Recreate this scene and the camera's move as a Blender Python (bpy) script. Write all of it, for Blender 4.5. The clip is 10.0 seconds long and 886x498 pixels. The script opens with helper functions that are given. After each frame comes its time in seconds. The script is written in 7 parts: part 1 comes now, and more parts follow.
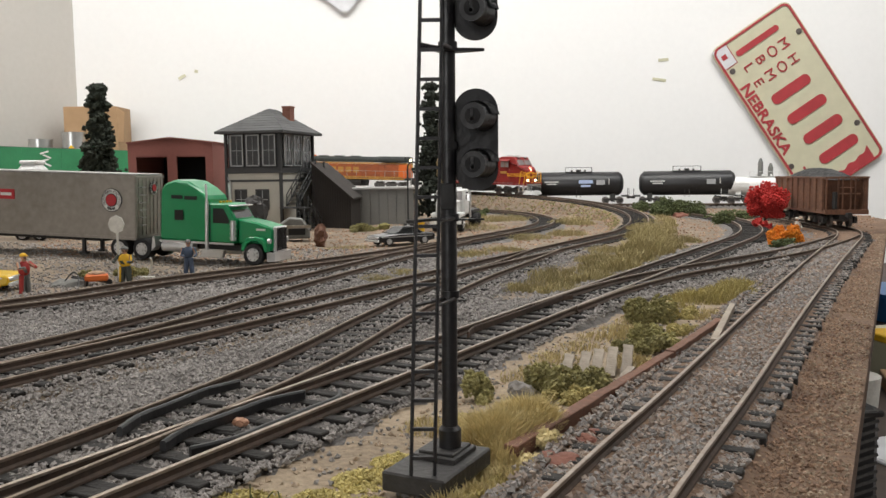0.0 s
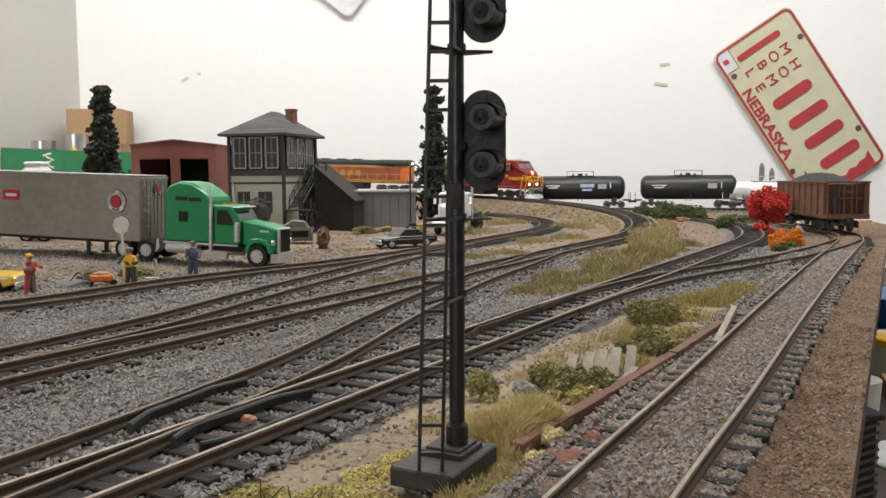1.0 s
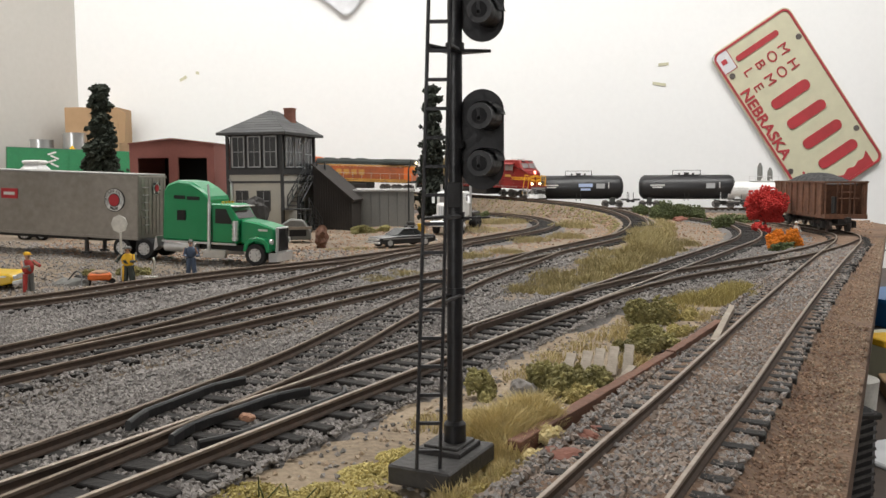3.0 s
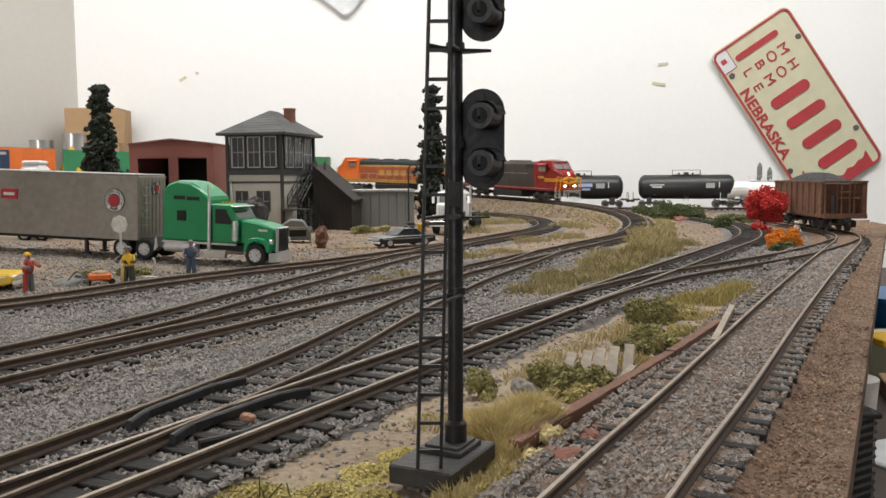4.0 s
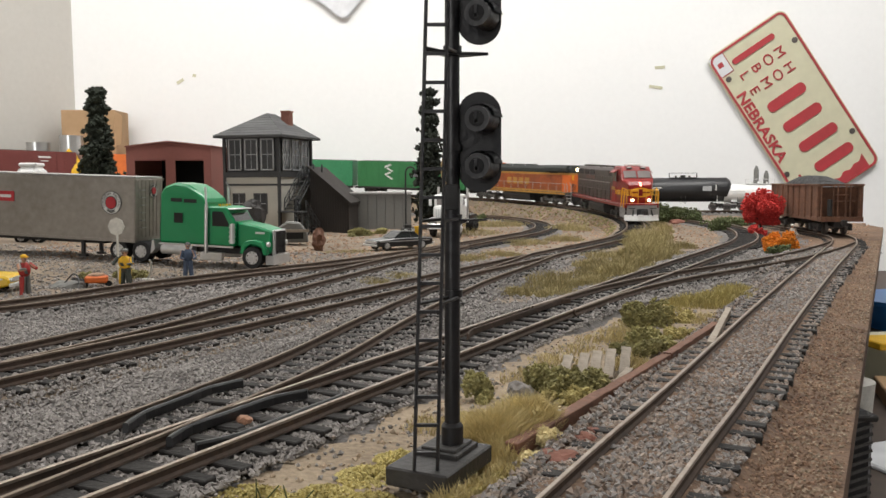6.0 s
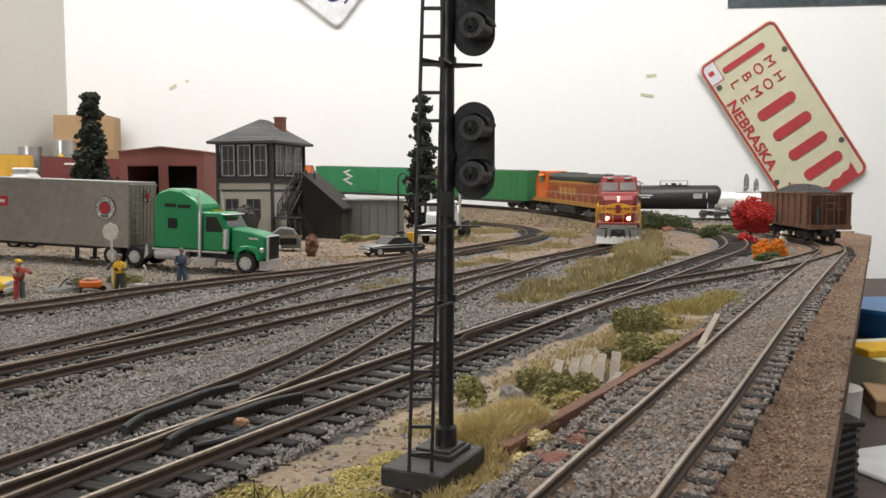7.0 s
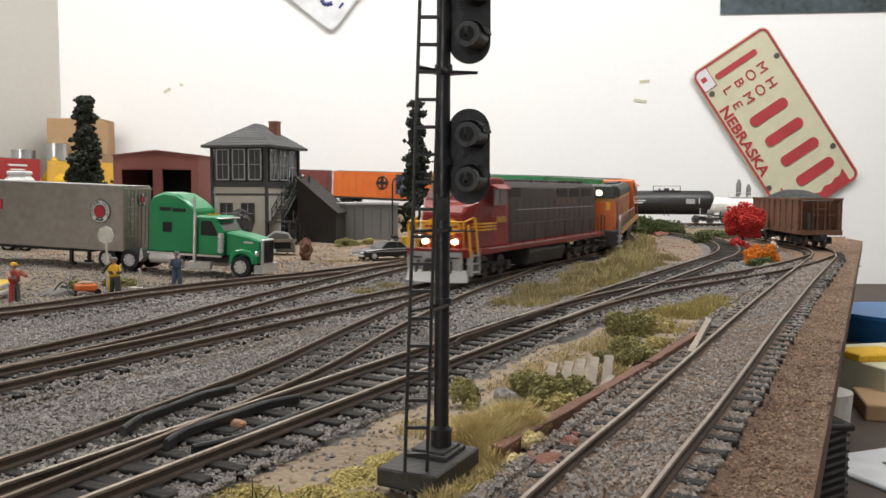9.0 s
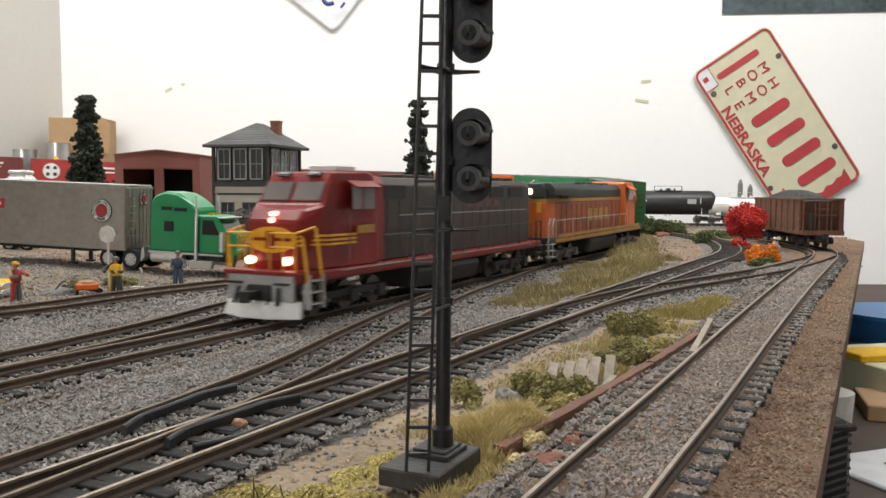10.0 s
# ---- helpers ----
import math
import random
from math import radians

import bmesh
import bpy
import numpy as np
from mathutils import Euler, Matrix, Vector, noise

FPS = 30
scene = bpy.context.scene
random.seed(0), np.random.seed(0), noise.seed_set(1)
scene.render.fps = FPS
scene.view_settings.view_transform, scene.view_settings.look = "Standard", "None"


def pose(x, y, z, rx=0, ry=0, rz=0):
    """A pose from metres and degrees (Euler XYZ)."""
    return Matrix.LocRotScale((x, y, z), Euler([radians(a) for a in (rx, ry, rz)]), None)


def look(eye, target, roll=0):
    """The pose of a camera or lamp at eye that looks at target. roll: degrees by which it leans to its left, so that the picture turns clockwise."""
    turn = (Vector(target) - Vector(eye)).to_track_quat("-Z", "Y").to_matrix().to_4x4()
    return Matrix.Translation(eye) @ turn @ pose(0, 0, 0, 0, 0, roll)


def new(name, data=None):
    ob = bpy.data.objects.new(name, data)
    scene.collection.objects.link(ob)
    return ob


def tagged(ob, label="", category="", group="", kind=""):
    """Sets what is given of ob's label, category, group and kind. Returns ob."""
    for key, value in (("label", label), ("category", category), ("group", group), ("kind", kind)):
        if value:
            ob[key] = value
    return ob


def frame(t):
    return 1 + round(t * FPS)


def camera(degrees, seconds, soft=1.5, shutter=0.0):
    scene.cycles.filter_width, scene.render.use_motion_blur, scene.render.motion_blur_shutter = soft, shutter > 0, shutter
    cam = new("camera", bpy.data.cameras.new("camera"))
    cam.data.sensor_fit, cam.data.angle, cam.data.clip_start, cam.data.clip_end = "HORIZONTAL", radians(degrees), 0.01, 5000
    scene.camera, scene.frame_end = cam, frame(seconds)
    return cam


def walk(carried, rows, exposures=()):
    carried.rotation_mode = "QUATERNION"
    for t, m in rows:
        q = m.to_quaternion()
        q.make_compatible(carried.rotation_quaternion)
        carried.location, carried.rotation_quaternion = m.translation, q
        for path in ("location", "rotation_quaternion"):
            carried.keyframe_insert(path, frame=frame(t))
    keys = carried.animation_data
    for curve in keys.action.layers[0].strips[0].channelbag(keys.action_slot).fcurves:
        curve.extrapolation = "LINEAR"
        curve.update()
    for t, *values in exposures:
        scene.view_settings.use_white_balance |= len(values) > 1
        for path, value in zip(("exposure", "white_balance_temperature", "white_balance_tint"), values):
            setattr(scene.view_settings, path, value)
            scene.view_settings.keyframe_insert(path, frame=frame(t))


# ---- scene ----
# camera and its path
cam = camera(56.14, 10.0, soft=1.5, shutter=0.6)
walk(cam, [
    (0, pose(0.0017, 0.0051, 0.0471, 84.89, 0.67, 0.79)),
    (0.5, pose(0.0009, 0.0035, 0.0467, 84.98, 0.54, 0.82)),
    (1, pose(0.0005, 0.0030, 0.0465, 85.15, 0.43, 0.86)),
    (1.5, pose(0.0004, 0.0027, 0.0466, 85.16, 0.26, 0.62)),
    (2, pose(0.0005, 0.0030, 0.0464, 85.19, 0.22, 0.50)),
    (2.5, pose(0.0006, 0.0028, 0.0464, 85.11, 0.28, 0.72)),
    (4, pose(0.0004, 0.0026, 0.0463, 85.12, 0.39, 0.73)),
    (4.5, pose(0.0005, 0.0026, 0.0463, 85.18, 0.40, 0.71)),
    (5, pose(0.0005, 0.0026, 0.0464, 85.19, 0.36, 0.65)),
    (5.5, pose(0.0005, 0.0025, 0.0463, 85.20, 0.36, 0.69)),
    (7, pose(-0.0000, -0.0012, 0.0465, 85.74, 0.07, -0.01)),
    (7.5, pose(-0.0003, -0.0040, 0.0466, 85.90, -0.03, -0.07)),
    (8, pose(-0.0003, -0.0034, 0.0466, 85.91, -0.02, -0.10)),
    (8.5, pose(-0.0002, -0.0035, 0.0466, 85.96, -0.02, -0.24)),
    (9, pose(-0.0004, -0.0037, 0.0466, 86.05, -0.12, -0.45)),
    (9.5, pose(-0.0004, -0.0037, 0.0466, 86.09, -0.20, -0.45)),
    (10, pose(-0.0005, -0.0035, 0.0465, 86.04, -0.19, -0.36)),
], exposures=[(0, 0.0), (1.5, 0.03), (5.7, 0.04), (7.0, 0.06), (9.5, 0.09), (10, 0.17)])

# world, room light
world = bpy.data.worlds.new("world")
scene.world = world
world.use_nodes = True
world.node_tree.nodes["Background"].inputs[0].default_value = (0.9, 0.95, 1.0, 1)
world.node_tree.nodes["Background"].inputs[1].default_value = 0.3


def area_lamp(name, eye, target, sx, sy, watts, colour):
    data = bpy.data.lights.new(name, "AREA")
    data.shape, data.size, data.size_y, data.energy, data.color = "RECTANGLE", sx, sy, watts, colour
    ob = new(name, data)
    ob.matrix_world = look(eye, target)
    return ob


area_lamp("shop_light_lamp", (0.08, 0.74, 1.05), (0.08, 1.00, 0), 2.0, 0.30, 30.5, (1.0, 0.985, 0.955))
# added fill from behind the viewer, brightens wall and foreground
area_lamp("rear_fill_lamp", (-0.9, -2.45, 0.55), (-0.1, 1.5, 0.25), 1.4, 1.2, 33, (1.0, 0.985, 0.965))


# ---------------------------------------------------------------- helpers
def link_nodes(nt, a, b):
    nt.links.new(a, b)


def mat(name, col, rough=0.6, metal=0.0, col2=None, grain=900.0, stain=60.0, bump=0.15, spread=0.25, emit=0.0, rand=0.0, coat=0.0):
    """A surface with fine grain and larger stains; sizes are cycles per metre."""
    m = bpy.data.materials.new(name)
    m.use_nodes = True
    nt = m.node_tree
    bs = nt.nodes["Principled BSDF"]
    bs.inputs["Roughness"].default_value = rough
    bs.inputs["Metallic"].default_value = metal
    bs.inputs["Coat Weight"].default_value = coat
    tc = nt.nodes.new("ShaderNodeTexCoord")
    n1 = nt.nodes.new("ShaderNodeTexNoise")
    n1.inputs["Scale"].default_value, n1.inputs["Detail"].default_value = stain, 4
    n2 = nt.nodes.new("ShaderNodeTexNoise")
    n2.inputs["Scale"].default_value, n2.inputs["Detail"].default_value = grain, 3
    for n in (n1, n2):
        link_nodes(nt, tc.outputs["Object"], n.inputs["Vector"])
    ramp = nt.nodes.new("ShaderNodeMapRange")
    ramp.inputs["From Min"].default_value, ramp.inputs["From Max"].default_value = 0.32, 0.68
    add = nt.nodes.new("ShaderNodeMath")
    add.operation = "ADD"
    half = nt.nodes.new("ShaderNodeMath")
    half.operation = "MULTIPLY"
    half.inputs[1].default_value = 0.5
    link_nodes(nt, n1.outputs["Fac"], add.inputs[0])
    link_nodes(nt, n2.outputs["Fac"], add.inputs[1])
    link_nodes(nt, add.outputs[0], half.inputs[0])
    link_nodes(nt, half.outputs[0], ramp.inputs["Value"])
    mix = nt.nodes.new("ShaderNodeMix")
    mix.data_type = "RGBA"
    c2 = col2 if col2 else tuple(c * (1 - spread) for c in col)
    mix.inputs[6].default_value = (*c2, 1)
    mix.inputs[7].default_value = (*col, 1)
    link_nodes(nt, ramp.outputs[0], mix.inputs[0])
    out = mix.outputs[2]
    if rand:
        info = nt.nodes.new("ShaderNodeNewGeometry")
        oi = nt.nodes.new("ShaderNodeObjectInfo")
        s = nt.nodes.new("ShaderNodeMath")
        s.operation = "ADD"
        link_nodes(nt, info.outputs["Random Per Island"], s.inputs[0])
        link_nodes(nt, oi.outputs["Random"], s.inputs[1])
        mr = nt.nodes.new("ShaderNodeMapRange")
        mr.inputs["From Max"].default_value = 2.0
        mr.inputs["To Min"].default_value, mr.inputs["To Max"].default_value = 1 - rand, 1 + rand
        link_nodes(nt, s.outputs[0], mr.inputs["Value"])
        hsv = nt.nodes.new("ShaderNodeHueSaturation")
        link_nodes(nt, mr.outputs[0], hsv.inputs["Value"])
        link_nodes(nt, out, hsv.inputs["Color"])
        out = hsv.outputs[0]
    link_nodes(nt, out, bs.inputs["Base Color"])
    if bump:
        b = nt.nodes.new("ShaderNodeBump")
        b.inputs["Strength"].default_value, b.inputs["Distance"].default_value = bump, 0.0005
        link_nodes(nt, n2.outputs["Fac"], b.inputs["Height"])
        link_nodes(nt, b.outputs[0], bs.inputs["Normal"])
    if emit:
        bs.inputs["Emission Color"].default_value = (*col, 1)
        bs.inputs["Emission Strength"].default_value = emit
    return m


def part(name, bm, material, parent=None, label="", smooth=False, bevel=0.0):
    """Links a bmesh as one mesh object under a thing or a part."""
    if bevel:
        bmesh.ops.bevel(bm, geom=[e for e in bm.edges if e.is_manifold and e.calc_face_angle(0) > 0.6], offset=bevel, segments=1, affect="EDGES", clamp_overlap=True)
    me = bpy.data.meshes.new(name)
    bm.to_mesh(me)
    bm.free()
    if smooth:
        for p in me.polygons:
            p.use_smooth = True
        me.set_sharp_from_angle(angle=radians(40))
    me.materials.append(material)
    ob = new(name, me)
    ob.parent = parent
    if label:
        ob["label"] = label
    return ob


def thing(name, m, label, category, group="", kind=""):
    e = new(name)
    e.empty_display_size = 0.01
    e.matrix_world = m
    return tagged(e, label, category, group, kind)


def box(bm, cx, cy, cz, sx, sy, sz, m=None, top=None):
    """A box by centre and size; top scales its upper face (x, y)."""
    r = bmesh.ops.create_cube(bm, size=1.0)["verts"]
    for v in r:
        if top and v.co.z > 0:
            v.co.x *= top[0]
            v.co.y *= top[1]
        v.co = Vector((cx + v.co.x * sx, cy + v.co.y * sy, cz + v.co.z * sz))
        if m:
            v.co = m @ v.co
    return r


def rod(bm, p0, p1, r, seg=8, r2=None):
    p0, p1 = Vector(p0), Vector(p1)
    d = p1 - p0
    m = Matrix.Translation((p0 + p1) / 2) @ d.to_track_quat("Z", "Y").to_matrix().to_4x4()
    return bmesh.ops.create_cone(bm, cap_ends=True, segments=seg, radius1=r, radius2=r if r2 is None else r2, depth=d.length, matrix=m)["verts"]


def ball(bm, c, r, sub=2, scale=(1, 1, 1)):
    vs = bmesh.ops.create_icosphere(bm, subdivisions=sub, radius=r)["verts"]
    for v in vs:
        v.co = Vector((c[0] + v.co.x * scale[0], c[1] + v.co.y * scale[1], c[2] + v.co.z * scale[2]))
    return vs


def prism(bm, pts, axis, a, b):
    """Extrudes an outline (u, v) along an axis from a to b: x: (u, v) is (y, z); y: (x, z); z: (x, y)."""
    def at(u, v, w):
        return {"x": (w, u, v), "y": (u, w, v), "z": (u, v, w)}[axis]
    lo = [bm.verts.new(at(u, v, a)) for u, v in pts]
    hi = [bm.verts.new(at(u, v, b)) for u, v in pts]
    n = len(pts)
    fs = [bm.faces.new(lo), bm.faces.new(hi)]
    for i in range(n):
        fs.append(bm.faces.new((lo[i], lo[(i + 1) % n], hi[(i + 1) % n], hi[i])))
    bmesh.ops.recalc_face_normals(bm, faces=fs)
    return lo + hi


def B():
    return bmesh.new()


def boxes(*rows):
    bm = bmesh.new()
    for r in rows:
        box(bm, *r)
    return bm


def spline(pts, step=0.004):
    """A smooth line through points, with points about a step apart."""
    p = [Vector(q) for q in pts]
    p = [p[0] * 2 - p[1]] + p + [p[-1] * 2 - p[-2]]
    out = []
    for i in range(1, len(p) - 2):
        n = max(2, int((p[i + 1] - p[i]).length / step))
        for k in range(n):
            t = k / n
            a, b, c, d = p[i - 1:i + 3]
            out.append(0.5 * (2 * b + (c - a) * t + (2 * a - 5 * b + 4 * c - d) * t * t + (3 * b - a - 3 * c + d) * t ** 3))
    out.append(p[-2])
    return out


def arc(cx, cy, r, a0, a1, n=24):
    return [(cx + r * math.cos(radians(a0 + (a1 - a0) * i / n)), cy + r * math.sin(radians(a0 + (a1 - a0) * i / n))) for i in range(n + 1)]


def sweep(bm, line, profile):
    """Sweeps a closed profile (offset to the side, height) along a 3D line."""
    rings = []
    n = len(line)
    for i, q in enumerate(line):
        d = line[min(i + 1, n - 1)] - line[max(i - 1, 0)]
        s = Vector((d.y, -d.x, 0)).normalized()
        rings.append([bm.verts.new(q + s * u + Vector((0, 0, v))) for u, v in profile])
    k = len(profile)
    for a, b in zip(rings, rings[1:]):
        for j in range(k):
            bm.faces.new((a[j], a[(j + 1) % k], b[(j + 1) % k], b[j]))
    bm.faces.new(rings[0])
    bm.faces.new(rings[-1])
    bmesh.ops.recalc_face_normals(bm, faces=bm.faces[:])


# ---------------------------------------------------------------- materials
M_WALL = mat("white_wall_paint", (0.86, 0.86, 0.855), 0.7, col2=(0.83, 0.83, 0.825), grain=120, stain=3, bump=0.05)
# the west wall's shade is put into this grey-beige base colour
M_SIDE = mat("shade_toned_wall_paint", (0.57, 0.55, 0.51), 0.75, col2=(0.53, 0.51, 0.47), grain=120, stain=3, bump=0.05)
M_FLOOR = mat("room_floor", (0.16, 0.11, 0.08), 0.6, grain=60, stain=5)
M_DIRT = mat("tan_dirt", (0.265, 0.205, 0.145), 0.95, col2=(0.10, 0.078, 0.058), grain=700, stain=38, bump=0.8)
M_STRIP = mat("pale_tan_dirt", (0.38, 0.30, 0.21), 0.95, col2=(0.17, 0.13, 0.09), grain=700, stain=38, bump=0.9)
M_BROWN = mat("brown_ground_cover", (0.205, 0.128, 0.080), 0.95, col2=(0.075, 0.045, 0.030), grain=800, stain=60, bump=1.0)
M_BALLAST = mat("grey_ballast", (0.18, 0.165, 0.155), 0.95, col2=(0.055, 0.05, 0.047), grain=650, stain=70, bump=1.0)
M_STONE = mat("ballast_stone", (0.35, 0.325, 0.305), 0.9, col2=(0.185, 0.17, 0.16), grain=500, stain=30, bump=0.3, rand=0.45)
M_RUBBLE = mat("rubble_stone", (0.36, 0.245, 0.165), 0.9, col2=(0.155, 0.085, 0.055), grain=500, stain=60, bump=0.3, rand=0.75)
M_SPUR = mat("spur_stone", (0.34, 0.285, 0.24), 0.9, col2=(0.165, 0.12, 0.095), grain=500, stain=60, bump=0.3, rand=0.55)
M_GRIT = mat("pale_tan_grit", (0.42, 0.34, 0.25), 0.9, col2=(0.24, 0.17, 0.115), grain=500, stain=60, bump=0.3, rand=0.5)
M_RAIL = mat("rusty_rail_web", (0.095, 0.06, 0.042), 0.8, 0.1, col2=(0.042, 0.03, 0.022), grain=700, stain=50)
M_HEAD = mat("worn_rail_head", (0.42, 0.365, 0.31), 0.42, 0.7, col2=(0.25, 0.19, 0.15), grain=500, stain=25)
M_HEAD_DULL = mat("dull_brown_rail_head", (0.25, 0.195, 0.15), 0.5, 0.45, col2=(0.13, 0.095, 0.07), grain=500, stain=25)
M_TIE = mat("dark_tie", (0.028, 0.024, 0.021), 0.85, col2=(0.010, 0.009, 0.008), grain=900, stain=120, bump=0.6, rand=0.5)
M_WIRE = mat("black_plastic", (0.02, 0.02, 0.021), 0.45, grain=800, stain=60)
M_SIGNAL = mat("signal_black", (0.019, 0.019, 0.022), 0.38, col2=(0.011, 0.011, 0.013), grain=900, stain=150, bump=0.25)
M_SIGNAL_BASE = mat("dusty_signal_base", (0.046, 0.043, 0.041), 0.55, col2=(0.022, 0.020, 0.020), grain=900, stain=170, bump=0.3)
M_GRASS = mat("straw_grass", (0.66, 0.55, 0.29), 0.9, col2=(0.46, 0.37, 0.17), grain=300, stain=50, bump=0, rand=0.3)
M_VERGE = mat("dry_verge_grass", (0.43, 0.36, 0.18), 0.9, col2=(0.25, 0.205, 0.09), grain=300, stain=50, bump=0, rand=0.4)
M_OLIVE = mat("olive_foam", (0.36, 0.32, 0.13), 0.95, col2=(0.13, 0.12, 0.045), grain=500, stain=90, bump=0.3, rand=0.45)
M_YELLOW_FOAM = mat("yellow_foam", (0.52, 0.44, 0.18), 0.95, col2=(0.28, 0.23, 0.08), grain=500, stain=90, bump=0.3, rand=0.35)
M_CONIFER = mat("dark_conifer_foam", (0.028, 0.035, 0.022), 0.95, col2=(0.012, 0.016, 0.011), grain=500, stain=90, bump=0.3, rand=0.5)
M_WOOD_OLD = mat("weathered_wood", (0.36, 0.31, 0.25), 0.85, col2=(0.22, 0.185, 0.15), grain=600, stain=120, bump=0.4, rand=0.2)
M_RUST = mat("rusty_steel", (0.225, 0.105, 0.065), 0.85, col2=(0.11, 0.062, 0.045), grain=700, stain=60, bump=0.4)

# ---------------------------------------------------------------- room
def structure(name, bm, material, label, category):
    return tagged(part(name, bm, material), label, category, kind="structure")


LEFT_DIR = Vector((-0.41, -0.912, 0))
CORNER = Vector((-0.680, 1.52, 0))


def build_room():
    structure("wall_north", boxes((0.7525, 1.57, 0.2, 2.873, 0.1, 2.4)), M_WALL, "plain white painted room wall behind the layout", "wall")
    bm = B()
    n = Vector((-0.912, 0.41, 0))
    far = CORNER + LEFT_DIR * 4.4
    prism(bm, [(CORNER + n * 0.0 + Vector((0, 0.002, 0)))[:2], far[:2], (far + n * 0.1)[:2], (CORNER + n * 0.1 + Vector((0, 0.05, 0)))[:2]], "z", -1.0, 1.4)
    structure("wall_west", bm, M_SIDE, "side wall of the room, its shade put into a grey-beige colour", "wall")
    structure("wall_east", boxes((2.24, -0.5, 0.2, 0.1, 4.4, 2.4)), M_WALL, "plain white side wall of the room", "wall")
    structure("wall_south", boxes((-0.1, -2.55, 0.2, 4.9, 0.1, 2.4)), M_WALL, "plain white rear wall of the room", "wall")
    structure("ceiling", boxes((0.0, -0.5, 1.45, 5.2, 4.4, 0.1)), M_WALL, "plain white ceiling", "ceiling")
    structure("floor", boxes((0.0, -0.5, -1.05, 5.2, 4.4, 0.1)), M_FLOOR, "dark brown room floor", "floor")


build_room()

# ---------------------------------------------------------------- layout ground
GRADE_C = (-0.352, 0.905)       # centre shared by the three curves
TAN = Vector((-0.467, -0.884))  # heading of the through track towards the viewer


def right_edge(y):
    return 0.0568 + 0.525 * (y - 0.1205)


def on_layout(x, y):
    if x > right_edge(y) or (y > 0.88 and x > 0.4556 + (y - 0.88) * 0.1):
        return False
    return y < 1.26 if x > 0.14 else y < 1.5


def hill(x, y):
    k = min(max((y - 0.42) / 0.05, 0.0), 1.0)
    lot = 0.040 * max(0.0, -0.115 - x) * k * (1.0 if x > -0.4 else max(0.0, 1 - (-0.4 - x) * 8))
    return lot - 0.0045 + 0.0016 * noise.noise((x * 22, y * 22, 0)) + 0.0007 * noise.noise((x * 95, y * 95, 3))


def strip_at(x, y):
    """The bare dirt strip between the main track and the edge spur."""
    lo = -0.0615 + 0.556 * (y - 0.125) + 0.0195 if y < 0.33 else -0.0615 + 0.556 * (y - 0.125) + 0.0195 + (y - 0.33) * 0.5
    return lo < x < right_edge(y) - 0.055 and y < 0.46


def lot_at(x, y):
    """The dirt lot behind the siding."""
    return y > 0.335 + 0.86 * (x + 0.172) + 0.022 and x < 0.2


def verge_at(x, y):
    """The weedy dirt verge between the through track and the main track."""
    return y > 0.34 and 0.125 + 0.528 * (y - 0.653) + 0.026 < x < 0.064 + 0.556 * (y - 0.351) - 0.026


def build_ground():
    step = 0.005
    xs = np.arange(-1.25, 0.56, step)
    ys = np.arange(-0.35, 1.51, step)
    bm = B()
    grid = {}
    for i, x in enumerate(xs):
        for j, y in enumerate(ys):
            wall_x = CORNER.x + (y - CORNER.y) * (LEFT_DIR.x / LEFT_DIR.y)
            if x < wall_x:
                continue
            e = right_edge(y)
            if x >= e + step:
                continue
            xx = min(x, e) if x < e + step else x
            if on_layout(min(xx, e) - 1e-5, y):
                grid[i, j] = bm.verts.new((xx, y, hill(xx, y)))
    for i, j in list(grid):
        q = [grid.get(k) for k in ((i, j), (i + 1, j), (i + 1, j + 1), (i, j + 1))]
        if all(q):
            f = bm.faces.new(q)
            f.smooth = True
    g = structure("ground", bm, M_DIRT, "tan dirt and gravel scenery base of a model railway", "ground")
    g.data.materials.append(M_BROWN)
    g.data.materials.append(M_BALLAST)
    g.data.materials.append(M_STRIP)
    for p in g.data.polygons:
        c = p.center
        w = 0.006 * noise.noise((c.x * 50, c.y * 50, 4))
        if c.y < 0.75 and not strip_at(c.x + w, c.y) and not lot_at(c.x + w, c.y) and not verge_at(c.x + w, c.y):
            p.material_index = 2
        elif strip_at(c.x + w, c.y):
            p.material_index = 3
        edge = right_edge(c.y) - c.x
        if edge < 0.058 + 0.004 * noise.noise((c.x * 60, c.y * 60, 9)):
            p.material_index = 1
    # the fascia board along the open edge
    bm = B()
    pts = [(right_edge(y), y) for y in (-0.35, 0.88)] + [(0.4556 + 0.038, 1.26), (0.48, 1.26), (0.446, 0.885), (right_edge(-0.35) - 0.012, -0.35)]
    prism(bm, pts, "z", -0.013, -0.0052)
    structure("fascia", bm, M_BROWN, "rough brown board edge of the layout", "board edge")
    structure("table_slab", boxes((-0.4, 0.55, -0.055, 0.5, 1.7, 0.06)), M_BROWN, "brown support slab under the layout", "board")


build_ground()

# ---------------------------------------------------------------- tracks
GAUGE = 0.0165


def rise(s):
    """Height of the through track; s grows in the direction of travel."""
    return 0.031 * min(max(0.0, 0.02 - s), 1.5)


def through_point(s):
    """The through track: a curve round the back, then a straight towards the viewer. s = 0.053 is the tangent point."""
    if s >= 0.053:
        p = Vector((0.125, 0.653)) + TAN * (s - 0.053)
        return Vector((p.x, p.y, rise(s)))
    a = radians(-27.85) + (0.053 - s) / 0.54
    if a > radians(160):
        over = (a - radians(160)) * 0.54
        return Vector((GRADE_C[0] - 0.5074 - 0.342 * over, GRADE_C[1] + 0.1847 - 0.94 * over, rise(s)))
    return Vector((GRADE_C[0] + 0.54 * math.cos(a), GRADE_C[1] + 0.54 * math.sin(a), rise(s)))


def flat(pts, z=0.0):
    return [Vector((x, y, z)) for x, y in pts]


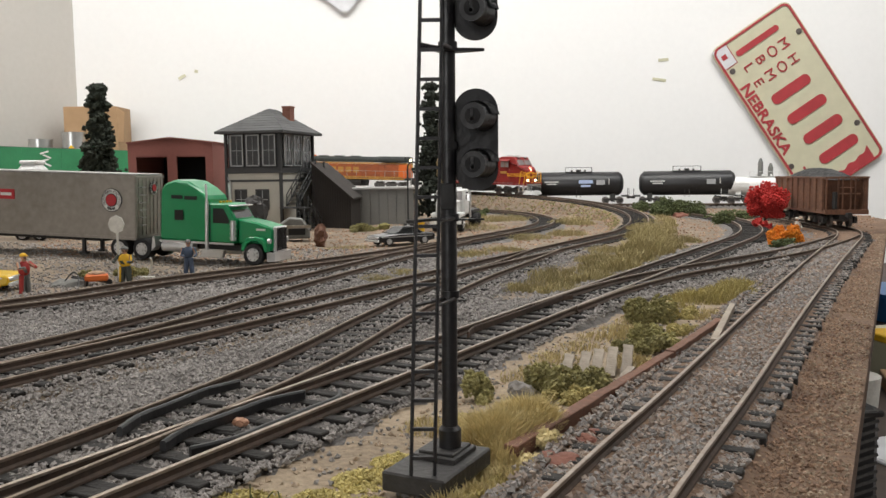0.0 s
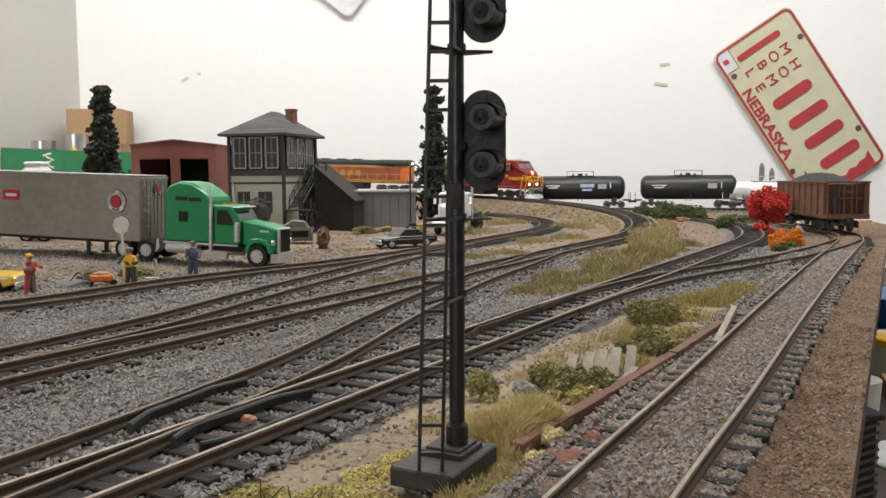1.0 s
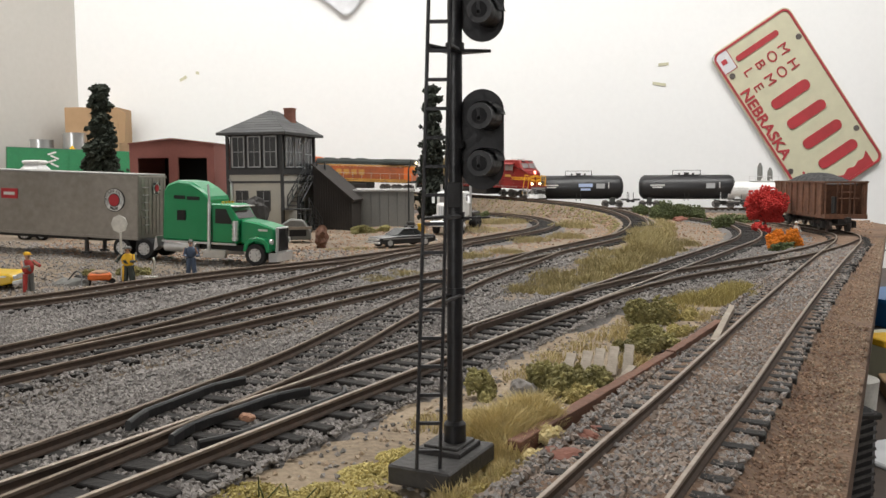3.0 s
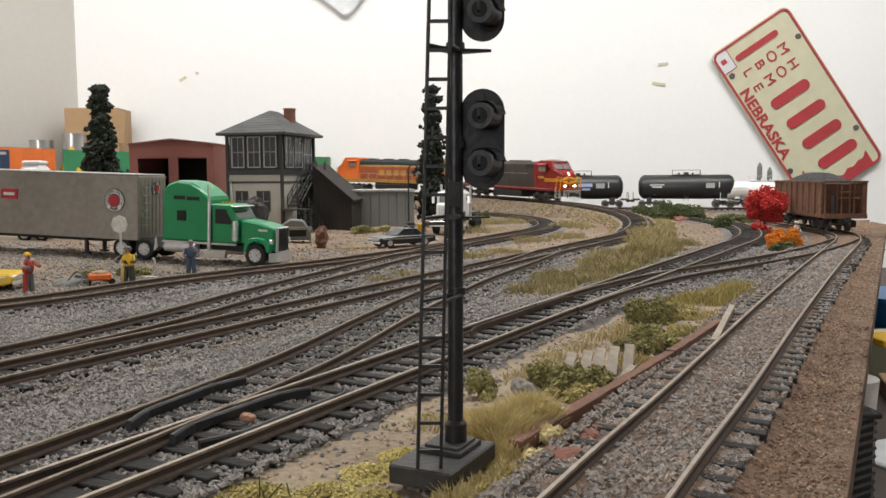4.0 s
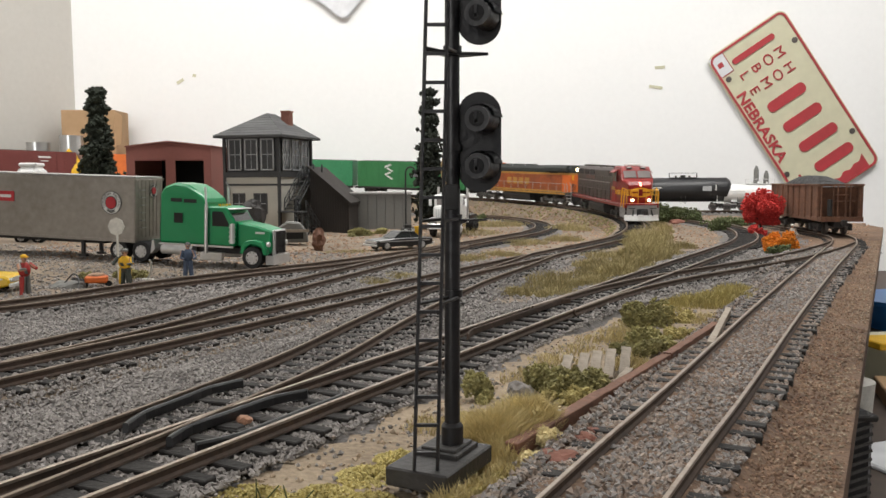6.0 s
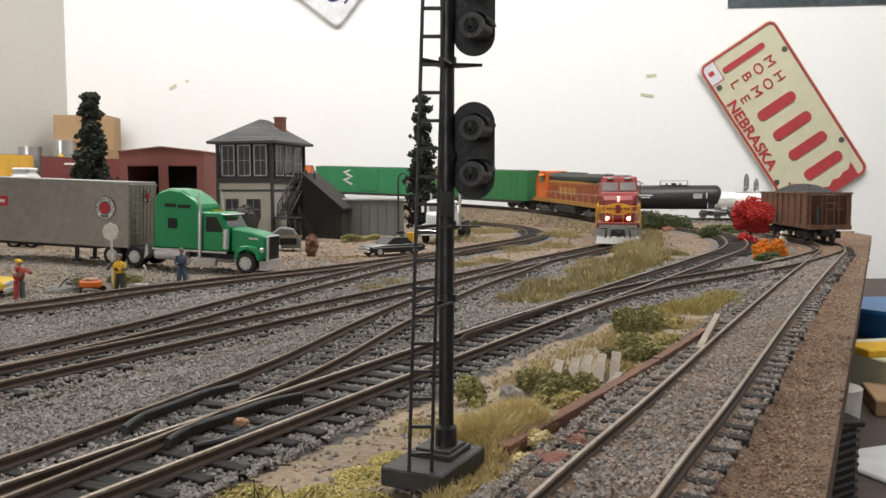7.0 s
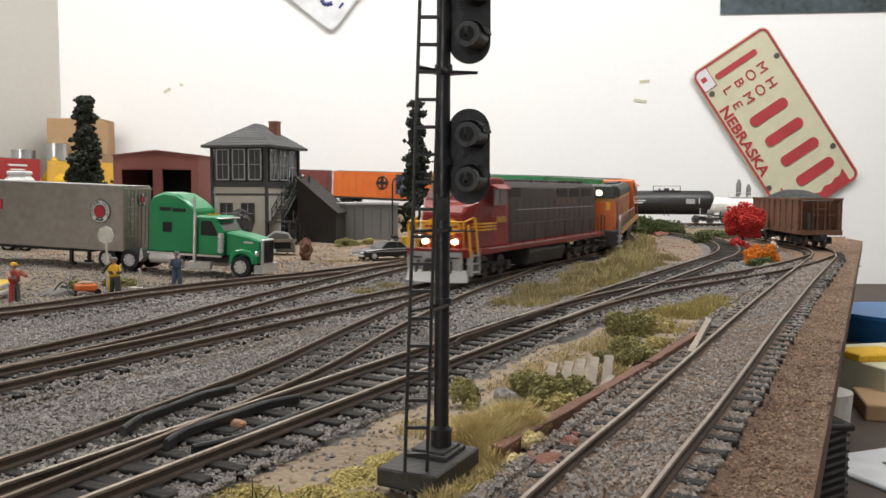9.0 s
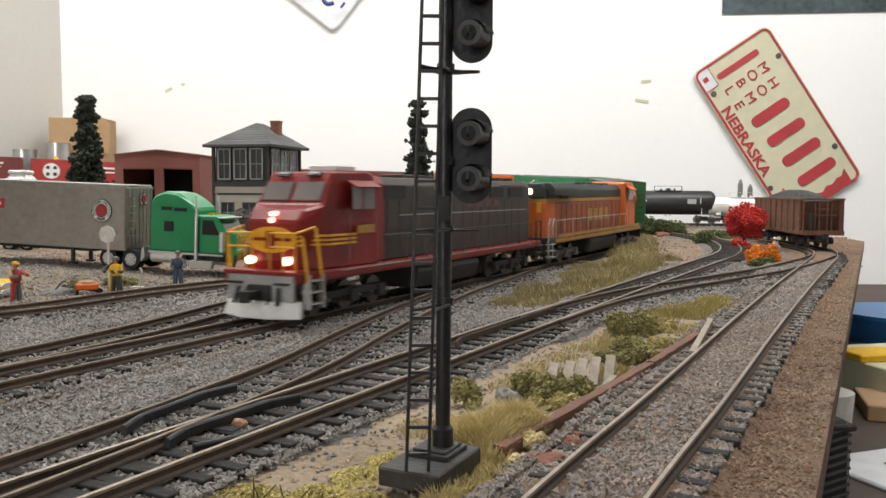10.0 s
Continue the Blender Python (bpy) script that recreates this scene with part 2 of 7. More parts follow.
def a1_line():
    return spline(flat([(-0.172, -0.083), (-0.0615, 0.125), (0.064, 0.351)] + arc(*GRADE_C, 0.635, -31, 24, 14)))


LINES = {
    "C": [through_point(0.60 - 0.004 * i) for i in range(800)],
    "A1": a1_line(),
    "B": spline(flat([(-0.146, -0.03), (-0.101, 0.065), (-0.067, 0.14), (-0.049, 0.1865), (-0.0365, 0.2248), (-0.0235, 0.279), (-0.007, 0.339), (0.0105, 0.395), (0.036, 0.462), (0.0585, 0.525)], 0.00012)),
    "E": spline(flat([(-0.207, 0.03), (-0.152, 0.158), (-0.118, 0.2328), (-0.0985, 0.285), (-0.0795, 0.3534), (-0.0600, 0.415), (-0.0257, 0.518), (0.005, 0.60)], 0.00008)),
    "D": spline(flat([(-0.27, 0.2), (-0.172, 0.32), (-0.139, 0.38), (-0.102, 0.4339), (-0.068, 0.4773), (-0.018, 0.5615)] + arc(*GRADE_C, 0.45, -24, 30, 9), 0.00004)),
    "R": spline(flat([(-0.10, -0.115), (-0.04, 0.0), (0.0234, 0.1228), (0.0585, 0.1875), (0.1155, 0.2952), (0.1905, 0.4339), (0.252, 0.545), (0.290, 0.615), (0.3165, 0.68), (0.328, 0.76), (0.331, 0.84), (0.327, 0.92)])),
    "A2": spline(flat([(0.0375, 0.302), (0.069, 0.354), (0.105, 0.400), (0.150, 0.446), (0.204, 0.503), (0.255, 0.568), (0.292, 0.622)], 0.00008)),
    "T": spline(flat([(-0.2, 1.235), (0.13, 1.235), (0.333, 1.2), (0.47, 1.16)], 0.002)),
}
TRACK_LABELS = {
    "C": "through track with brown rails climbing round the back curve", "A1": "main track with worn rails and dark ties in grey ballast",
    "B": "crossover track branching off between two main tracks", "E": "yard track with rusty rails leading off a turnout",
    "D": "siding beside the gravel lot with rusty rails", "R": "spur track with pale rail heads along the board edge",
    "A2": "short connecting track joining the edge spur", "T": "rear siding holding black tank cars"}


def nearest(line, q):
    return min((q.xy - p.xy).length for p in line[::3])


TIES_LAID = []


def build_track(key, tie_mesh):
    line = LINES[key]
    t = thing("track", Matrix(), TRACK_LABELS[key], "railway track", "tracks of the layout", "structure")
    for side in (-1, 1):
        o = side * GAUGE / 2
        bm = B()
        web = [(o - 0.0009, -0.0024), (o + 0.0009, -0.0024), (o + 0.0008, -0.0020), (o + 0.00028, -0.0016), (o + 0.00028, -0.0008), (o + 0.0004, -0.0006), (o - 0.0004, -0.0006), (o - 0.00028, -0.0008), (o - 0.00028, -0.0016), (o - 0.0008, -0.0020)]
        sweep(bm, line, web)
        r = part("rail", bm, M_RAIL, t)
        bm = B()
        sweep(bm, line, [(o - 0.00042, -0.0006), (o + 0.00042, -0.0006), (o + 0.00042, -0.0001), (o + 0.00033, 0), (o - 0.00033, 0), (o - 0.00042, -0.0001)])
        part("rail_head", bm, M_HEAD if key in ("R", "A1") else M_HEAD_DULL, r, "worn rail head")
    rnd = random.Random(len(TIES_LAID) + 5)
    gap, run, count, rest = 0.0068, 0.0, 0, B()
    for a, b in zip(line, line[1:]):
        run += (b - a).length
        if run < gap:
            continue
        run = 0.0
        if any((a.xy - q).length < 0.0052 for q in TIES_LAID):
            continue
        TIES_LAID.append(a.xy.copy())
        d = (b - a).normalized()
        m = Matrix.Translation(a + Vector((0, 0, -0.0034))) @ Matrix.Rotation(math.atan2(d.y, d.x) + rnd.gauss(0, 0.02), 4, "Z")
        if count < 290 and a.y < 0.95:
            ob = new("tie", tie_mesh)
            ob.parent = t
            ob.matrix_basis = m @ Matrix.Translation((0, rnd.gauss(0, 0.0004), rnd.gauss(0, 0.00008)))
            count += 1
        else:
            box(rest, 0, 0, 0, 0.003, 0.0295, 0.002, m)
    if len(rest.verts):
        part("far_ties", rest, M_TIE, t)["kind"] = "stuff"
    else:
        rest.free()


def tie_shape():
    bm = B()
    box(bm, 0, 0, 0, 0.003, 0.0295, 0.002)
    bmesh.ops.bevel(bm, geom=bm.edges[:], offset=0.0002, segments=1, affect="EDGES")
    me = bpy.data.meshes.new("tie")
    bm.to_mesh(me)
    bm.free()
    me.materials.append(M_TIE)
    return me


def build_roadbed():
    """Ballast shoulders under each track; the back curve stands on a bank."""
    for key, line in LINES.items():
        bm = B()
        w = 0.019
        rings = []
        for i in range(0, len(line), 2):
            q = line[i]
            d = line[min(i + 1, len(line) - 1)] - line[max(i - 1, 0)]
            s = Vector((d.y, -d.x, 0)).normalized()
            ring = []
            drop = max(0.0, q.z)
            mid = -0.00215 if key == "R" else -0.0032
            wr = 0.0145 if key in ("R", "A1") else w
            tip = min(1.0, 0.35 + i / 50) if key == "A2" else 1.0
            for u, v in ((-w - 0.008 - drop * 1.2, -0.0075 - drop), (-w, -0.0036), (-0.0078, mid), (0.0078, mid), (wr, -0.0036), (wr + 0.008 + drop * 1.2, -0.0075 - drop)):
                c = q + s * u * tip
                c.z += v - 0.0012 * (1 - tip) + 0.0005 * noise.noise((c.x * 160, c.y * 160, 1))
                ring.append(bm.verts.new(c))
            rings.append(ring)
        for a, b in zip(rings, rings[1:]):
            for j in range(5):
                bm.faces.new((a[j], b[j], b[j + 1], a[j + 1])).smooth = True
        bmesh.ops.recalc_face_normals(bm, faces=bm.faces[:])
        structure("roadbed", bm, M_BROWN if key == "R" else M_DIRT if key == "C" else M_BALLAST, "grey stone ballast bed under a track", "ballast")


def build_tracks():
    me = tie_shape()
    build_roadbed()
    for key in ("A1", "C", "R", "B", "E", "D", "A2", "T"):
        build_track(key, me)
    # guard rails and the point rails of the turnouts
    def guard(pts, label):
        point = "point" in label
        w = 0.00035 if point else 0.0006
        bm = B()
        sweep(bm, spline(flat(pts, -0.0001), 0.003), [(-w, -0.002), (w, -0.002), (w, -0.0004), (w / 2, 0), (-w / 2, 0), (-w, -0.0004)])
        tagged(part("guard_rail", bm, M_RAIL if point else M_WIRE), label, "rail", "guard rails", "structure")
    def along(key, y0, y1, off):
        pts = [p for p in LINES[key] if y0 < p.y < y1 and p.x > -0.3]
        out = []
        for i, p in enumerate(pts[:-1]):
            d = (pts[i + 1] - p).normalized()
            k = off * (0.55 if i in (0, len(pts) - 2) else 1.0)
            out.append((p.x + d.y * k, p.y - d.x * k))
        return out[::2] + out[-1:]
    guard(along("B", 0.155, 0.200, -0.0062), "black guard rail beside a frog")
    guard(along("A1", 0.148, 0.192, 0.0062), "black guard rail beside a frog")
    guard(along("A1", 0.146, 0.190, -0.0062), "black wing rail beside a frog")
    guard(along("C", 0.225, 0.285, 0.0062), "black guard rail beside a frog")
    guard(along("A1", 0.25, 0.33, -0.0058), "dark switch point rail")
    guard(along("A2", 0.36, 0.43, 0.0062), "black guard rail beside a frog")
    guard(along("C", 0.40, 0.47, 0.006), "dark switch point rail")


build_tracks()

# ---------------------------------------------------------------- train: local x forward, y left, z up, origin on the rail tops
M_LOCO_RED = mat("faded_red_paint", (0.27, 0.013, 0.011), 0.36, col2=(0.16, 0.010, 0.009), grain=500, stain=90, bump=0.05)
M_LOCO_SILVER = mat("dirty_silver_paint", (0.070, 0.056, 0.049), 0.48, 0.15, col2=(0.038, 0.030, 0.026), grain=600, stain=100, bump=0.08)
M_LOCO_YELLOW = mat("yellow_stripe_paint", (0.80, 0.42, 0.02), 0.5, col2=(0.7, 0.36, 0.02), grain=400, stain=80, bump=0.03)
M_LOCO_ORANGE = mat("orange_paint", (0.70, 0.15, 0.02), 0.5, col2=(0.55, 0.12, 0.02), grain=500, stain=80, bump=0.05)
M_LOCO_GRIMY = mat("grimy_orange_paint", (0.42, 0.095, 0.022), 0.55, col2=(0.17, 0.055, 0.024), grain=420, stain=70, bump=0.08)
M_LOCO_GOLD = mat("dull_gold_stripe", (0.52, 0.27, 0.05), 0.55, col2=(0.30, 0.15, 0.035), grain=400, stain=80, bump=0.03)
M_LOCO_BLACK = mat("dark_green_black_paint", (0.03, 0.038, 0.035), 0.5, col2=(0.02, 0.024, 0.022), grain=500, stain=80, bump=0.05)
M_UNDER = mat("grimy_black_frame", (0.035, 0.032, 0.03), 0.7, col2=(0.02, 0.018, 0.017), grain=600, stain=120, bump=0.3)
M_PILOT = mat("grey_white_pilot", (0.42, 0.41, 0.40), 0.5, col2=(0.27, 0.26, 0.25), grain=500, stain=100, bump=0.1)
# grey base colour paints in the reflection of bright wall and ceiling
M_GLASS = mat("painted_reflection_glass", (0.24, 0.215, 0.21), 0.12, grain=50, stain=10, bump=0)
M_WHITE = mat("white_paint", (0.75, 0.75, 0.74), 0.5, col2=(0.62, 0.62, 0.60), grain=500, stain=90, bump=0.05)
M_LAMP = mat("warm_headlight", (1.0, 0.82, 0.5), 0.3, emit=6.0, bump=0)
M_LAMP_RED = mat("pink_headlight", (1.0, 0.34, 0.24), 0.3, emit=6.0, bump=0)
M_STEEL = mat("steel_wheel", (0.18, 0.16, 0.15), 0.45, 0.7, grain=500, stain=80)
M_CHROME = mat("chrome", (0.72, 0.72, 0.72), 0.28, 0.55, grain=300, stain=40, bump=0.02)

M_TRUCK_GREY = mat("dusty_grey_truck", (0.13, 0.125, 0.12), 0.7, col2=(0.05, 0.047, 0.045), grain=600, stain=120, bump=0.3)
M_LETTER_FAINT = mat("faded_maroon_lettering", (0.15, 0.065, 0.052), 0.55, col2=(0.10, 0.06, 0.05), bump=0)

CARS = []   # (thing, distance of its centre behind the leading coupler, half of its truck spacing)


def wheel_set(bm, x, r):
    for y in (-GAUGE / 2, GAUGE / 2):
        rod(bm, (x, y - 0.0014, r), (x, y + 0.0014, r), r, 16)
    rod(bm, (x, -0.009, r), (x, 0.009, r), 0.001, 6)


def truck(parent, x, axles, r, material):
    n = axles - 1
    span = 0.021 if axles == 3 else 0.02
    bm = B()
    for y in (-0.0125, 0.0125):
        box(bm, x, y, r + 0.0015, n * span + 0.008, 0.0022, 0.0026)
        for k in range(axles):
            box(bm, x + (k - n / 2) * span, y * 1.06, r, 0.0052, 0.003, 0.0046)
            rod(bm, (x + (k - n / 2) * span, y, r), (x + (k - n / 2) * span, y * 1.16, r), 0.0016, 8)
        for k in range(n):
            for dx in (-0.002, 0.0, 0.002):
                rod(bm, (x + (k + 0.5 - n / 2) * span + dx, y, r - 0.002), (x + (k + 0.5 - n / 2) * span + dx, y, r + 0.0015), 0.0009, 6)
    box(bm, x, 0, r + 0.002, 0.008, 0.026, 0.003)
    t = part("truck", bm, material, parent, "dark truck side frames")
    for k in range(axles):
        bm = B()
        wheel_set(bm, x + (k - n / 2) * span, r)
        part("wheel_set", bm, M_STEEL, t, "steel wheels on an axle", smooth=True)


def coupler(parent, x, sign):
    bm = boxes((x + sign * 0.004, 0, 0.0095, 0.009, 0.0024, 0.003), (x + sign * 0.009, 0.0008, 0.0095, 0.003, 0.004, 0.0042))
    part("coupler", bm, M_UNDER, parent, bevel=0.0003)


def railing(parent, x0, x1, y, z0, z1, n, material):
    bm = B()
    for i in range(n + 1):
        x = x0 + (x1 - x0) * i / n
        rod(bm, (x, y, z0), (x, y, z1), 0.00032, 5)
    rod(bm, (x0, y, z1), (x1, y, z1), 0.0003, 5)
    part("handrail", bm, material, parent)


def loco_common(t, L, body, frame_col, stripe, side_frame=M_UNDER):
    """Frame, tank, trucks, steps and rails that both engines share."""
    part("frame", boxes((0, 0, 0.0155, L - 0.012, 0.034, 0.0035)), frame_col, t, bevel=0.0003)
    part("walkway_edge", boxes((0, 0.0171, 0.0157, L - 0.03, 0.0006, 0.0022), (0, -0.0171, 0.0157, L - 0.03, 0.0006, 0.0022)), stripe, t)
    bm = B()
    prism(bm, [(-0.015, 0.0135), (-0.0165, 0.011), (-0.0145, 0.0035), (0.0145, 0.0035), (0.0165, 0.011), (0.015, 0.0135)], "x", -0.032, 0.032)
    part("fuel_tank", bm, M_UNDER, t, bevel=0.0004)
    bm = B()
    for y in (-0.0135, 0.0135):
        rod(bm, (-0.03, y, 0.0125), (-0.002, y, 0.0125), 0.0016, 8)
        rod(bm, (0.004, y, 0.0125), (0.03, y, 0.0125), 0.0016, 8)
    part("air_tank", bm, M_UNDER, t, smooth=True)
    truck(t, L * 0.32, 3, 0.0058, side_frame)
    truck(t, -L * 0.32, 3, 0.0058, side_frame)
    for s in (-1, 1):
        coupler(t, s * (L / 2 - 0.005), s)


def cab(t, x0, x1, red, lower):
    """A wide safety cab from its rear x0 to the nose tip x1."""
    w = 0.0172
    nose = 0.0125
    bm = B()
    # side outline of cab and nose
    prism(bm, [(x0, 0.017), (x1 - 0.0015, 0.017), (x1, 0.021), (x1 - 0.0005, 0.0355), (x1 - 0.004, 0.0395), (x1 - nose + 0.002, 0.0415), (x1 - nose - 0.0042, 0.0512), (x1 - nose - 0.0062, 0.0540), (x0 + 0.004, 0.0545), (x0, 0.0535)], "y", -w, w)
    for v in bm.verts:
        if v.co.z > 0.05:
            v.co.y *= 0.84
        if v.co.x > x1 - 0.006:
            v.co.y *= 0.69
        elif v.co.x > x1 - nose - 0.001 and v.co.z < 0.045:
            v.co.y *= 0.90
    c = part("cab", bm, red, t, bevel=0.0008)
    # windscreen, side windows, number boards
    for y in (-0.0064, 0.0064):
        bm = boxes((0, 0, 0, 0.0008, 0.0128, 0.0082))
        wnd = part("windscreen", bm, M_GLASS, c, "dark windscreen pane", bevel=0.0003)
        wnd.matrix_basis = Matrix.Translation((x1 - nose - 0.0008, y * 1.12, 0.0464)) @ Matrix.Rotation(radians(-32), 4, "Y")
        nb = part("number_board", boxes((0, 0, 0, 0.0008, 0.0058, 0.0024)), M_WIRE, c)
        part("number_bar", boxes((0.0005, 0, 0, 0.0003, 0.0042, 0.0010)), M_PILOT, nb)
        nb.matrix_basis = Matrix.Translation((x1 - nose - 0.0048, y * 1.1, 0.0530)) @ Matrix.Rotation(radians(-50), 4, "Y")
    for s in (-1, 1):
        part("side_window", boxes((x0 + 0.0115, s * w, 0.0438, 0.0150, 0.0008, 0.0088)), M_GLASS, c, "dark cab side window", bevel=0.0002)
        shade = part("sunshade", boxes((0, 0, 0, 0.0175, 0.0052, 0.0006)), red, c)
        shade.matrix_basis = Matrix.Translation((x0 + 0.0118, s * (w + 0.0006), 0.0492)) @ Matrix.Rotation(radians(-28 * s), 4, "X")
        part("window_post", boxes((x0 + 0.0125, s * (w + 0.0003), 0.0438, 0.0007, 0.0006, 0.0088)), red, c)
        bm = B()
        for k in range(2):
            rod(bm, (x0 + 0.0015 + k * 0.0205, s * (w + 0.0006), 0.0205), (x0 + 0.0015 + k * 0.0205, s * (w + 0.0006), 0.0375), 0.00025, 5)
        part("grab_iron", bm, red, c)
    return c


def engine_red():
    L = 0.25
    t = thing("locomotive", Matrix(), "faded red and silver six-axle diesel locomotive with yellow nose", "locomotive", "engines of the train")
    loco_common(t, L, M_LOCO_SILVER, M_LOCO_RED, M_LOCO_RED)
    x1 = L / 2 - 0.012
    cab(t, x1 - 0.047, x1, M_LOCO_RED, M_LOCO_RED)
    # long hood in panels
    h0, h1 = -L / 2 + 0.012, x1 - 0.0475
    bm = B()
    prism(bm, [(-0.0115, 0.0173), (-0.0115, 0.049), (-0.0085, 0.0525), (0.0085, 0.0525), (0.0115, 0.049), (0.0115, 0.0173)], "x", h0, h1 - 0.012)
    hood = part("hood", bm, M_LOCO_SILVER, t, bevel=0.0005)
    bm = B()
    prism(bm, [(-0.0115, 0.0173), (-0.0118, 0.0495), (-0.0086, 0.0529), (0.0086, 0.0529), (0.0118, 0.0495), (0.0115, 0.0173)], "x", h1 - 0.0125, h1 + 0.001)
    part("hood_front", bm, M_LOCO_RED, t, "red hood end behind the cab", bevel=0.0004)
    for s in (-1, 1):
        for i in range(15):
            x = h0 + 0.012 + i * 0.0105
            part("hood_door", boxes((x, s * 0.01155, 0.0315, 0.0099, 0.00022, 0.022)), M_LOCO_SILVER, hood)
        for x, wd in ((h0 + 0.012, 0.02), (h0 + 0.040, 0.018), (h0 + 0.066, 0.018), (h1 - 0.03, 0.018)):
            part("grille", boxes((x + wd / 2, s * 0.0117, 0.0462, wd, 0.0006, 0.0055)), M_UNDER, hood, "dark radiator grille")
        part("stripe", boxes(((h0 + h1) / 2 - 0.01, s * 0.0118, 0.0362, h1 - h0 - 0.03, 0.0003, 0.0005)), M_PILOT, hood)
        railing(t, h0 + 0.01, h1 - 0.004, s * 0.0168, 0.017, 0.0285, 9, M_LOCO_SILVER)
        part("sill_line", boxes((-0.004, s * 0.01745, 0.0167, L - 0.055, 0.0004, 0.0004)), M_PILOT, t, "thin pale line along the sill")
        for k in range(4):
            part("lettering_bar", boxes((h0 + 0.050 + k * 0.011, s * 0.0118, 0.0405, 0.008, 0.0002, 0.0036)), M_LETTER_FAINT, hood)
        part("radiator_frame", boxes((h0 + 0.026, s * 0.0117, 0.0418, 0.036, 0.0004, 0.0006), (h0 + 0.026, s * 0.0117, 0.0498, 0.036, 0.0004, 0.0006)), M_LOCO_SILVER, hood)
    # roof fans, exhaust, vents
    for i, x in enumerate((h0 + 0.016, h0 + 0.032, h0 + 0.048)):
        bm = B()
        rod(bm, (x, 0, 0.0522), (x, 0, 0.0542), 0.0068, 20)
        part("roof_fan", bm, M_LOCO_SILVER, t, "round roof fan housing", smooth=True)
    for x, sx, sy in ((h0 + 0.075, 0.02, 0.01), (h0 + 0.105, 0.009, 0.008), (h0 + 0.13, 0.022, 0.012)):
        part("roof_vent", boxes((x, 0, 0.0532, sx, sy, 0.002)), M_LOCO_SILVER, t, bevel=0.0003)
    part("air_conditioner", boxes((x1 - 0.036, 0.002, 0.0555, 0.014, 0.013, 0.0025)), M_WHITE, t, "pale grey cab roof air conditioner", bevel=0.0005)
    # nose: yellow cigar-band emblem, stripes, headlights, railings
    bm = B()
    pts = []
    for i in range(28):
        a = 2 * math.pi * i / 28
        pts.append((0.0110 * math.cos(a), 0.0287 + 0.0048 * math.sin(a)))
    prism(bm, pts, "x", x1 - 0.0006, x1 + 0.0003)
    part("nose_emblem", bm, M_LOCO_YELLOW, t, "yellow oval emblem on the nose")
    part("emblem_band", boxes((x1 + 0.0006, 0, 0.0289, 0.0004, 0.0185, 0.0012), (x1 + 0.0006, 0, 0.0287, 0.0004, 0.0040, 0.0066)), M_LOCO_RED, t)
    for s in (-1, 1):
        for dz in (-0.0016, 0.0, 0.0016):
            bm = B()
            for (xa, ya), (xb, yb) in (((x1 - 0.030, 0.01735), (x1 - 0.0128, 0.01735)), ((x1 - 0.0128, 0.01735), (x1 - 0.0112, 0.0158)), ((x1 - 0.0112, 0.0158), (x1 - 0.0042, 0.0123)), ((x1 - 0.0042, 0.0123), (x1 - 0.0002, 0.0121))):
                prism(bm, [(xa, s * (ya - 0.0006)), (xb, s * (yb - 0.0006)), (xb, s * (yb + 0.0001)), (xa, s * (ya + 0.0001))], "z", 0.0285 + dz - 0.0004, 0.0285 + dz + 0.0004)
            part("nose_stripe", bm, M_LOCO_YELLOW, t)
        part("cab_patch", boxes((x1 - 0.037, s * 0.0174, 0.0318, 0.012, 0.0005, 0.0032)), M_LOCO_GOLD, t, "dull gold patch below the cab window")
        # platform railings and corner steps
        bm = B()
        for y in (0.004, 0.010, 0.0155):
            rod(bm, (x1 + 0.006, s * y, 0.018), (x1 + 0.006, s * y, 0.0315), 0.00032, 6)
        rod(bm, (x1 + 0.006, s * 0.004, 0.0315), (x1 + 0.006, s * 0.0155, 0.0315), 0.0004, 6)
        rod(bm, (x1 + 0.006, s * 0.004, 0.0265), (x1 + 0.006, s * 0.0155, 0.0265), 0.00035, 6)
        part("front_railing", bm, M_LOCO_YELLOW, t, "yellow front handrail")
        bm = B()
        rod(bm, (x1 + 0.006, s * 0.0155, 0.0315), (x1 - 0.004, s * 0.0168, 0.0335), 0.0004, 6)
        rod(bm, (x1 - 0.004, s * 0.0172, 0.033), (x1 - 0.008, s * 0.0178, 0.007), 0.0006, 6)
        rod(bm, (x1 + 0.004, s * 0.0172, 0.030), (x1 + 0.0005, s * 0.0178, 0.007), 0.0006, 6)
        part("step_railing", bm, M_LOCO_YELLOW, t, "yellow step handrail")
        bm = B()
        for k in range(3):
            box(bm, x1 - 0.0025, s * 0.0165, 0.006 + k * 0.0042, 0.008, 0.004, 0.0007)
        box(bm, x1 + 0.0017, s * 0.0172, 0.0105, 0.0006, 0.0032, 0.0125)
        box(bm, x1 - 0.0067, s * 0.0172, 0.0105, 0.0006, 0.0032, 0.0125)
        part("step_ladder", bm, M_PILOT, t, "grey corner steps")
        bm = B()
        rod(bm, (x1 + 0.0008, s * 0.0084, 0.0212), (x1 + 0.0024, s * 0.0084, 0.0212), 0.0015, 14)
        part("ditch_light", bm, M_LAMP, t, "glowing ditch light", smooth=True)
        bm = B()
        rod(bm, (h0 + 0.002, s * 0.0168, 0.006), (h0 + 0.002, s * 0.0168, 0.029), 0.0005, 6)
        rod(bm, (h0 - 0.006, s * 0.0168, 0.006), (h0 - 0.006, s * 0.0168, 0.029), 0.0005, 6)
        rod(bm, (h0 - 0.006, s * 0.0168, 0.029), (h0 + 0.002, s * 0.0168, 0.029), 0.0005, 6)
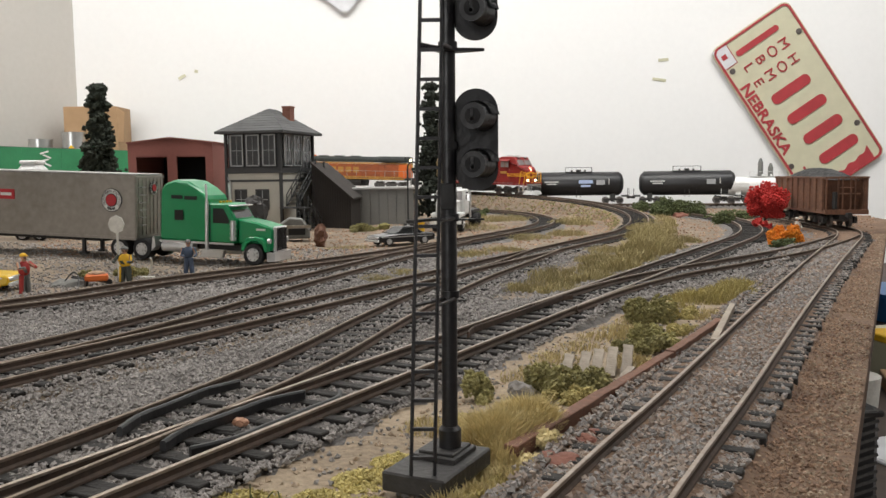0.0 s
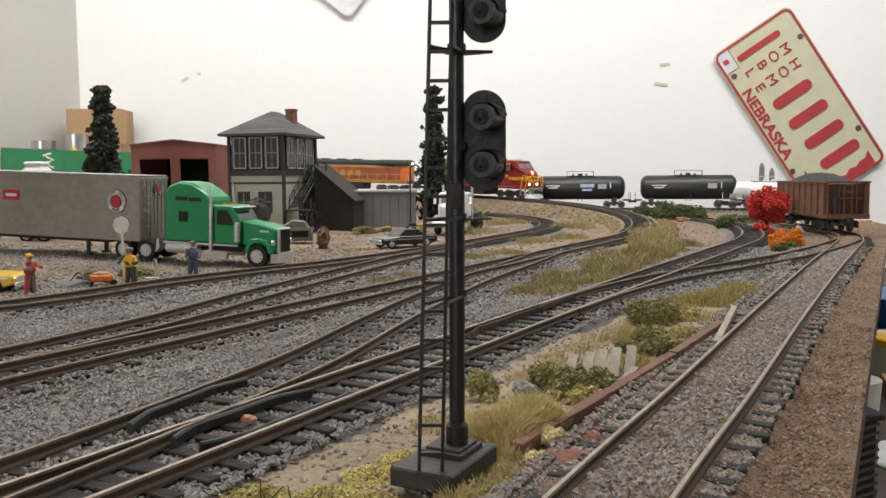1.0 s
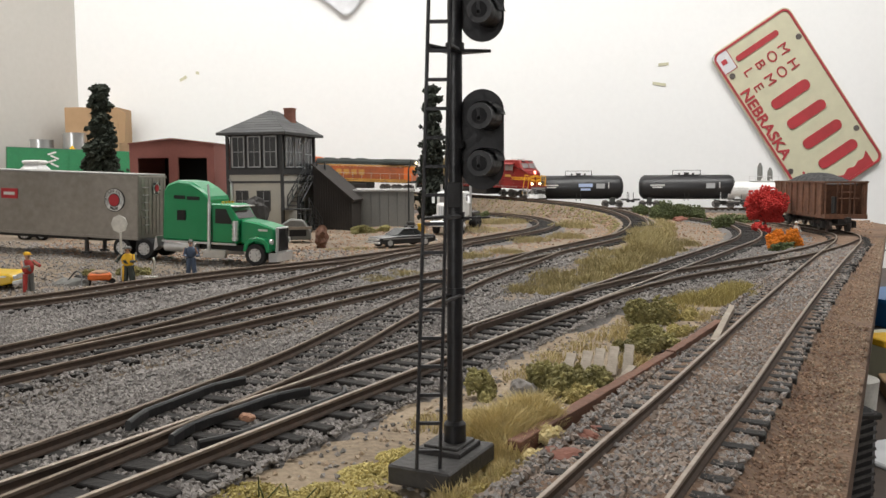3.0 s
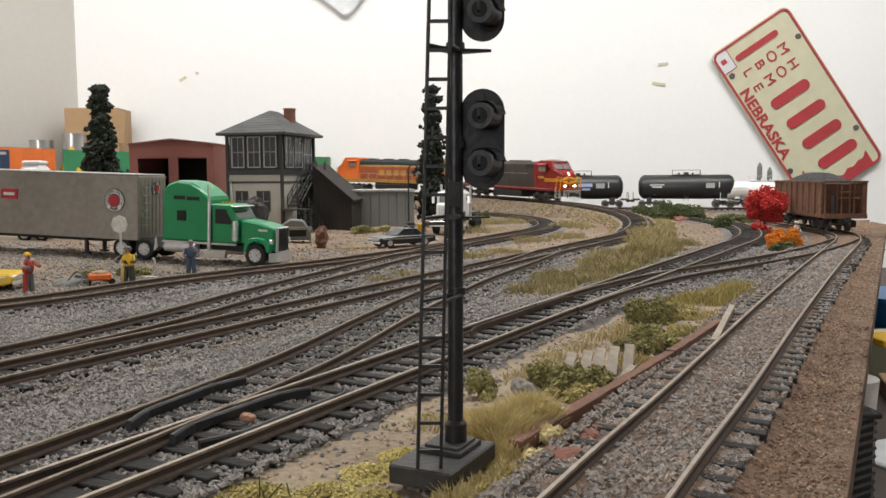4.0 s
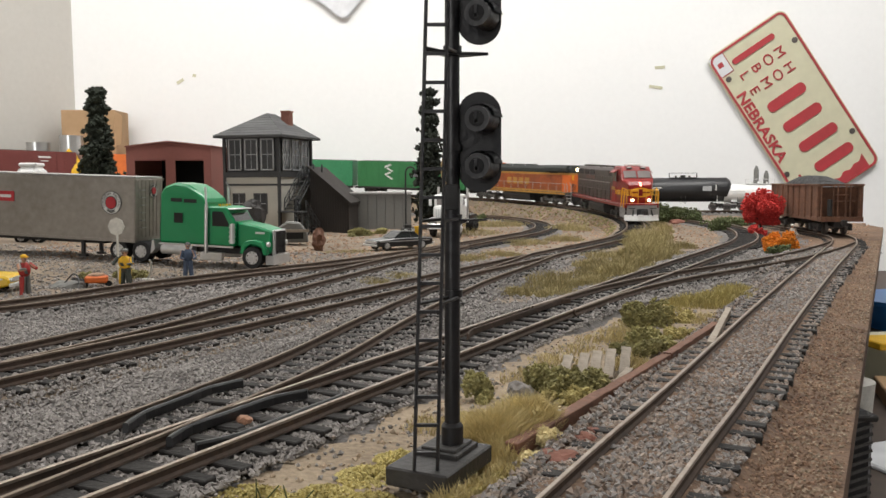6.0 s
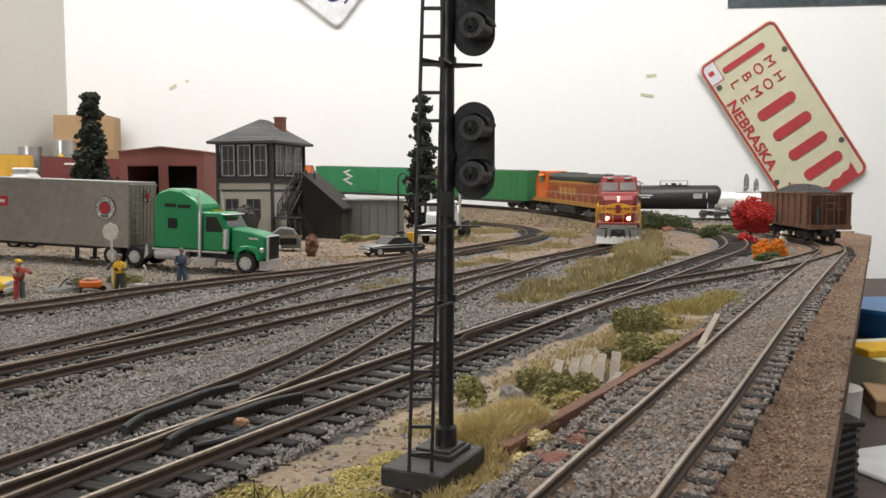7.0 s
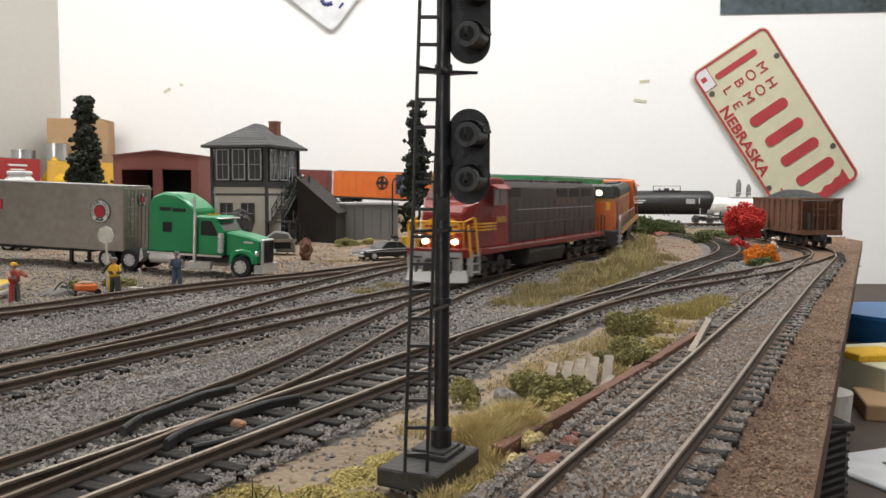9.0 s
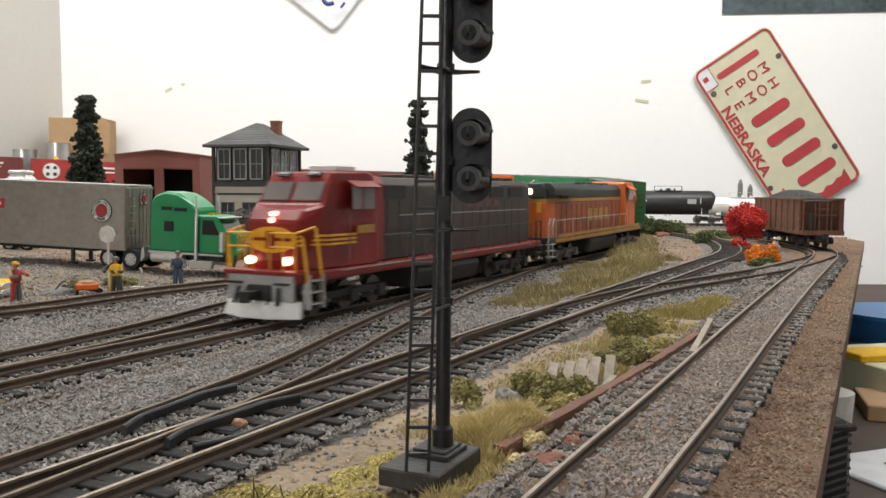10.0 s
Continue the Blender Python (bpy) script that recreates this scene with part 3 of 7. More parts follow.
        for k in range(3):
            box(bm, h0 - 0.002, s * 0.0165, 0.006 + k * 0.0042, 0.008, 0.004, 0.0006)
        part("rear_step", bm, M_UNDER, t)
    for dz in (0.0, 0.0024):
        bm = B()
        rod(bm, (x1 - 0.0035, 0, 0.0358 + dz), (x1 + 0.0004 - dz * 0.3, 0, 0.0358 + dz), 0.0009, 14)
        part("headlight", bm, M_LAMP_RED, t, "glowing nose headlight", smooth=True)
    part("front_platform", boxes((x1 + 0.003, 0, 0.0172, 0.0085, 0.0335, 0.0015)), M_LOCO_RED, t, bevel=0.0002)
    part("pilot_plate", boxes((x1 + 0.006, 0, 0.0118, 0.0016, 0.030, 0.0095)), M_PILOT, t, "grey pilot plate", bevel=0.0003)
    # dark block on the plate stands in for the recess's shade
    part("coupler_recess_shade", boxes((x1 + 0.0072, 0, 0.0098, 0.0012, 0.0105, 0.0062)), M_UNDER, t, "dark block imitating the shaded coupler recess", bevel=0.0004)
    for y in (-0.0105, 0.0105):
        part("pilot_step", boxes((x1 + 0.0076, y, 0.0135, 0.0022, 0.0060, 0.0007)), M_UNDER, t)
    bm = B()
    prism(bm, [(-0.0175, x1 + 0.0045), (-0.0175, x1 + 0.0065), (-0.006, x1 + 0.0115), (0.006, x1 + 0.0115), (0.0175, x1 + 0.0065), (0.0175, x1 + 0.0045)], "z", 0.0012, 0.0072)
    for v in bm.verts:
        v.co.x, v.co.y = v.co.y, v.co.x
        if v.co.z > 0.005:
            v.co.x -= 0.002
            v.co.y *= 0.95
    bmesh.ops.recalc_face_normals(bm, faces=bm.faces[:])
    part("snow_plow", bm, M_WHITE, t, "white snow plow", bevel=0.0003)
    bm = B()
    for y in (-0.009, -0.005, 0.005, 0.009):
        rod(bm, (x1 + 0.0075, y, 0.012), (x1 + 0.0095, y * 1.1, 0.006), 0.0007, 6)
    part("air_hose", bm, M_WIRE, t)
    return t, L


def engine_orange():
    L = 0.25
    t = thing("locomotive", Matrix(), "orange and dark green diesel locomotive running long hood first", "locomotive", "engines of the train")
    loco_common(t, L, M_LOCO_ORANGE, M_LOCO_BLACK, M_LOCO_GOLD, M_TRUCK_GREY)
    x1 = -L / 2 + 0.012     # its cab is at the rear
    c = cab(t, x1, x1 + 0.047, M_LOCO_ORANGE, M_LOCO_ORANGE)
    c.matrix_basis = Matrix.Translation((2 * x1 + 0.047, 0, 0)) @ Matrix.Rotation(math.pi, 4, "Z")
    h0, h1 = x1 + 0.0475, L / 2 - 0.012
    bm = B()
    box(bm, (h0 + h1) / 2, 0, 0.0285, h1 - h0, 0.0226, 0.0225)
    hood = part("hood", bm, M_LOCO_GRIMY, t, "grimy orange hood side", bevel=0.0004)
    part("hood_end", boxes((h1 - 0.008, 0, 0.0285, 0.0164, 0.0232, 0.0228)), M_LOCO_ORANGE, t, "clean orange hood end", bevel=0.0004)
    part("hood_stripe", boxes(((h0 + h1) / 2, 0, 0.0411, h1 - h0, 0.023, 0.0024)), M_LOCO_GOLD, t, "yellow stripe along the hood")
    bm = B()
    prism(bm, [(-0.0114, 0.0426), (-0.0114, 0.048), (-0.0085, 0.0518), (0.0085, 0.0518), (0.0114, 0.048), (0.0114, 0.0426)], "x", h0, h1)
    part("hood_top", bm, M_LOCO_BLACK, t, "dark green hood top", bevel=0.0004)
    bm = B()
    prism(bm, [(-0.0155, 0.044), (-0.0155, 0.049), (-0.0125, 0.0525), (0.0125, 0.0525), (0.0155, 0.049), (0.0155, 0.044)], "x", h1 - 0.052, h1 - 0.004)
    part("radiator_wing", bm, M_LOCO_BLACK, t, "flared dark radiator housing", bevel=0.0006)
    for s in (-1, 1):
        for i in range(13):
            x = h0 + 0.010 + i * 0.0112
            part("hood_door", boxes((x, s * 0.0115, 0.0285, 0.0098, 0.0005, 0.020)), M_LOCO_GRIMY, hood, bevel=0.00015)
        for k in range(4):
            part("lettering_bar", boxes((h0 + 0.044 + k * 0.014, s * 0.0119, 0.030, 0.010, 0.0003, 0.009)), M_LOCO_GOLD, hood)
        part("grille", boxes((h1 - 0.034, s * 0.0116, 0.0445, 0.016, 0.0008, 0.005)), M_UNDER, hood, "dark intake grille")
        part("frame_stripe", boxes((0, s * 0.01745, 0.0185, L - 0.04, 0.0005, 0.002)), M_LOCO_GOLD, t)
        railing(t, h0 + 0.004, h1 - 0.004, s * 0.0168, 0.017, 0.0285, 10, M_PILOT)
        bm = B()
        for x in (h1 + 0.001, h1 + 0.009):
            rod(bm, (x, s * 0.0165, 0.005), (x, s * 0.0165, 0.026), 0.0005, 6)
            rod(bm, (x, s * 0.0165, 0.026), (x - 0.003, s * 0.0165, 0.030), 0.0005, 6)
        for k in range(3):
            box(bm, h1 + 0.005, s * 0.0165, 0.006 + k * 0.004, 0.008, 0.004, 0.0006)
        part("step_railing", bm, M_PILOT, t, "pale corner step railing")
        part("number_panel", boxes((h1 + 0.0004, s * 0.0068, 0.0365, 0.0006, 0.003, 0.006)), M_LOCO_YELLOW, t)
    bm = B()
    rod(bm, (h1 - 0.001, 0.0, 0.0468), (h1 + 0.0012, 0.0, 0.0468), 0.0022, 14)
    part("headlight", bm, M_LAMP, t, "glowing hood-end headlight", smooth=True)
    for x in (h1 + 0.004, x1 - 0.004):
        part("platform", boxes((x, 0, 0.0172, 0.009, 0.0335, 0.0015)), M_LOCO_BLACK, t)
    for x in (h1 + 0.0075, x1 - 0.0075):
        part("end_plate", boxes((x, 0, 0.0118, 0.0016, 0.030, 0.0095)), M_UNDER, t)
    part("nose_panel", boxes((x1 - 0.0006, 0, 0.028, 0.0008, 0.022, 0.018)), M_WHITE, t, "pale nose panel")
    bm = B()
    for x in (h0 + 0.02, h0 + 0.05, h0 + 0.08):
        box(bm, x, 0, 0.0525, 0.016, 0.009, 0.0016)
    part("roof_vent", bm, M_LOCO_BLACK, t, bevel=0.0003)
    return t, L


def boxcar(colour, dark, label, L=0.178, high=0.0535, mark="", patch=None):
    t = thing("boxcar", Matrix(), label, "boxcar", "freight cars of the train")
    hw = 0.0170
    body = part("body", boxes((0, 0, (0.0115 + high) / 2, L - 0.012, 2 * hw, high - 0.0115)), colour, t, bevel=0.0005)
    bm = B()
    prism(bm, [(-hw - 0.0003, high - 0.0004), (0, high + 0.0012), (hw + 0.0003, high - 0.0004)], "x", -L / 2 + 0.0055, L / 2 - 0.0055)
    part("roof", bm, dark, t)
    for s in (-1, 1):
        n = 16
        for i in range(n):
            x = -L / 2 + 0.0115 + (L - 0.023) * i / (n - 1)
            if abs(x) < 0.020:
                continue
            part("rib", boxes((x, s * (hw + 0.0003), (0.0125 + high) / 2, 0.0011, 0.0008, high - 0.0165)), colour, body)
        part("door", boxes((0, s * (hw + 0.0004), (0.013 + high) / 2, 0.034, 0.001, high - 0.0175)), colour, t, "sliding side door", bevel=0.0002)
        for i in range(5):
            part("door_rib", boxes((0, s * (hw + 0.0011), 0.017 + i * (high - 0.026) / 4, 0.032, 0.0006, 0.0009)), colour, t)
        part("sill", boxes((0, s * (hw - 0.001), 0.0105, L - 0.03, 0.0014, 0.003)), dark, t)
        if mark == "zigzag":
            bm = B()
            for k in range(4):
                m = Matrix.Translation((-0.042 + (k % 2) * 0.004, s * (hw + 0.0009), 0.046 - k * 0.0062)) @ Matrix.Rotation(radians(25 if k % 2 else -20), 4, "Y")
                box(bm, 0, 0, 0, 0.013, 0.0003, 0.0026, m)
            part("emblem", bm, M_WHITE, t, "angular white emblem")
        elif mark == "bars":
            part("lettering", boxes((-0.05, s * (hw + 0.0009), 0.043, 0.03, 0.0003, 0.003), (0.05, s * (hw + 0.0009), 0.044, 0.018, 0.0003, 0.003), (0.05, s * (hw + 0.0009), 0.038, 0.012, 0.0003, 0.0015)), M_WHITE, t, "white lettering bars")
        elif mark == "cross":
            bm = B()
            rod(bm, (-0.045, s * (hw + 0.0006), 0.035), (-0.045, s * (hw + 0.0014), 0.035), 0.0125, 32)
            part("emblem", bm, M_WHITE, t, "round white emblem")
            for q in range(4):
                a = math.pi / 4 + q * math.pi / 2
                bm = B()
                rod(bm, (-0.045 + 0.0075 * math.cos(a), s * (hw + 0.0012), 0.035 + 0.0075 * math.sin(a)), (-0.045 + 0.0075 * math.cos(a), s * (hw + 0.0017), 0.035 + 0.0075 * math.sin(a)), 0.0030, 12)
                part("emblem_spot", bm, M_CAR_DARK, t)
            part("lettering", boxes((0.04, s * (hw + 0.0009), 0.043, 0.028, 0.0003, 0.003), (0.04, s * (hw + 0.0009), 0.036, 0.022, 0.0003, 0.002)), M_WHITE, t, "white lettering bars")
        elif mark == "panel":
            part("panel", boxes((0.03, s * (hw + 0.0012), 0.0345, 0.030, 0.0005, 0.031)), patch, t, "dark blue panel")
            part("panel_note", boxes((0.035, s * (hw + 0.0016), 0.0445, 0.010, 0.0004, 0.0045), (0.030, s * (hw + 0.0016), 0.030, 0.0006, 0.0004, 0.020), (0.022, s * (hw + 0.0016), 0.030, 0.0006, 0.0004, 0.020)), M_PILOT, t)
            part("emblem_bar", boxes((-0.012, s * (hw + 0.0013), 0.036, 0.024, 0.0005, 0.0052), (-0.012, s * (hw + 0.0013), 0.036, 0.0052, 0.0004, 0.020)), M_WIRE, t, "black emblem bars")
            bm = B()
            for i in range(24):
                a0, a1 = 2 * math.pi * i / 24, 2 * math.pi * (i + 1) / 24
                rod(bm, (-0.012 + 0.010 * math.cos(a0), s * (hw + 0.001), 0.036 + 0.010 * math.sin(a0)), (-0.012 + 0.010 * math.cos(a1), s * (hw + 0.001), 0.036 + 0.010 * math.sin(a1)), 0.0014, 5)
            part("round_emblem", bm, M_WIRE, t, "black ring emblem")
    for s in (-1, 1):
        part("end_rib", boxes(*[(s * (L / 2 - 0.0057), 0, 0.016 + i * 0.0055, 0.001, 2 * hw - 0.003, 0.0022) for i in range(7)]), colour, t)
        bm = B()
        for k in range(6):
            rod(bm, (s * (L / 2 - 0.0052), 0.0095, 0.014 + k * 0.0055), (s * (L / 2 - 0.0052), 0.0155, 0.014 + k * 0.0055), 0.0003, 5)
        part("ladder", bm, dark, t)
        coupler(t, s * (L / 2 - 0.006), s)
        truck(t, s * (L / 2 - 0.032), 2, 0.0052, M_UNDER)
    part("underframe", boxes((0, 0, 0.0095, L - 0.02, 0.008, 0.004)), M_UNDER, t)
    return t, L


def paint(name, c, c2=None):
    return mat(name, c, 0.55, col2=c2 or tuple(v * 0.78 for v in c), grain=500, stain=60, bump=0.06)


M_GREEN_CAR = paint("boxcar_green", (0.035, 0.19, 0.065))
M_GREEN_CAR2 = paint("boxcar_green_bright", (0.03, 0.22, 0.09))
M_ORANGE_CAR = paint("boxcar_orange", (0.72, 0.17, 0.03))
M_MAROON_CAR = paint("boxcar_maroon", (0.16, 0.035, 0.03))
M_RED_CAR = paint("boxcar_red", (0.36, 0.03, 0.03))
M_YELLOW_CAR = paint("boxcar_yellow", (0.70, 0.40, 0.05))
M_NAVY = paint("navy_panel", (0.015, 0.035, 0.085))
M_CAR_DARK = paint("dark_car_trim", (0.04, 0.04, 0.038))


def build_train():
    pos = 0.0
    rows = [engine_red(), engine_orange(),
            boxcar(M_GREEN_CAR, M_CAR_DARK, "dark green boxcar with angular white emblem", 0.224, mark="zigzag"),
            boxcar(M_GREEN_CAR2, M_CAR_DARK, "bright green boxcar with angular white emblem", 0.224, mark="zigzag"),
            boxcar(M_ORANGE_CAR, M_CAR_DARK, "orange boxcar with navy panel and black ring", 0.242, mark="panel", patch=M_NAVY),
            boxcar(M_MAROON_CAR, M_CAR_DARK, "maroon boxcar with pale lettering bars", 0.21, mark="bars"),
            boxcar(M_YELLOW_CAR, M_CAR_DARK, "yellow boxcar with a dark panel", 0.266, mark="panel", patch=M_WIRE),
            boxcar(M_RED_CAR, M_CAR_DARK, "red boxcar with round white cross emblem", 0.16, mark="cross"),
            boxcar(M_MAROON_CAR, M_CAR_DARK, "dark maroon boxcar at the tail of the train", 0.19, mark="bars")]
    for t, L in rows:
        CARS.append((t, pos + L / 2, L * 0.33))
        pos += L + 0.004


build_train()

# distance of the leading plow along the through track, by time
RUN = [(0, -0.500), (2.6, -0.500), (3.0, -0.490), (3.4, -0.465), (3.8, -0.428), (4.5, -0.352), (5.0, -0.283), (5.5, -0.205), (6.0, -0.124), (6.5, -0.042), (7.0, 0.038), (7.5, 0.112), (8.0, 0.184), (8.5, 0.258), (9.0, 0.328), (9.5, 0.397), (10.0, 0.464)]


def run_at(t):
    for (t0, s0), (t1, s1) in zip(RUN, RUN[1:]):
        if t <= t1:
            return s0 + (s1 - s0) * (t - t0) / (t1 - t0)
    return RUN[-1][1]


def motions():
    for t, back, half in CARS:
        rows = []
        for k in range(0, 51):
            s = run_at(k * 0.2) - back
            a, b = through_point(s + half), through_point(s - half)
            d = a - b
            m = Matrix.Translation((a + b) / 2) @ Matrix.Rotation(math.atan2(d.y, d.x), 4, "Z") @ Matrix.Rotation(-math.asin(d.z / d.length), 4, "Y")
            rows.append((k * 0.2, m))
        walk(t, rows)

# ---------------------------------------------------------------- signal mast
def build_signal():
    t = thing("signal_mast", pose(0.0005, 0.1415, 0.0), "black two-headed railway signal mast with ladder on a square base", "railway signal")
    turn = Matrix.Translation((-0.002, -0.0023, 0)) @ Matrix.Rotation(radians(64), 4, "Z")
    bm = B()
    box(bm, 0, 0, -0.0014, 0.018, 0.0112, 0.0032, turn)
    base = part("base", bm, M_SIGNAL_BASE, t, "dusty dark grey moulded base slab", bevel=0.0003)
    bm = B()
    box(bm, 0.0025, 0.0, 0.0006, 0.0085, 0.0078, 0.0010, turn)
    box(bm, 0.0025, 0.0, 0.0012, 0.0070, 0.0064, 0.0008, turn)
    part("plinth", bm, M_SIGNAL_BASE, base, bevel=0.00015)
    bm = B()
    rod(bm, (0, 0, 0.0008), (0, 0, 0.0046), 0.0019, 20)
    rod(bm, (0, 0, 0.0046), (0, 0, 0.0052), 0.0019, 20, 0.0014)
    part("socket", bm, M_SIGNAL, t, smooth=True)
    bm = B()
    rod(bm, (0, 0, 0.004), (0.0002, 0, 0.0455), 0.00132, 20)
    rod(bm, (0.0002, 0, 0.0455), (0.0004, 0, 0.102), 0.00122, 20)
    mast = part("mast", bm, M_SIGNAL, t, smooth=True)
    for z in (0.0268, 0.0395, 0.0512, 0.0672):
        bm = B()
        rod(bm, (0.0003, 0, z), (0.0003, 0, z + 0.0012), 0.00155, 20)
        part("collar", bm, M_SIGNAL, mast, smooth=True)
    # ladder leaning in front of the mast
    def stile(side, z):
        k = z / 0.1
        return Vector(((-0.0061 + 0.0031 * k) if side < 0 else (-0.0024 + 0.0027 * k), -0.0100 + 0.0055 * k, z))
    lad = B()
    for s in (-1, 1):
        rod(lad, stile(s, 0.0002), stile(s, 0.102), 0.00030, 6)
    ladder = part("ladder", lad, M_SIGNAL, t)
    z = 0.0030
    while z < 0.1:
        bm = B()
        a, b = stile(-1, z), stile(1, z)
        box(bm, (a.x + b.x) / 2, (a.y + b.y) / 2, z, b.x - a.x, 0.0006, 0.00052)
        part("rung", bm, M_SIGNAL, ladder)
        z += 0.00452
    # stays between ladder and mast, and pointed brackets under the heads
    for z in (0.0268, 0.0400, 0.0672):
        bm = B()
        for s in (-1, 1):
            rod(bm, stile(s, z), (0.0003 + s * 0.0008, -0.0009, z), 0.0003, 6)
        part("stay", bm, M_SIGNAL, t)
    bm = B()
    prism(bm, [(-0.0042, -0.0050), (-0.0036, -0.0056), (0.0018, -0.0014), (0.0062, -0.0004), (0.0018, 0.0016), (-0.0010, 0.0010)], "z", 0.0668, 0.0673)
    part("platform", bm, M_SIGNAL, t, "thin pointed maintenance platform")
    bm = B()
    prism(bm, [(-0.0010, -0.0010), (0.0010, -0.0012), (0.0060, -0.0002), (0.0012, 0.0010)], "z", 0.0396, 0.0399)
    part("bracket", bm, M_SIGNAL, t)
    part("junction_box", boxes((0.0, -0.0007, 0.0436, 0.0022, 0.0022, 0.0042)), M_WIRE, t, "black box on the mast", bevel=0.0001)
    for zc in (0.0527, 0.0770):
        bm = B()
        pts = []
        for i in range(33):
            a = math.pi * i / 32
            pts.append((0.0048 + 0.0036 * math.cos(a), zc + 0.0047 + 0.0036 * math.sin(a)))
        for i in range(33):
            a = math.pi + math.pi * i / 32
            pts.append((0.0048 + 0.0036 * math.cos(a), zc - 0.0047 + 0.0036 * math.sin(a)))
        prism(bm, pts, "y", 0.0004, 0.0009)
        plate = part("backplate", bm, M_SIGNAL, t, "black oval signal backplate")
        head_bm = boxes((0.0048, 0.0022, zc, 0.0036, 0.0028, 0.012))
        part("housing", head_bm, M_SIGNAL, plate, bevel=0.0003)
        part("head_arm", boxes((0.0022, 0.0016, zc, 0.004, 0.0012, 0.0012)), M_SIGNAL, plate)
        for dz in (-0.0040, 0.0036):
            # a lamp barrel turned a little to the side, with a rimmed cap and a shallow hood
            p0, p1 = Vector((0.0061, 0.0004, zc + dz)), Vector((0.0042, -0.0042, zc + dz))
            d = (p1 - p0).normalized()
            bm = B()
            rod(bm, p0, p1, 0.0021, 24, 0.0019)
            barrel = part("lamp_barrel", bm, M_SIGNAL, plate, "black lamp barrel", smooth=True)
            bm = B()
            rod(bm, p1 - d * 0.0004, p1 + d * 0.0001, 0.0021, 24)
            part("cap_rim", bm, M_SIGNAL, barrel, smooth=True)
            bm = B()
            rod(bm, p1 + d * 0.0001, p1 + d * 0.0003, 0.0013, 18)
            part("lens", bm, M_LENS, barrel, "unlit dark signal lens", smooth=True)
            part("latch", boxes((p1.x + 0.0004, p1.y - 0.0002, zc + dz - 0.0004, 0.0018, 0.0004, 0.0005), (p1.x - 0.0002, p1.y - 0.0002, zc + dz + 0.0002, 0.0005, 0.0004, 0.0020)), M_SIGNAL, barrel)
            bm = B()
            ring0, ring1 = [], []
            for i in range(15):
                a = radians(10 + 160 * i / 14)
                for ring, q, rad in ((ring0, p0, 0.0026), (ring1, p0.lerp(p1, 0.72), 0.0025)):
                    ring.append(bm.verts.new((q.x + rad * math.cos(a), q.y, q.z + rad * math.sin(a))))
            for i in range(14):
                bm.faces.new((ring0[i], ring0[i + 1], ring1[i + 1], ring1[i]))
            bmesh.ops.solidify(bm, geom=bm.faces[:], thickness=0.0002)
            part("visor", bm, M_SIGNAL, barrel, smooth=True)
    cable = B()
    for a, b in zip([(-0.0010, -0.0002, 0.051), (-0.0016, -0.001, 0.049), (-0.0015, -0.001, 0.047)], [(-0.0016, -0.001, 0.049), (-0.0015, -0.001, 0.047), (-0.0006, -0.0005, 0.0455)]):
        rod(cable, a, b, 0.00016, 5)
    part("wire", cable, M_BRASS, t, "thin tan wire")


M_LENS = mat("dark_lens", (0.02, 0.02, 0.022), 0.15, grain=100, stain=20, bump=0)
M_BRASS = mat("tan_wire", (0.45, 0.33, 0.16), 0.5, grain=300, stain=40, bump=0)
build_signal()

# ---------------------------------------------------------------- truck and trailer
M_TRUCK_GREEN = mat("glossy_green_paint", (0.003, 0.245, 0.085), 0.33, col2=(0.003, 0.215, 0.072), grain=200, stain=60, bump=0.02, coat=0.2)
M_TRUCK_GLASS = mat("tinted_glass", (0.018, 0.02, 0.02), 0.12, grain=50, stain=10, bump=0)
M_TYRE = mat("black_rubber", (0.018, 0.018, 0.019), 0.8, grain=500, stain=80)
M_ALU = mat("dull_aluminium", (0.36, 0.335, 0.305), 0.36, 0.62, col2=(0.25, 0.23, 0.205), grain=260, stain=26, bump=0.10)
M_DECAL_RED = mat("red_decal", (0.45, 0.02, 0.03), 0.5, bump=0)
M_DECAL_BLACK = mat("black_decal", (0.02, 0.02, 0.02), 0.5, bump=0)
M_DECAL_WHITE = mat("white_decal", (0.72, 0.72, 0.70), 0.5, bump=0)


def wheel(parent, x, y, r, w, rim=M_CHROME, name="wheel"):
    """A tyre with a rim whose outer face looks to the side of y."""
    s = 1 if y > 0 else -1
    bm = B()
    rod(bm, (x, y - w / 2, r), (x, y + w / 2, r), r, 24)
    ob = part(name, bm, M_TYRE, parent, "black tyre with bright rim", smooth=True, bevel=0.0004)
    bm = B()
    yo = y + s * w / 2
    rod(bm, (x, yo - s * 0.0005, r), (x, yo + s * 0.0003, r), r * 0.60, 20)
    rod(bm, (x, yo, r), (x, yo + s * 0.0012, r), r * 0.22, 12)
    for k in range(10):
        a = 2 * math.pi * k / 10
        ball(bm, (x + r * 0.42 * math.cos(a), yo + s * 0.0003, r + r * 0.42 * math.sin(a)), r * 0.06, 1)
    part("rim", bm, rim, ob, smooth=True)
    bm = B()
    for k in range(8):
        a = 2 * math.pi * (k + 0.5) / 8
        c = (x + r * 0.48 * math.cos(a), yo, r + r * 0.48 * math.sin(a))
        rod(bm, (c[0], yo - s * 0.0002, c[2]), (c[0], yo + s * 0.00036, c[2]), r * 0.065, 6)
    part("rim_hole", bm, M_TYRE, ob)


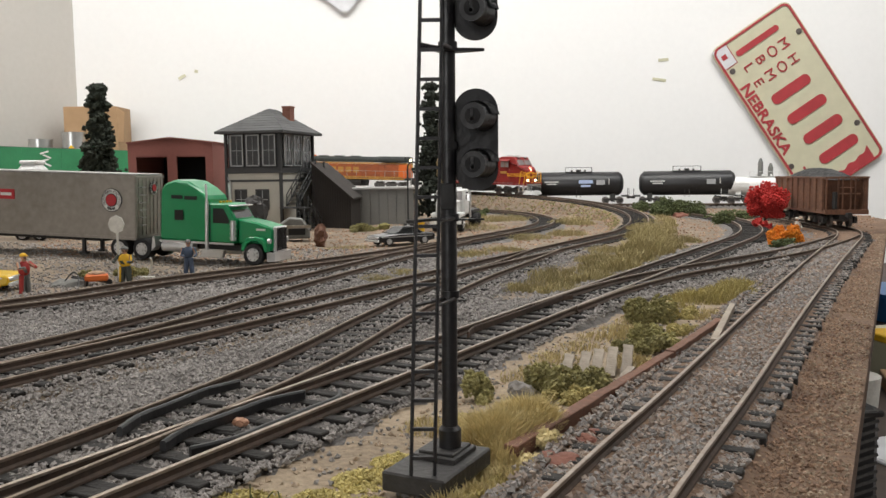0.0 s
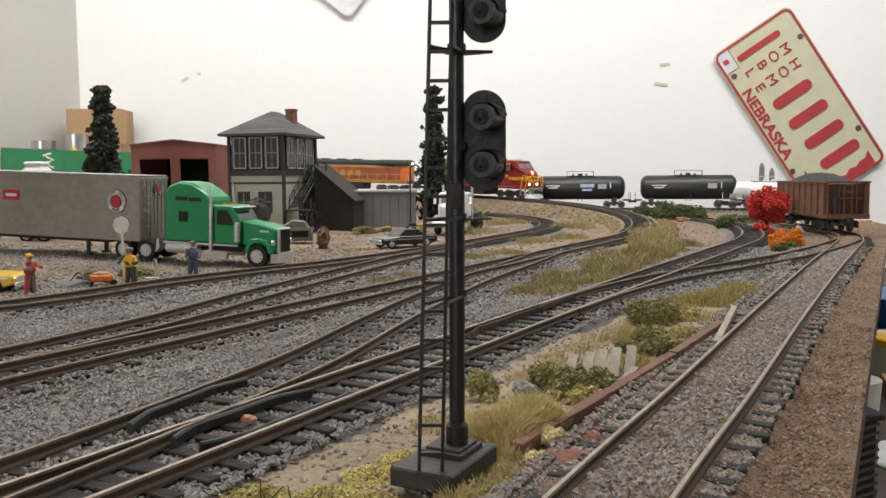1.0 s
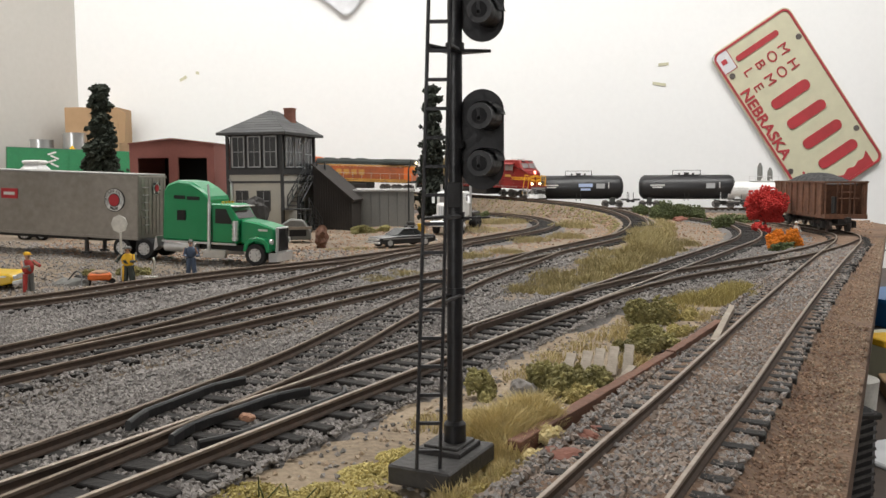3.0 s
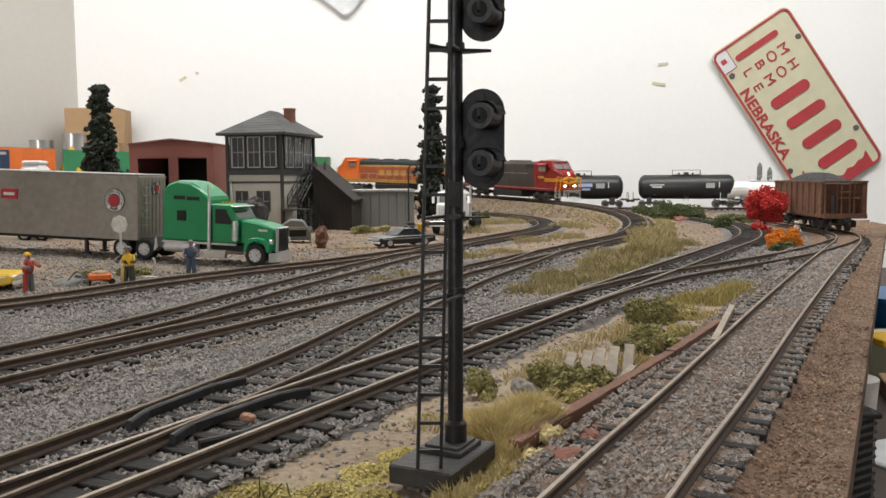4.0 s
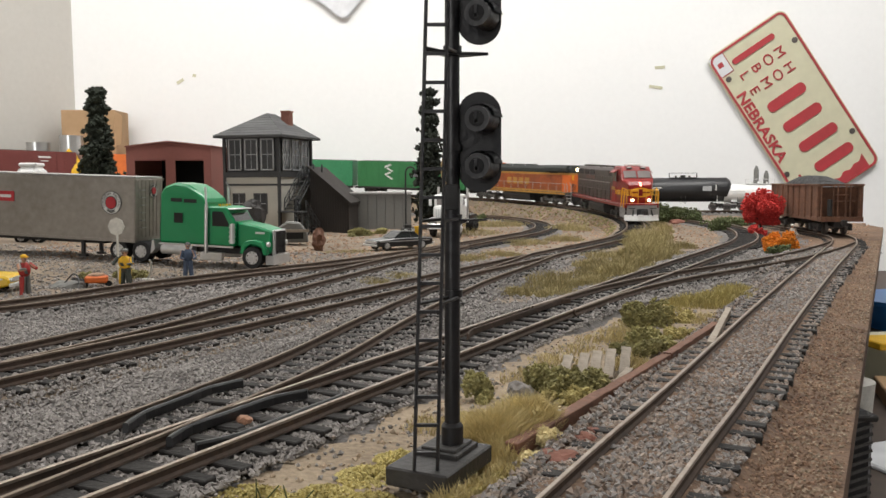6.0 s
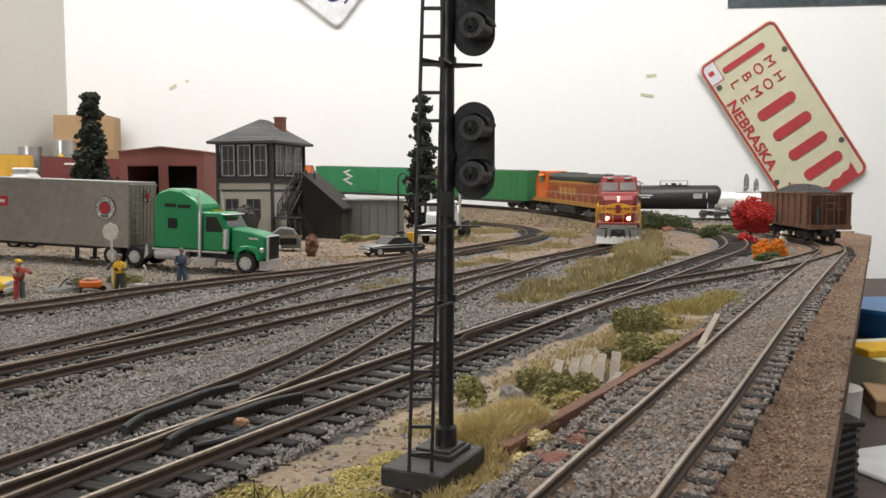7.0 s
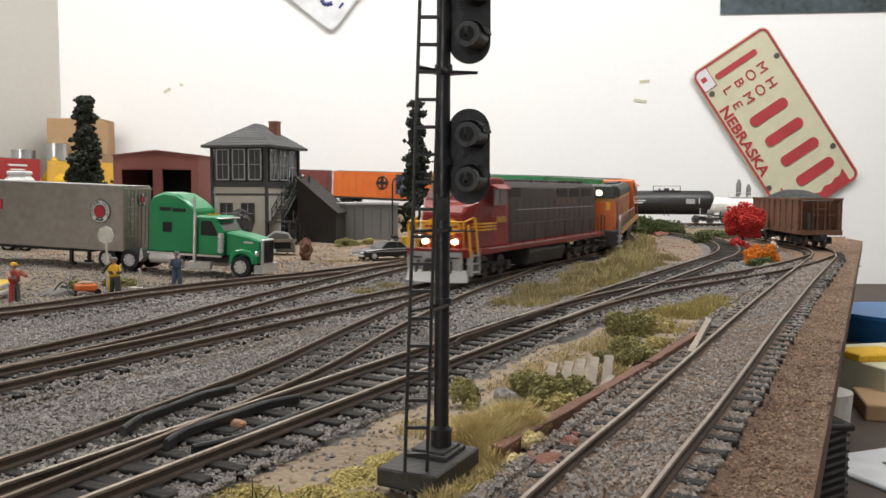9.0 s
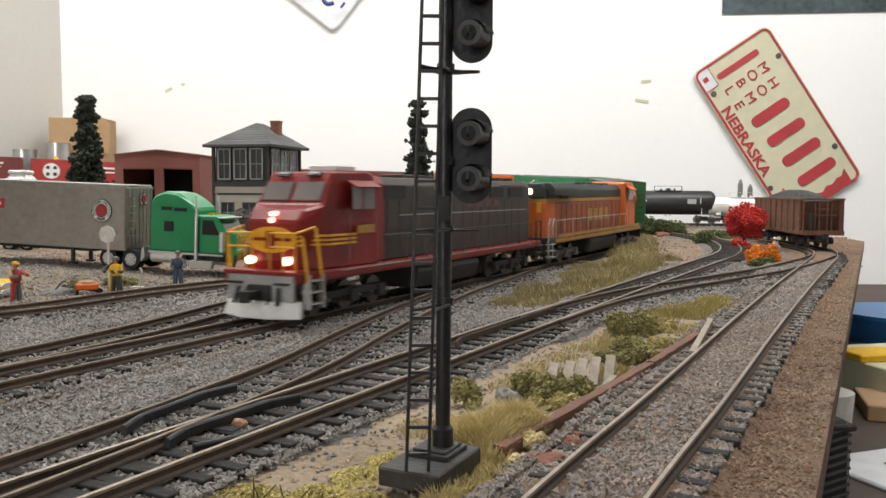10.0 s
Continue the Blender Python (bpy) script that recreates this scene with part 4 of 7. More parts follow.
def round_decal(parent, m, r):
    """A round emblem on a flat panel; local x right, z up, facing local -y."""
    e = new("emblem")
    e.parent = parent
    e.matrix_basis = m
    layers = ((r, M_DECAL_BLACK, 0.0), (r * 0.94, M_DECAL_WHITE, 0.0001), (r * 0.58, M_DECAL_BLACK, 0.0002))
    out = []
    for i, (rr, mm, dy) in enumerate(layers):
        bm = B()
        rod(bm, (0, 0.0002 - dy, 0), (0, -0.0001 - dy, 0), rr, 40)
        ob = part("emblem_disc", bm, mm, parent)
        ob.matrix_basis = m
        out.append(ob)
    bpy.data.objects.remove(e)
    bm = B()
    pts = [(r * 0.5 * math.cos(a), r * 0.5 * math.sin(a)) for a in [math.pi / 2 + math.pi * i / 16 for i in range(17)]]
    pts += [(r * 0.12, -r * 0.3), (-r * 0.05, 0.0), (r * 0.14, r * 0.3)]
    prism(bm, pts, "y", -0.0006, -0.0002)
    ob = part("emblem_half", bm, M_DECAL_RED, parent, "red half of the emblem")
    ob.matrix_basis = m
    bm = B()
    pts = [(r * 0.5 * math.cos(a), r * 0.5 * math.sin(a)) for a in [-math.pi / 2 + math.pi * i / 16 for i in range(17)]]
    pts += [(r * 0.14, r * 0.3), (-r * 0.05, 0.0), (r * 0.12, -r * 0.3)]
    prism(bm, pts, "y", -0.00055, -0.0002)
    ob = part("emblem_half", bm, M_DECAL_RED, parent)
    ob.matrix_basis = m
    for word, a0, a1 in (("NORTHERN PACIFIC", 205, -25), ("RAILWAY", 245, 295)):
        for i, ch in enumerate(word):
            if ch == " ":
                continue
            a = radians(a0 + (a1 - a0) * i / (len(word) - 1))
            ob = text(ch, r * 0.36, 0.0001, M_DECAL_BLACK, parent, "letter")
            k = a - math.pi / 2 if a1 < a0 else a + math.pi / 2
            ob.matrix_basis = m @ Matrix.Translation((r * 0.76 * math.cos(a), -0.0003, r * 0.76 * math.sin(a))) @ Matrix.Rotation(-k, 4, "Y") @ Matrix.Rotation(math.pi / 2, 4, "X")


def text(body, size, depth, material, parent, name, bold=0.0):
    cu = bpy.data.curves.new(name, "FONT")
    cu.body, cu.size, cu.extrude, cu.align_x, cu.align_y, cu.offset = body, size, depth, "CENTER", "CENTER", bold
    cu.resolution_u = 3
    tmp = bpy.data.objects.new("tmp", cu)
    scene.collection.objects.link(tmp)
    me = bpy.data.meshes.new_from_object(tmp.evaluated_get(bpy.context.evaluated_depsgraph_get()))
    bpy.data.objects.remove(tmp)
    me.name = name
    me.materials.clear()
    me.materials.append(material)
    ob = new(name, me)
    ob.parent = parent
    return ob


ROAD = Matrix.Translation((-0.098, 0.487, -0.0042)) @ Matrix.Rotation(radians(-14), 4, "Z") @ Matrix.Rotation(radians(2.2), 4, "Y")


def build_tractor():
    """Local x forward, the bumper at x = 0."""
    t = thing("semi_tractor", ROAD @ Matrix.Translation((-0.0022, 0, 0)) @ Matrix.Diagonal((0.957, 0.96, 0.957, 1)), "bright green long-nose tractor truck with tall sleeper and chrome trim", "truck")
    hw = 0.0128
    g = M_TRUCK_GREEN
    bm = B()
    prism(bm, [(-0.0762, 0.0125), (-0.0762, 0.043), (-0.0735, 0.0472), (-0.066, 0.0500), (-0.057, 0.0492), (-0.050, 0.0455), (-0.0435, 0.040), (-0.0435, 0.0125)], "y", -hw, hw)
    for v in bm.verts:
        if v.co.z > 0.042:
            v.co.y *= 0.90
    sl = part("sleeper", bm, g, t, "tall green sleeper with sloped roof", bevel=0.0014)
    for s in (-1, 1):
        part("sleeper_window", boxes((-0.0625, s * hw, 0.0285, 0.0058, 0.0005, 0.0062)), M_TRUCK_GLASS, sl)
        part("roof_window", boxes((-0.064, s * hw * 0.985, 0.0395, 0.0075, 0.0006, 0.0022), (-0.0545, s * hw * 0.985, 0.0392, 0.0085, 0.0006, 0.0022)), M_TRUCK_GLASS, sl)
    bm = B()
    prism(bm, [(-0.0434, 0.0125), (-0.0434, 0.0365), (-0.0305, 0.0365), (-0.0245, 0.0275), (-0.0245, 0.0125)], "y", -hw * 0.96, hw * 0.96)
    cabp = part("cab", bm, g, t, "green cab with raked windscreen", bevel=0.0009)
    bm = B()
    prism(bm, [(-0.0307, 0.0352), (-0.0250, 0.0277), (-0.0246, 0.0280), (-0.0302, 0.0358)], "y", -hw * 0.82, hw * 0.82)
    part("windscreen", bm, M_TRUCK_GLASS, cabp)
    for s in (-1, 1):
        bm = B()
        prism(bm, [(-0.0395, 0.0245), (-0.0395, 0.0335), (-0.0325, 0.0335), (-0.0285, 0.0265), (-0.0285, 0.0245)], "y", s * hw * 0.96 - 0.0003, s * hw * 0.96 + 0.0003)
        part("door_window", bm, M_TRUCK_GLASS, cabp)
        part("door_seam", boxes((-0.0412, s * hw * 0.962, 0.024, 0.0003, 0.0003, 0.021), (-0.0272, s * hw * 0.962, 0.0185, 0.0003, 0.0003, 0.0115)), M_DECAL_BLACK, cabp)
    bm = B()
    prism(bm, [(-0.0245, 0.0125), (-0.0245, 0.0275), (-0.012, 0.0258), (-0.0025, 0.0232), (-0.0015, 0.021), (-0.0015, 0.010), (-0.0035, 0.0085), (-0.006, 0.0125)], "y", -0.0095, 0.0095)
    hood = part("hood", bm, g, t, "long green hood", bevel=0.0010)
    for s in (-1, 1):
        bm = B()
        pts = [(-0.0205, 0.0085), (-0.0195, 0.0135), (-0.0165, 0.0165), (-0.0115, 0.0175), (-0.006, 0.0165), (-0.003, 0.0125), (-0.0028, 0.0085), (-0.005, 0.0085), (-0.0062, 0.0125), (-0.0095, 0.0145), (-0.0135, 0.0145), (-0.0168, 0.0125), (-0.0180, 0.0085)]
        prism(bm, pts, "y", s * 0.0090, s * 0.0135)
        part("fender", bm, g, hood, "curved green front fender", bevel=0.0005)
        part("nameplate", boxes((-0.009, s * 0.0097, 0.0215, 0.006, 0.0003, 0.0012)), M_CHROME, hood)
        bm = B()
        rod(bm, (-0.0030, s * 0.0118, 0.0150), (-0.0014, s * 0.0118, 0.0150), 0.0015, 12)
        part("headlamp", bm, M_CHROME, hood, smooth=True)
        # exhaust stack, air cleaner, mirror, steps, tank
        bm = B()
        rod(bm, (-0.0428, s * (hw + 0.0010), 0.008), (-0.0428, s * (hw + 0.0010), 0.0375), 0.0011, 10)
        rod(bm, (-0.0428, s * (hw + 0.0010), 0.0375), (-0.0436, s * (hw + 0.0010), 0.048), 0.0007, 8)
        part("exhaust_pipe", bm, M_CHROME, t, "chrome exhaust pipe", smooth=True)
        bm = B()
        rod(bm, (-0.0255, s * (hw + 0.0005), 0.0145), (-0.0255, s * (hw + 0.0005), 0.0265), 0.0016, 12)
        for k in range(4):
            rod(bm, (-0.0255, s * (hw + 0.0005), 0.0155 + k * 0.0028), (-0.0255, s * (hw + 0.0005), 0.0163 + k * 0.0028), 0.0021, 12)
        part("air_cleaner", bm, M_CHROME, t, "ringed chrome air cleaner", smooth=True)
        bm = B()
        rod(bm, (-0.074, s * 0.0112, 0.0088), (-0.0525, s * 0.0112, 0.0088), 0.0032, 18)
        part("fuel_tank", bm, M_CHROME, t, "chrome fuel tank", smooth=True)
        bm = B()
        prism(bm, [(-0.0475, 0.0035), (-0.0465, 0.0085), (-0.0315, 0.0085), (-0.0325, 0.0035)], "y", s * 0.0105, s * 0.0138)
        part("step_box", bm, M_CHROME, t, "bright step box", bevel=0.0003)
        part("side_trim", boxes((-0.0505, s * (hw + 0.0002), 0.0122, 0.051, 0.0006, 0.0012)), M_CHROME, t)
        wheel(t, -0.0120, s * 0.0115, 0.0066, 0.0044)
        for x in (-0.0880, -0.1040):
            wheel(t, x, s * 0.0105, 0.0064, 0.0068)
        bm = B()
        prism(bm, [(-0.0795, 0.0145), (-0.0785, 0.0085), (-0.0815, 0.0055), (-0.0805, 0.0145)], "y", s * 0.0065, s * 0.0135)
        part("mud_guard", bm, M_CHROME, t)
    part("visor", boxes((-0.0278, 0, 0.0352, 0.005, 0.0225, 0.0007)), M_CHROME, t, "chrome sun visor", bevel=0.0002)
    part("grille", boxes((-0.0010, 0, 0.0158, 0.0018, 0.0155, 0.0155)), M_CHROME, t, "tall chrome grille", bevel=0.0005)
    for k in range(9):
        part("grille_bar", boxes((0.0001, -0.006 + k * 0.0015, 0.0158, 0.0005, 0.0003, 0.0135)), M_UNDER, t)
    bm = B()
    prism(bm, [(-0.0135, -0.003), (-0.011, 0.001), (0.011, 0.001), (0.0135, -0.003), (0.0115, -0.003), (0.010, -0.0005), (-0.010, -0.0005), (-0.0115, -0.003)], "z", 0.0028, 0.0082)
    for v in bm.verts:
        v.co.x, v.co.y = v.co.y, v.co.x
    bmesh.ops.recalc_face_normals(bm, faces=bm.faces[:])
    part("bumper", bm, M_CHROME, t, "chrome bumper")
    part("chassis", boxes((-0.060, 0.0, 0.0095, 0.105, 0.011, 0.004)), M_UNDER, t)
    bm = B()
    for k in range(4):
        rod(bm, (-0.038, -0.006 + k * 0.004, 0.0365), (-0.038, -0.006 + k * 0.004, 0.0377), 0.0008, 8)
    part("roof_marker", bm, M_LOCO_YELLOW, t)


def build_trailer():
    t = thing("semi_trailer", ROAD, "long dull aluminium box trailer with round red emblem", "trailer")
    x1, x0, hw = -0.0895, -0.262, 0.0142
    part("box_body", boxes(((x0 + x1) / 2, 0, 0.0305, x1 - x0, 2 * hw, 0.0385)), M_ALU, t, bevel=0.0008)
    part("roof", boxes(((x0 + x1) / 2, 0, 0.0502, x1 - x0 - 0.0006, 2 * hw - 0.001, 0.0008)), M_PILOT, t, "pale trailer roof", bevel=0.0003)
    for s in (-1, 1):
        part("side_rail", boxes(((x0 + x1) / 2, s * (hw + 0.0002), 0.0120, x1 - x0, 0.0006, 0.0016)), M_ALU, t)
        part("top_rail", boxes(((x0 + x1) / 2, s * (hw + 0.0002), 0.0487, x1 - x0, 0.0006, 0.0016)), M_ALU, t)
        for x in (-0.222, -0.238):
            wheel(t, x, s * 0.0105, 0.0064, 0.0068, M_TYRE)
        part("landing_gear", boxes((-0.130, s * 0.0085, 0.007, 0.002, 0.0016, 0.0115), (-0.130, s * 0.0085, 0.0012, 0.005, 0.003, 0.0012), (-0.138, s * 0.0085, 0.0095, 0.016, 0.001, 0.001)), M_UNDER, t)
        for k in range(10):
            bm = B()
            ball(bm, (x1 - 0.004 - k * 0.018, s * (hw + 0.0004), 0.0487), 0.0004, 1)
            part("rivet", bm, M_PILOT, t)
    round_decal(t, Matrix.Translation((x1 - 0.0163, -hw - 0.0004, 0.0345)), 0.0070)
    part("red_sign", boxes((x1 - 0.0915, -hw - 0.0003, 0.0358, 0.012, 0.0004, 0.0062)), M_DECAL_RED, t, "red sign panel")
    part("red_sign_bar", boxes((x1 - 0.0915, -hw - 0.0006, 0.0358, 0.008, 0.0003, 0.0018)), M_DECAL_WHITE, t)
    # front wall of the box with ribs, ladder rungs and a small emblem
    front = Matrix.Translation((x1 + 0.0006, 0, 0)) @ Matrix.Rotation(math.pi / 2, 4, "Z")
    round_decal(t, front @ Matrix.Translation((0.003, 0, 0.0420)), 0.0042)
    for k in range(7):
        part("front_rib", boxes((x1 + 0.0001, -0.0115 + k * 0.0038, 0.031, 0.0004, 0.0006, 0.034)), M_ALU, t)
    for k in range(6):
        bm = boxes((x1 + 0.0016, -0.0085, 0.020 + k * 0.0045, 0.0006, 0.004, 0.0006), (x1 + 0.0010, -0.0104, 0.020 + k * 0.0045, 0.0016, 0.0005, 0.0006), (x1 + 0.0010, -0.0066, 0.020 + k * 0.0045, 0.0016, 0.0005, 0.0006))
        part("rung", bm, M_PILOT, t)
    part("underframe", boxes(((x0 + x1) / 2 - 0.012, 0, 0.0100, x1 - x0 - 0.034, 0.010, 0.0030)), M_UNDER, t)


build_tractor()
build_trailer()

# ---------------------------------------------------------------- tower and buildings
M_STUCCO = mat("cream_stucco", (0.50, 0.48, 0.42), 0.85, col2=(0.40, 0.385, 0.34), grain=900, stain=40, bump=0.2)
M_TRIM = mat("dark_grey_trim", (0.044, 0.045, 0.046), 0.7, grain=800, stain=70, bump=0.15)
M_FRAME = mat("grey_window_frame", (0.40, 0.41, 0.42), 0.7, grain=800, stain=70, bump=0.1)
M_SHINGLE = mat("dark_roof_shingle", (0.115, 0.115, 0.115), 0.85, col2=(0.07, 0.07, 0.072), grain=700, stain=60, bump=0.3, rand=0.3)
M_BRICK = mat("red_brown_brick", (0.22, 0.09, 0.062), 0.85, grain=800, stain=120, bump=0.3, rand=0.2)
M_SHED = mat("dark_brown_boards", (0.028, 0.022, 0.018), 0.85, col2=(0.016, 0.012, 0.010), grain=700, stain=60, bump=0.3)
M_GREY_WALL = mat("grey_concrete_panel", (0.19, 0.188, 0.175), 0.85, grain=600, stain=30, bump=0.2)
M_MAROON_WALL = mat("dusty_maroon_wall", (0.25, 0.088, 0.072), 0.8, col2=(0.205, 0.074, 0.06), grain=500, stain=30, bump=0.1)
M_INSIDE = mat("unlit_interior", (0.02, 0.02, 0.02), 0.9, bump=0)
M_PANE = mat("window_pane", (0.05, 0.052, 0.055), 0.10, grain=60, stain=12, bump=0)


def build_tower():
    """Local x along the front wall to the left corner, y along the right wall; the near corner is the origin."""
    m = Matrix.Translation((-0.1600, 0.78, -0.0045)) @ Matrix.Rotation(radians(-15), 4, "Z")
    t = thing("interlocking_tower", m, "two-storey signal tower with cream walls and dark hipped roof", "tower")
    a, b = 0.0565, 0.071          # front and side length
    def fb(x0, x1, y0, y1, z0, z1):
        return ((x0 + x1) / 2, (y0 + y1) / 2, (z0 + z1) / 2, x1 - x0, y1 - y0, z1 - z0)
    zs, ze = 0.0575, 0.0938
    part("lower_wall", boxes(fb(-a, 0, 0, b, 0, zs)), M_STUCCO, t, "cream stucco ground floor")
    part("upper_wall", boxes(fb(-a + 0.0015, -0.0015, 0.0015, b - 0.0015, zs, ze)), M_TRIM, t, "dark grey upper floor")
    part("band", boxes(fb(-a - 0.0012, 0.0012, -0.0012, b + 0.0012, zs - 0.0025, zs + 0.0025)), M_TRIM, t, "dark belt course")
    part("belt", boxes(fb(-a - 0.0004, 0.0004, -0.0004, b + 0.0004, zs - 0.0105, zs - 0.0085)), M_TRIM, t)
    for x, y in ((0, 0), (-a, 0), (0, b)):
        part("corner_board", boxes(fb(x - 0.0013, x + 0.0013, y - 0.0013, y + 0.0013, 0.0, ze)), M_TRIM, t)
    def win(face, u0, u1, z0, z1, rows, frame):
        """A window in the front (face 0) or the side wall (face 1), with frame, bars and pane."""
        def bx(p0, p1, q0, q1, d0, d1):
            return fb(p0, p1, -d1, -d0, q0, q1) if face == 0 else fb(d0, d1, p0, p1, q0, q1)
        w = part("window", boxes(bx(u0, u1, z0, z0 + 0.0012, 0, 0.0009), bx(u0, u1, z1 - 0.0012, z1, 0, 0.0009), bx(u0, u0 + 0.0013, z0, z1, 0, 0.0009), bx(u1 - 0.0013, u1, z0, z1, 0, 0.0009)), frame, t, "grey framed sash window")
        part("pane", boxes(bx(u0 + 0.001, u1 - 0.001, z0 + 0.001, z1 - 0.001, -0.0003, 0.0002)), M_PANE, w)
        zm = (z0 + z1) / 2
        um = (u0 + u1) / 2
        part("sash_bar", boxes(bx(u0, u1, zm - 0.0003, zm + 0.0003, 0.0002, 0.0007), bx(um - 0.00025, um + 0.00025, z0, z1, 0.0002, 0.0006)), M_FRAME, w)
    for k in range(3):
        u = -a + 0.0045 + k * 0.0168
        win(0, u, u + 0.0138, 0.0615, 0.0912, 2, M_FRAME)
    for k in range(3):
        u = 0.0065 + k * 0.0205
        win(1, u, u + 0.0175, 0.0615 if k < 2 else 0.0585, 0.0912, 2, M_FRAME)
    win(0, -a + 0.008, -a + 0.021, 0.0205, 0.0400, 2, M_TRIM)
    win(0, -a + 0.030, -a + 0.044, 0.0205, 0.0400, 2, M_TRIM)
    win(1, 0.030, 0.045, 0.0005, 0.0340, 2, M_TRIM)
    # hipped roof with courses of shingles
    o = 0.0075
    x0, x1, y0, y1 = -a - o, o, -o, b + o
    bm = B()
    ax, ay0, ay1 = -a * 0.45, b * 0.40, b * 0.62
    ring = [bm.verts.new(p) for p in ((x0, y0, ze), (x1, y0, ze), (x1, y1, ze), (x0, y1, ze))]
    top = [bm.verts.new(p) for p in ((ax, ay0, 0.1168), (ax, ay1, 0.1168))]
    low = [bm.verts.new((v.co.x, v.co.y, ze - 0.0016)) for v in ring]
    for f in ((ring[0], ring[1], top[0]), (ring[1], ring[2], top[1], top[0]), (ring[2], ring[3], top[1]), (ring[3], ring[0], top[0], top[1])):
        bm.faces.new(f)
    for i in range(4):
        bm.faces.new((low[i], low[(i + 1) % 4], ring[(i + 1) % 4], ring[i]))
    bm.faces.new(low)
    bmesh.ops.recalc_face_normals(bm, faces=bm.faces[:])
    roof = part("roof", bm, M_SHINGLE, t, "dark grey hipped roof")
    n = 9
    for side in (0, 1):
        for k in range(n):
            f0, f1 = k / n, (k + 0.96) / n
            def at(f, w):
                z = ze + (0.1168 - ze) * f + 0.0004
                if side == 0:
                    y = y0 + (ay0 - y0) * f
                    l, r = x0 + (ax - x0) * f, x1 + (ax - x1) * f
                    return Vector((l + (r - l) * w, y - 0.0002, z))
                x = x1 + (ax - x1) * f
                l, r = y0 + (ay0 - y0) * f, y1 + (ay1 - y1) * f
                return Vector((x + 0.0002, l + (r - l) * w, z))
            bm = B()
            q = [at(f0, 0) + Vector((0, 0, 0.0003)), at(f0, 1) + Vector((0, 0, 0.0003)), at(f1, 1), at(f1, 0)]
            vs = [bm.verts.new(p) for p in q] + [bm.verts.new(p - Vector((0, 0, 0.0007))) for p in q]
            for f in ((0, 1, 2, 3), (4, 7, 6, 5), (0, 4, 5, 1), (1, 5, 6, 2), (2, 6, 7, 3), (3, 7, 4, 0)):
                bm.faces.new([vs[i] for i in f])
            bmesh.ops.recalc_face_normals(bm, faces=bm.faces[:])
            part("shingle_course", bm, M_SHINGLE, roof)
    ch = part("chimney", boxes(fb(-0.0166, -0.0084, 0.040, 0.049, 0.095, 0.1200), fb(-0.0172, -0.0078, 0.0394, 0.0496, 0.1185, 0.1200)), M_BRICK, t, "small brick chimney")
    for k in range(6):
        for i in range(2):
            part("brick", boxes(fb(-0.0169 + i * 0.0044 + 0.0003, -0.0169 + (i + 1) * 0.0044 - 0.0003, 0.0397, 0.0402, 0.1025 + k * 0.0025, 0.1047 + k * 0.0025)), M_BRICK, ch)
    # outside stairs on the side wall
    st = part("landing", boxes(fb(0.0004, 0.013, b - 0.022, b, 0.0555, 0.0570)), M_TRIM, t, "dark wooden stair landing")
    def flight(pa, pb, steps):
        pa, pb = Vector(pa), Vector(pb)
        for k in range(steps):
            c = pa.lerp(pb, (k + 0.5) / steps)
            part("step", boxes((c.x, c.y, c.z, 0.0105, 0.0042, 0.0006)), M_TRIM, st)
        for dx in (-0.0055, 0.0055):
            bm = B()
            d = Vector((dx, 0, 0))
            rod(bm, pa + d, pb + d, 0.0007, 4)
            rod(bm, pa + d + Vector((0, 0, 0.0105)), pb + d + Vector((0, 0, 0.0105)), 0.0005, 5)
            rod(bm, pa + d + Vector((0, 0, 0.006)), pb + d + Vector((0, 0, 0.006)), 0.0004, 5)
            for k in range(5):
                q = pa.lerp(pb, k / 4) + d
                rod(bm, q, q + Vector((0, 0, 0.0108)), 0.0005, 4)
            part("stair_rail", bm, M_TRIM, st)
    flight((0.0068, b - 0.021, 0.056), (0.0068, 0.008, 0.024), 9)
    part("lower_landing", boxes(fb(0.0004, 0.026, -0.006, 0.008, 0.022, 0.0232)), M_TRIM, st)
    flight((0.0195, 0.004, 0.0225), (0.0195, 0.034, 0.001), 6)
    for x, y, z in ((0.0125, b - 0.001, 0.056), (0.0125, b - 0.021, 0.056), (0.025, -0.005, 0.022), (0.025, 0.007, 0.022)):
        part("post", boxes(fb(x - 0.0007, x + 0.0007, y - 0.0007, y + 0.0007, 0, z + (0.012 if z > 0.05 else 0))), M_TRIM, st)
    bm = B()
    rod(bm, (-a + 0.0045, -0.0012, 0.028), (-a + 0.0045, -0.0012, 0.046), 0.0007, 8)
    rod(bm, (-a + 0.0045, -0.0012, 0.046), (-a + 0.0015, -0.0012, 0.051), 0.0007, 8)
    part("drain_pipe", bm, M_FRAME, t)


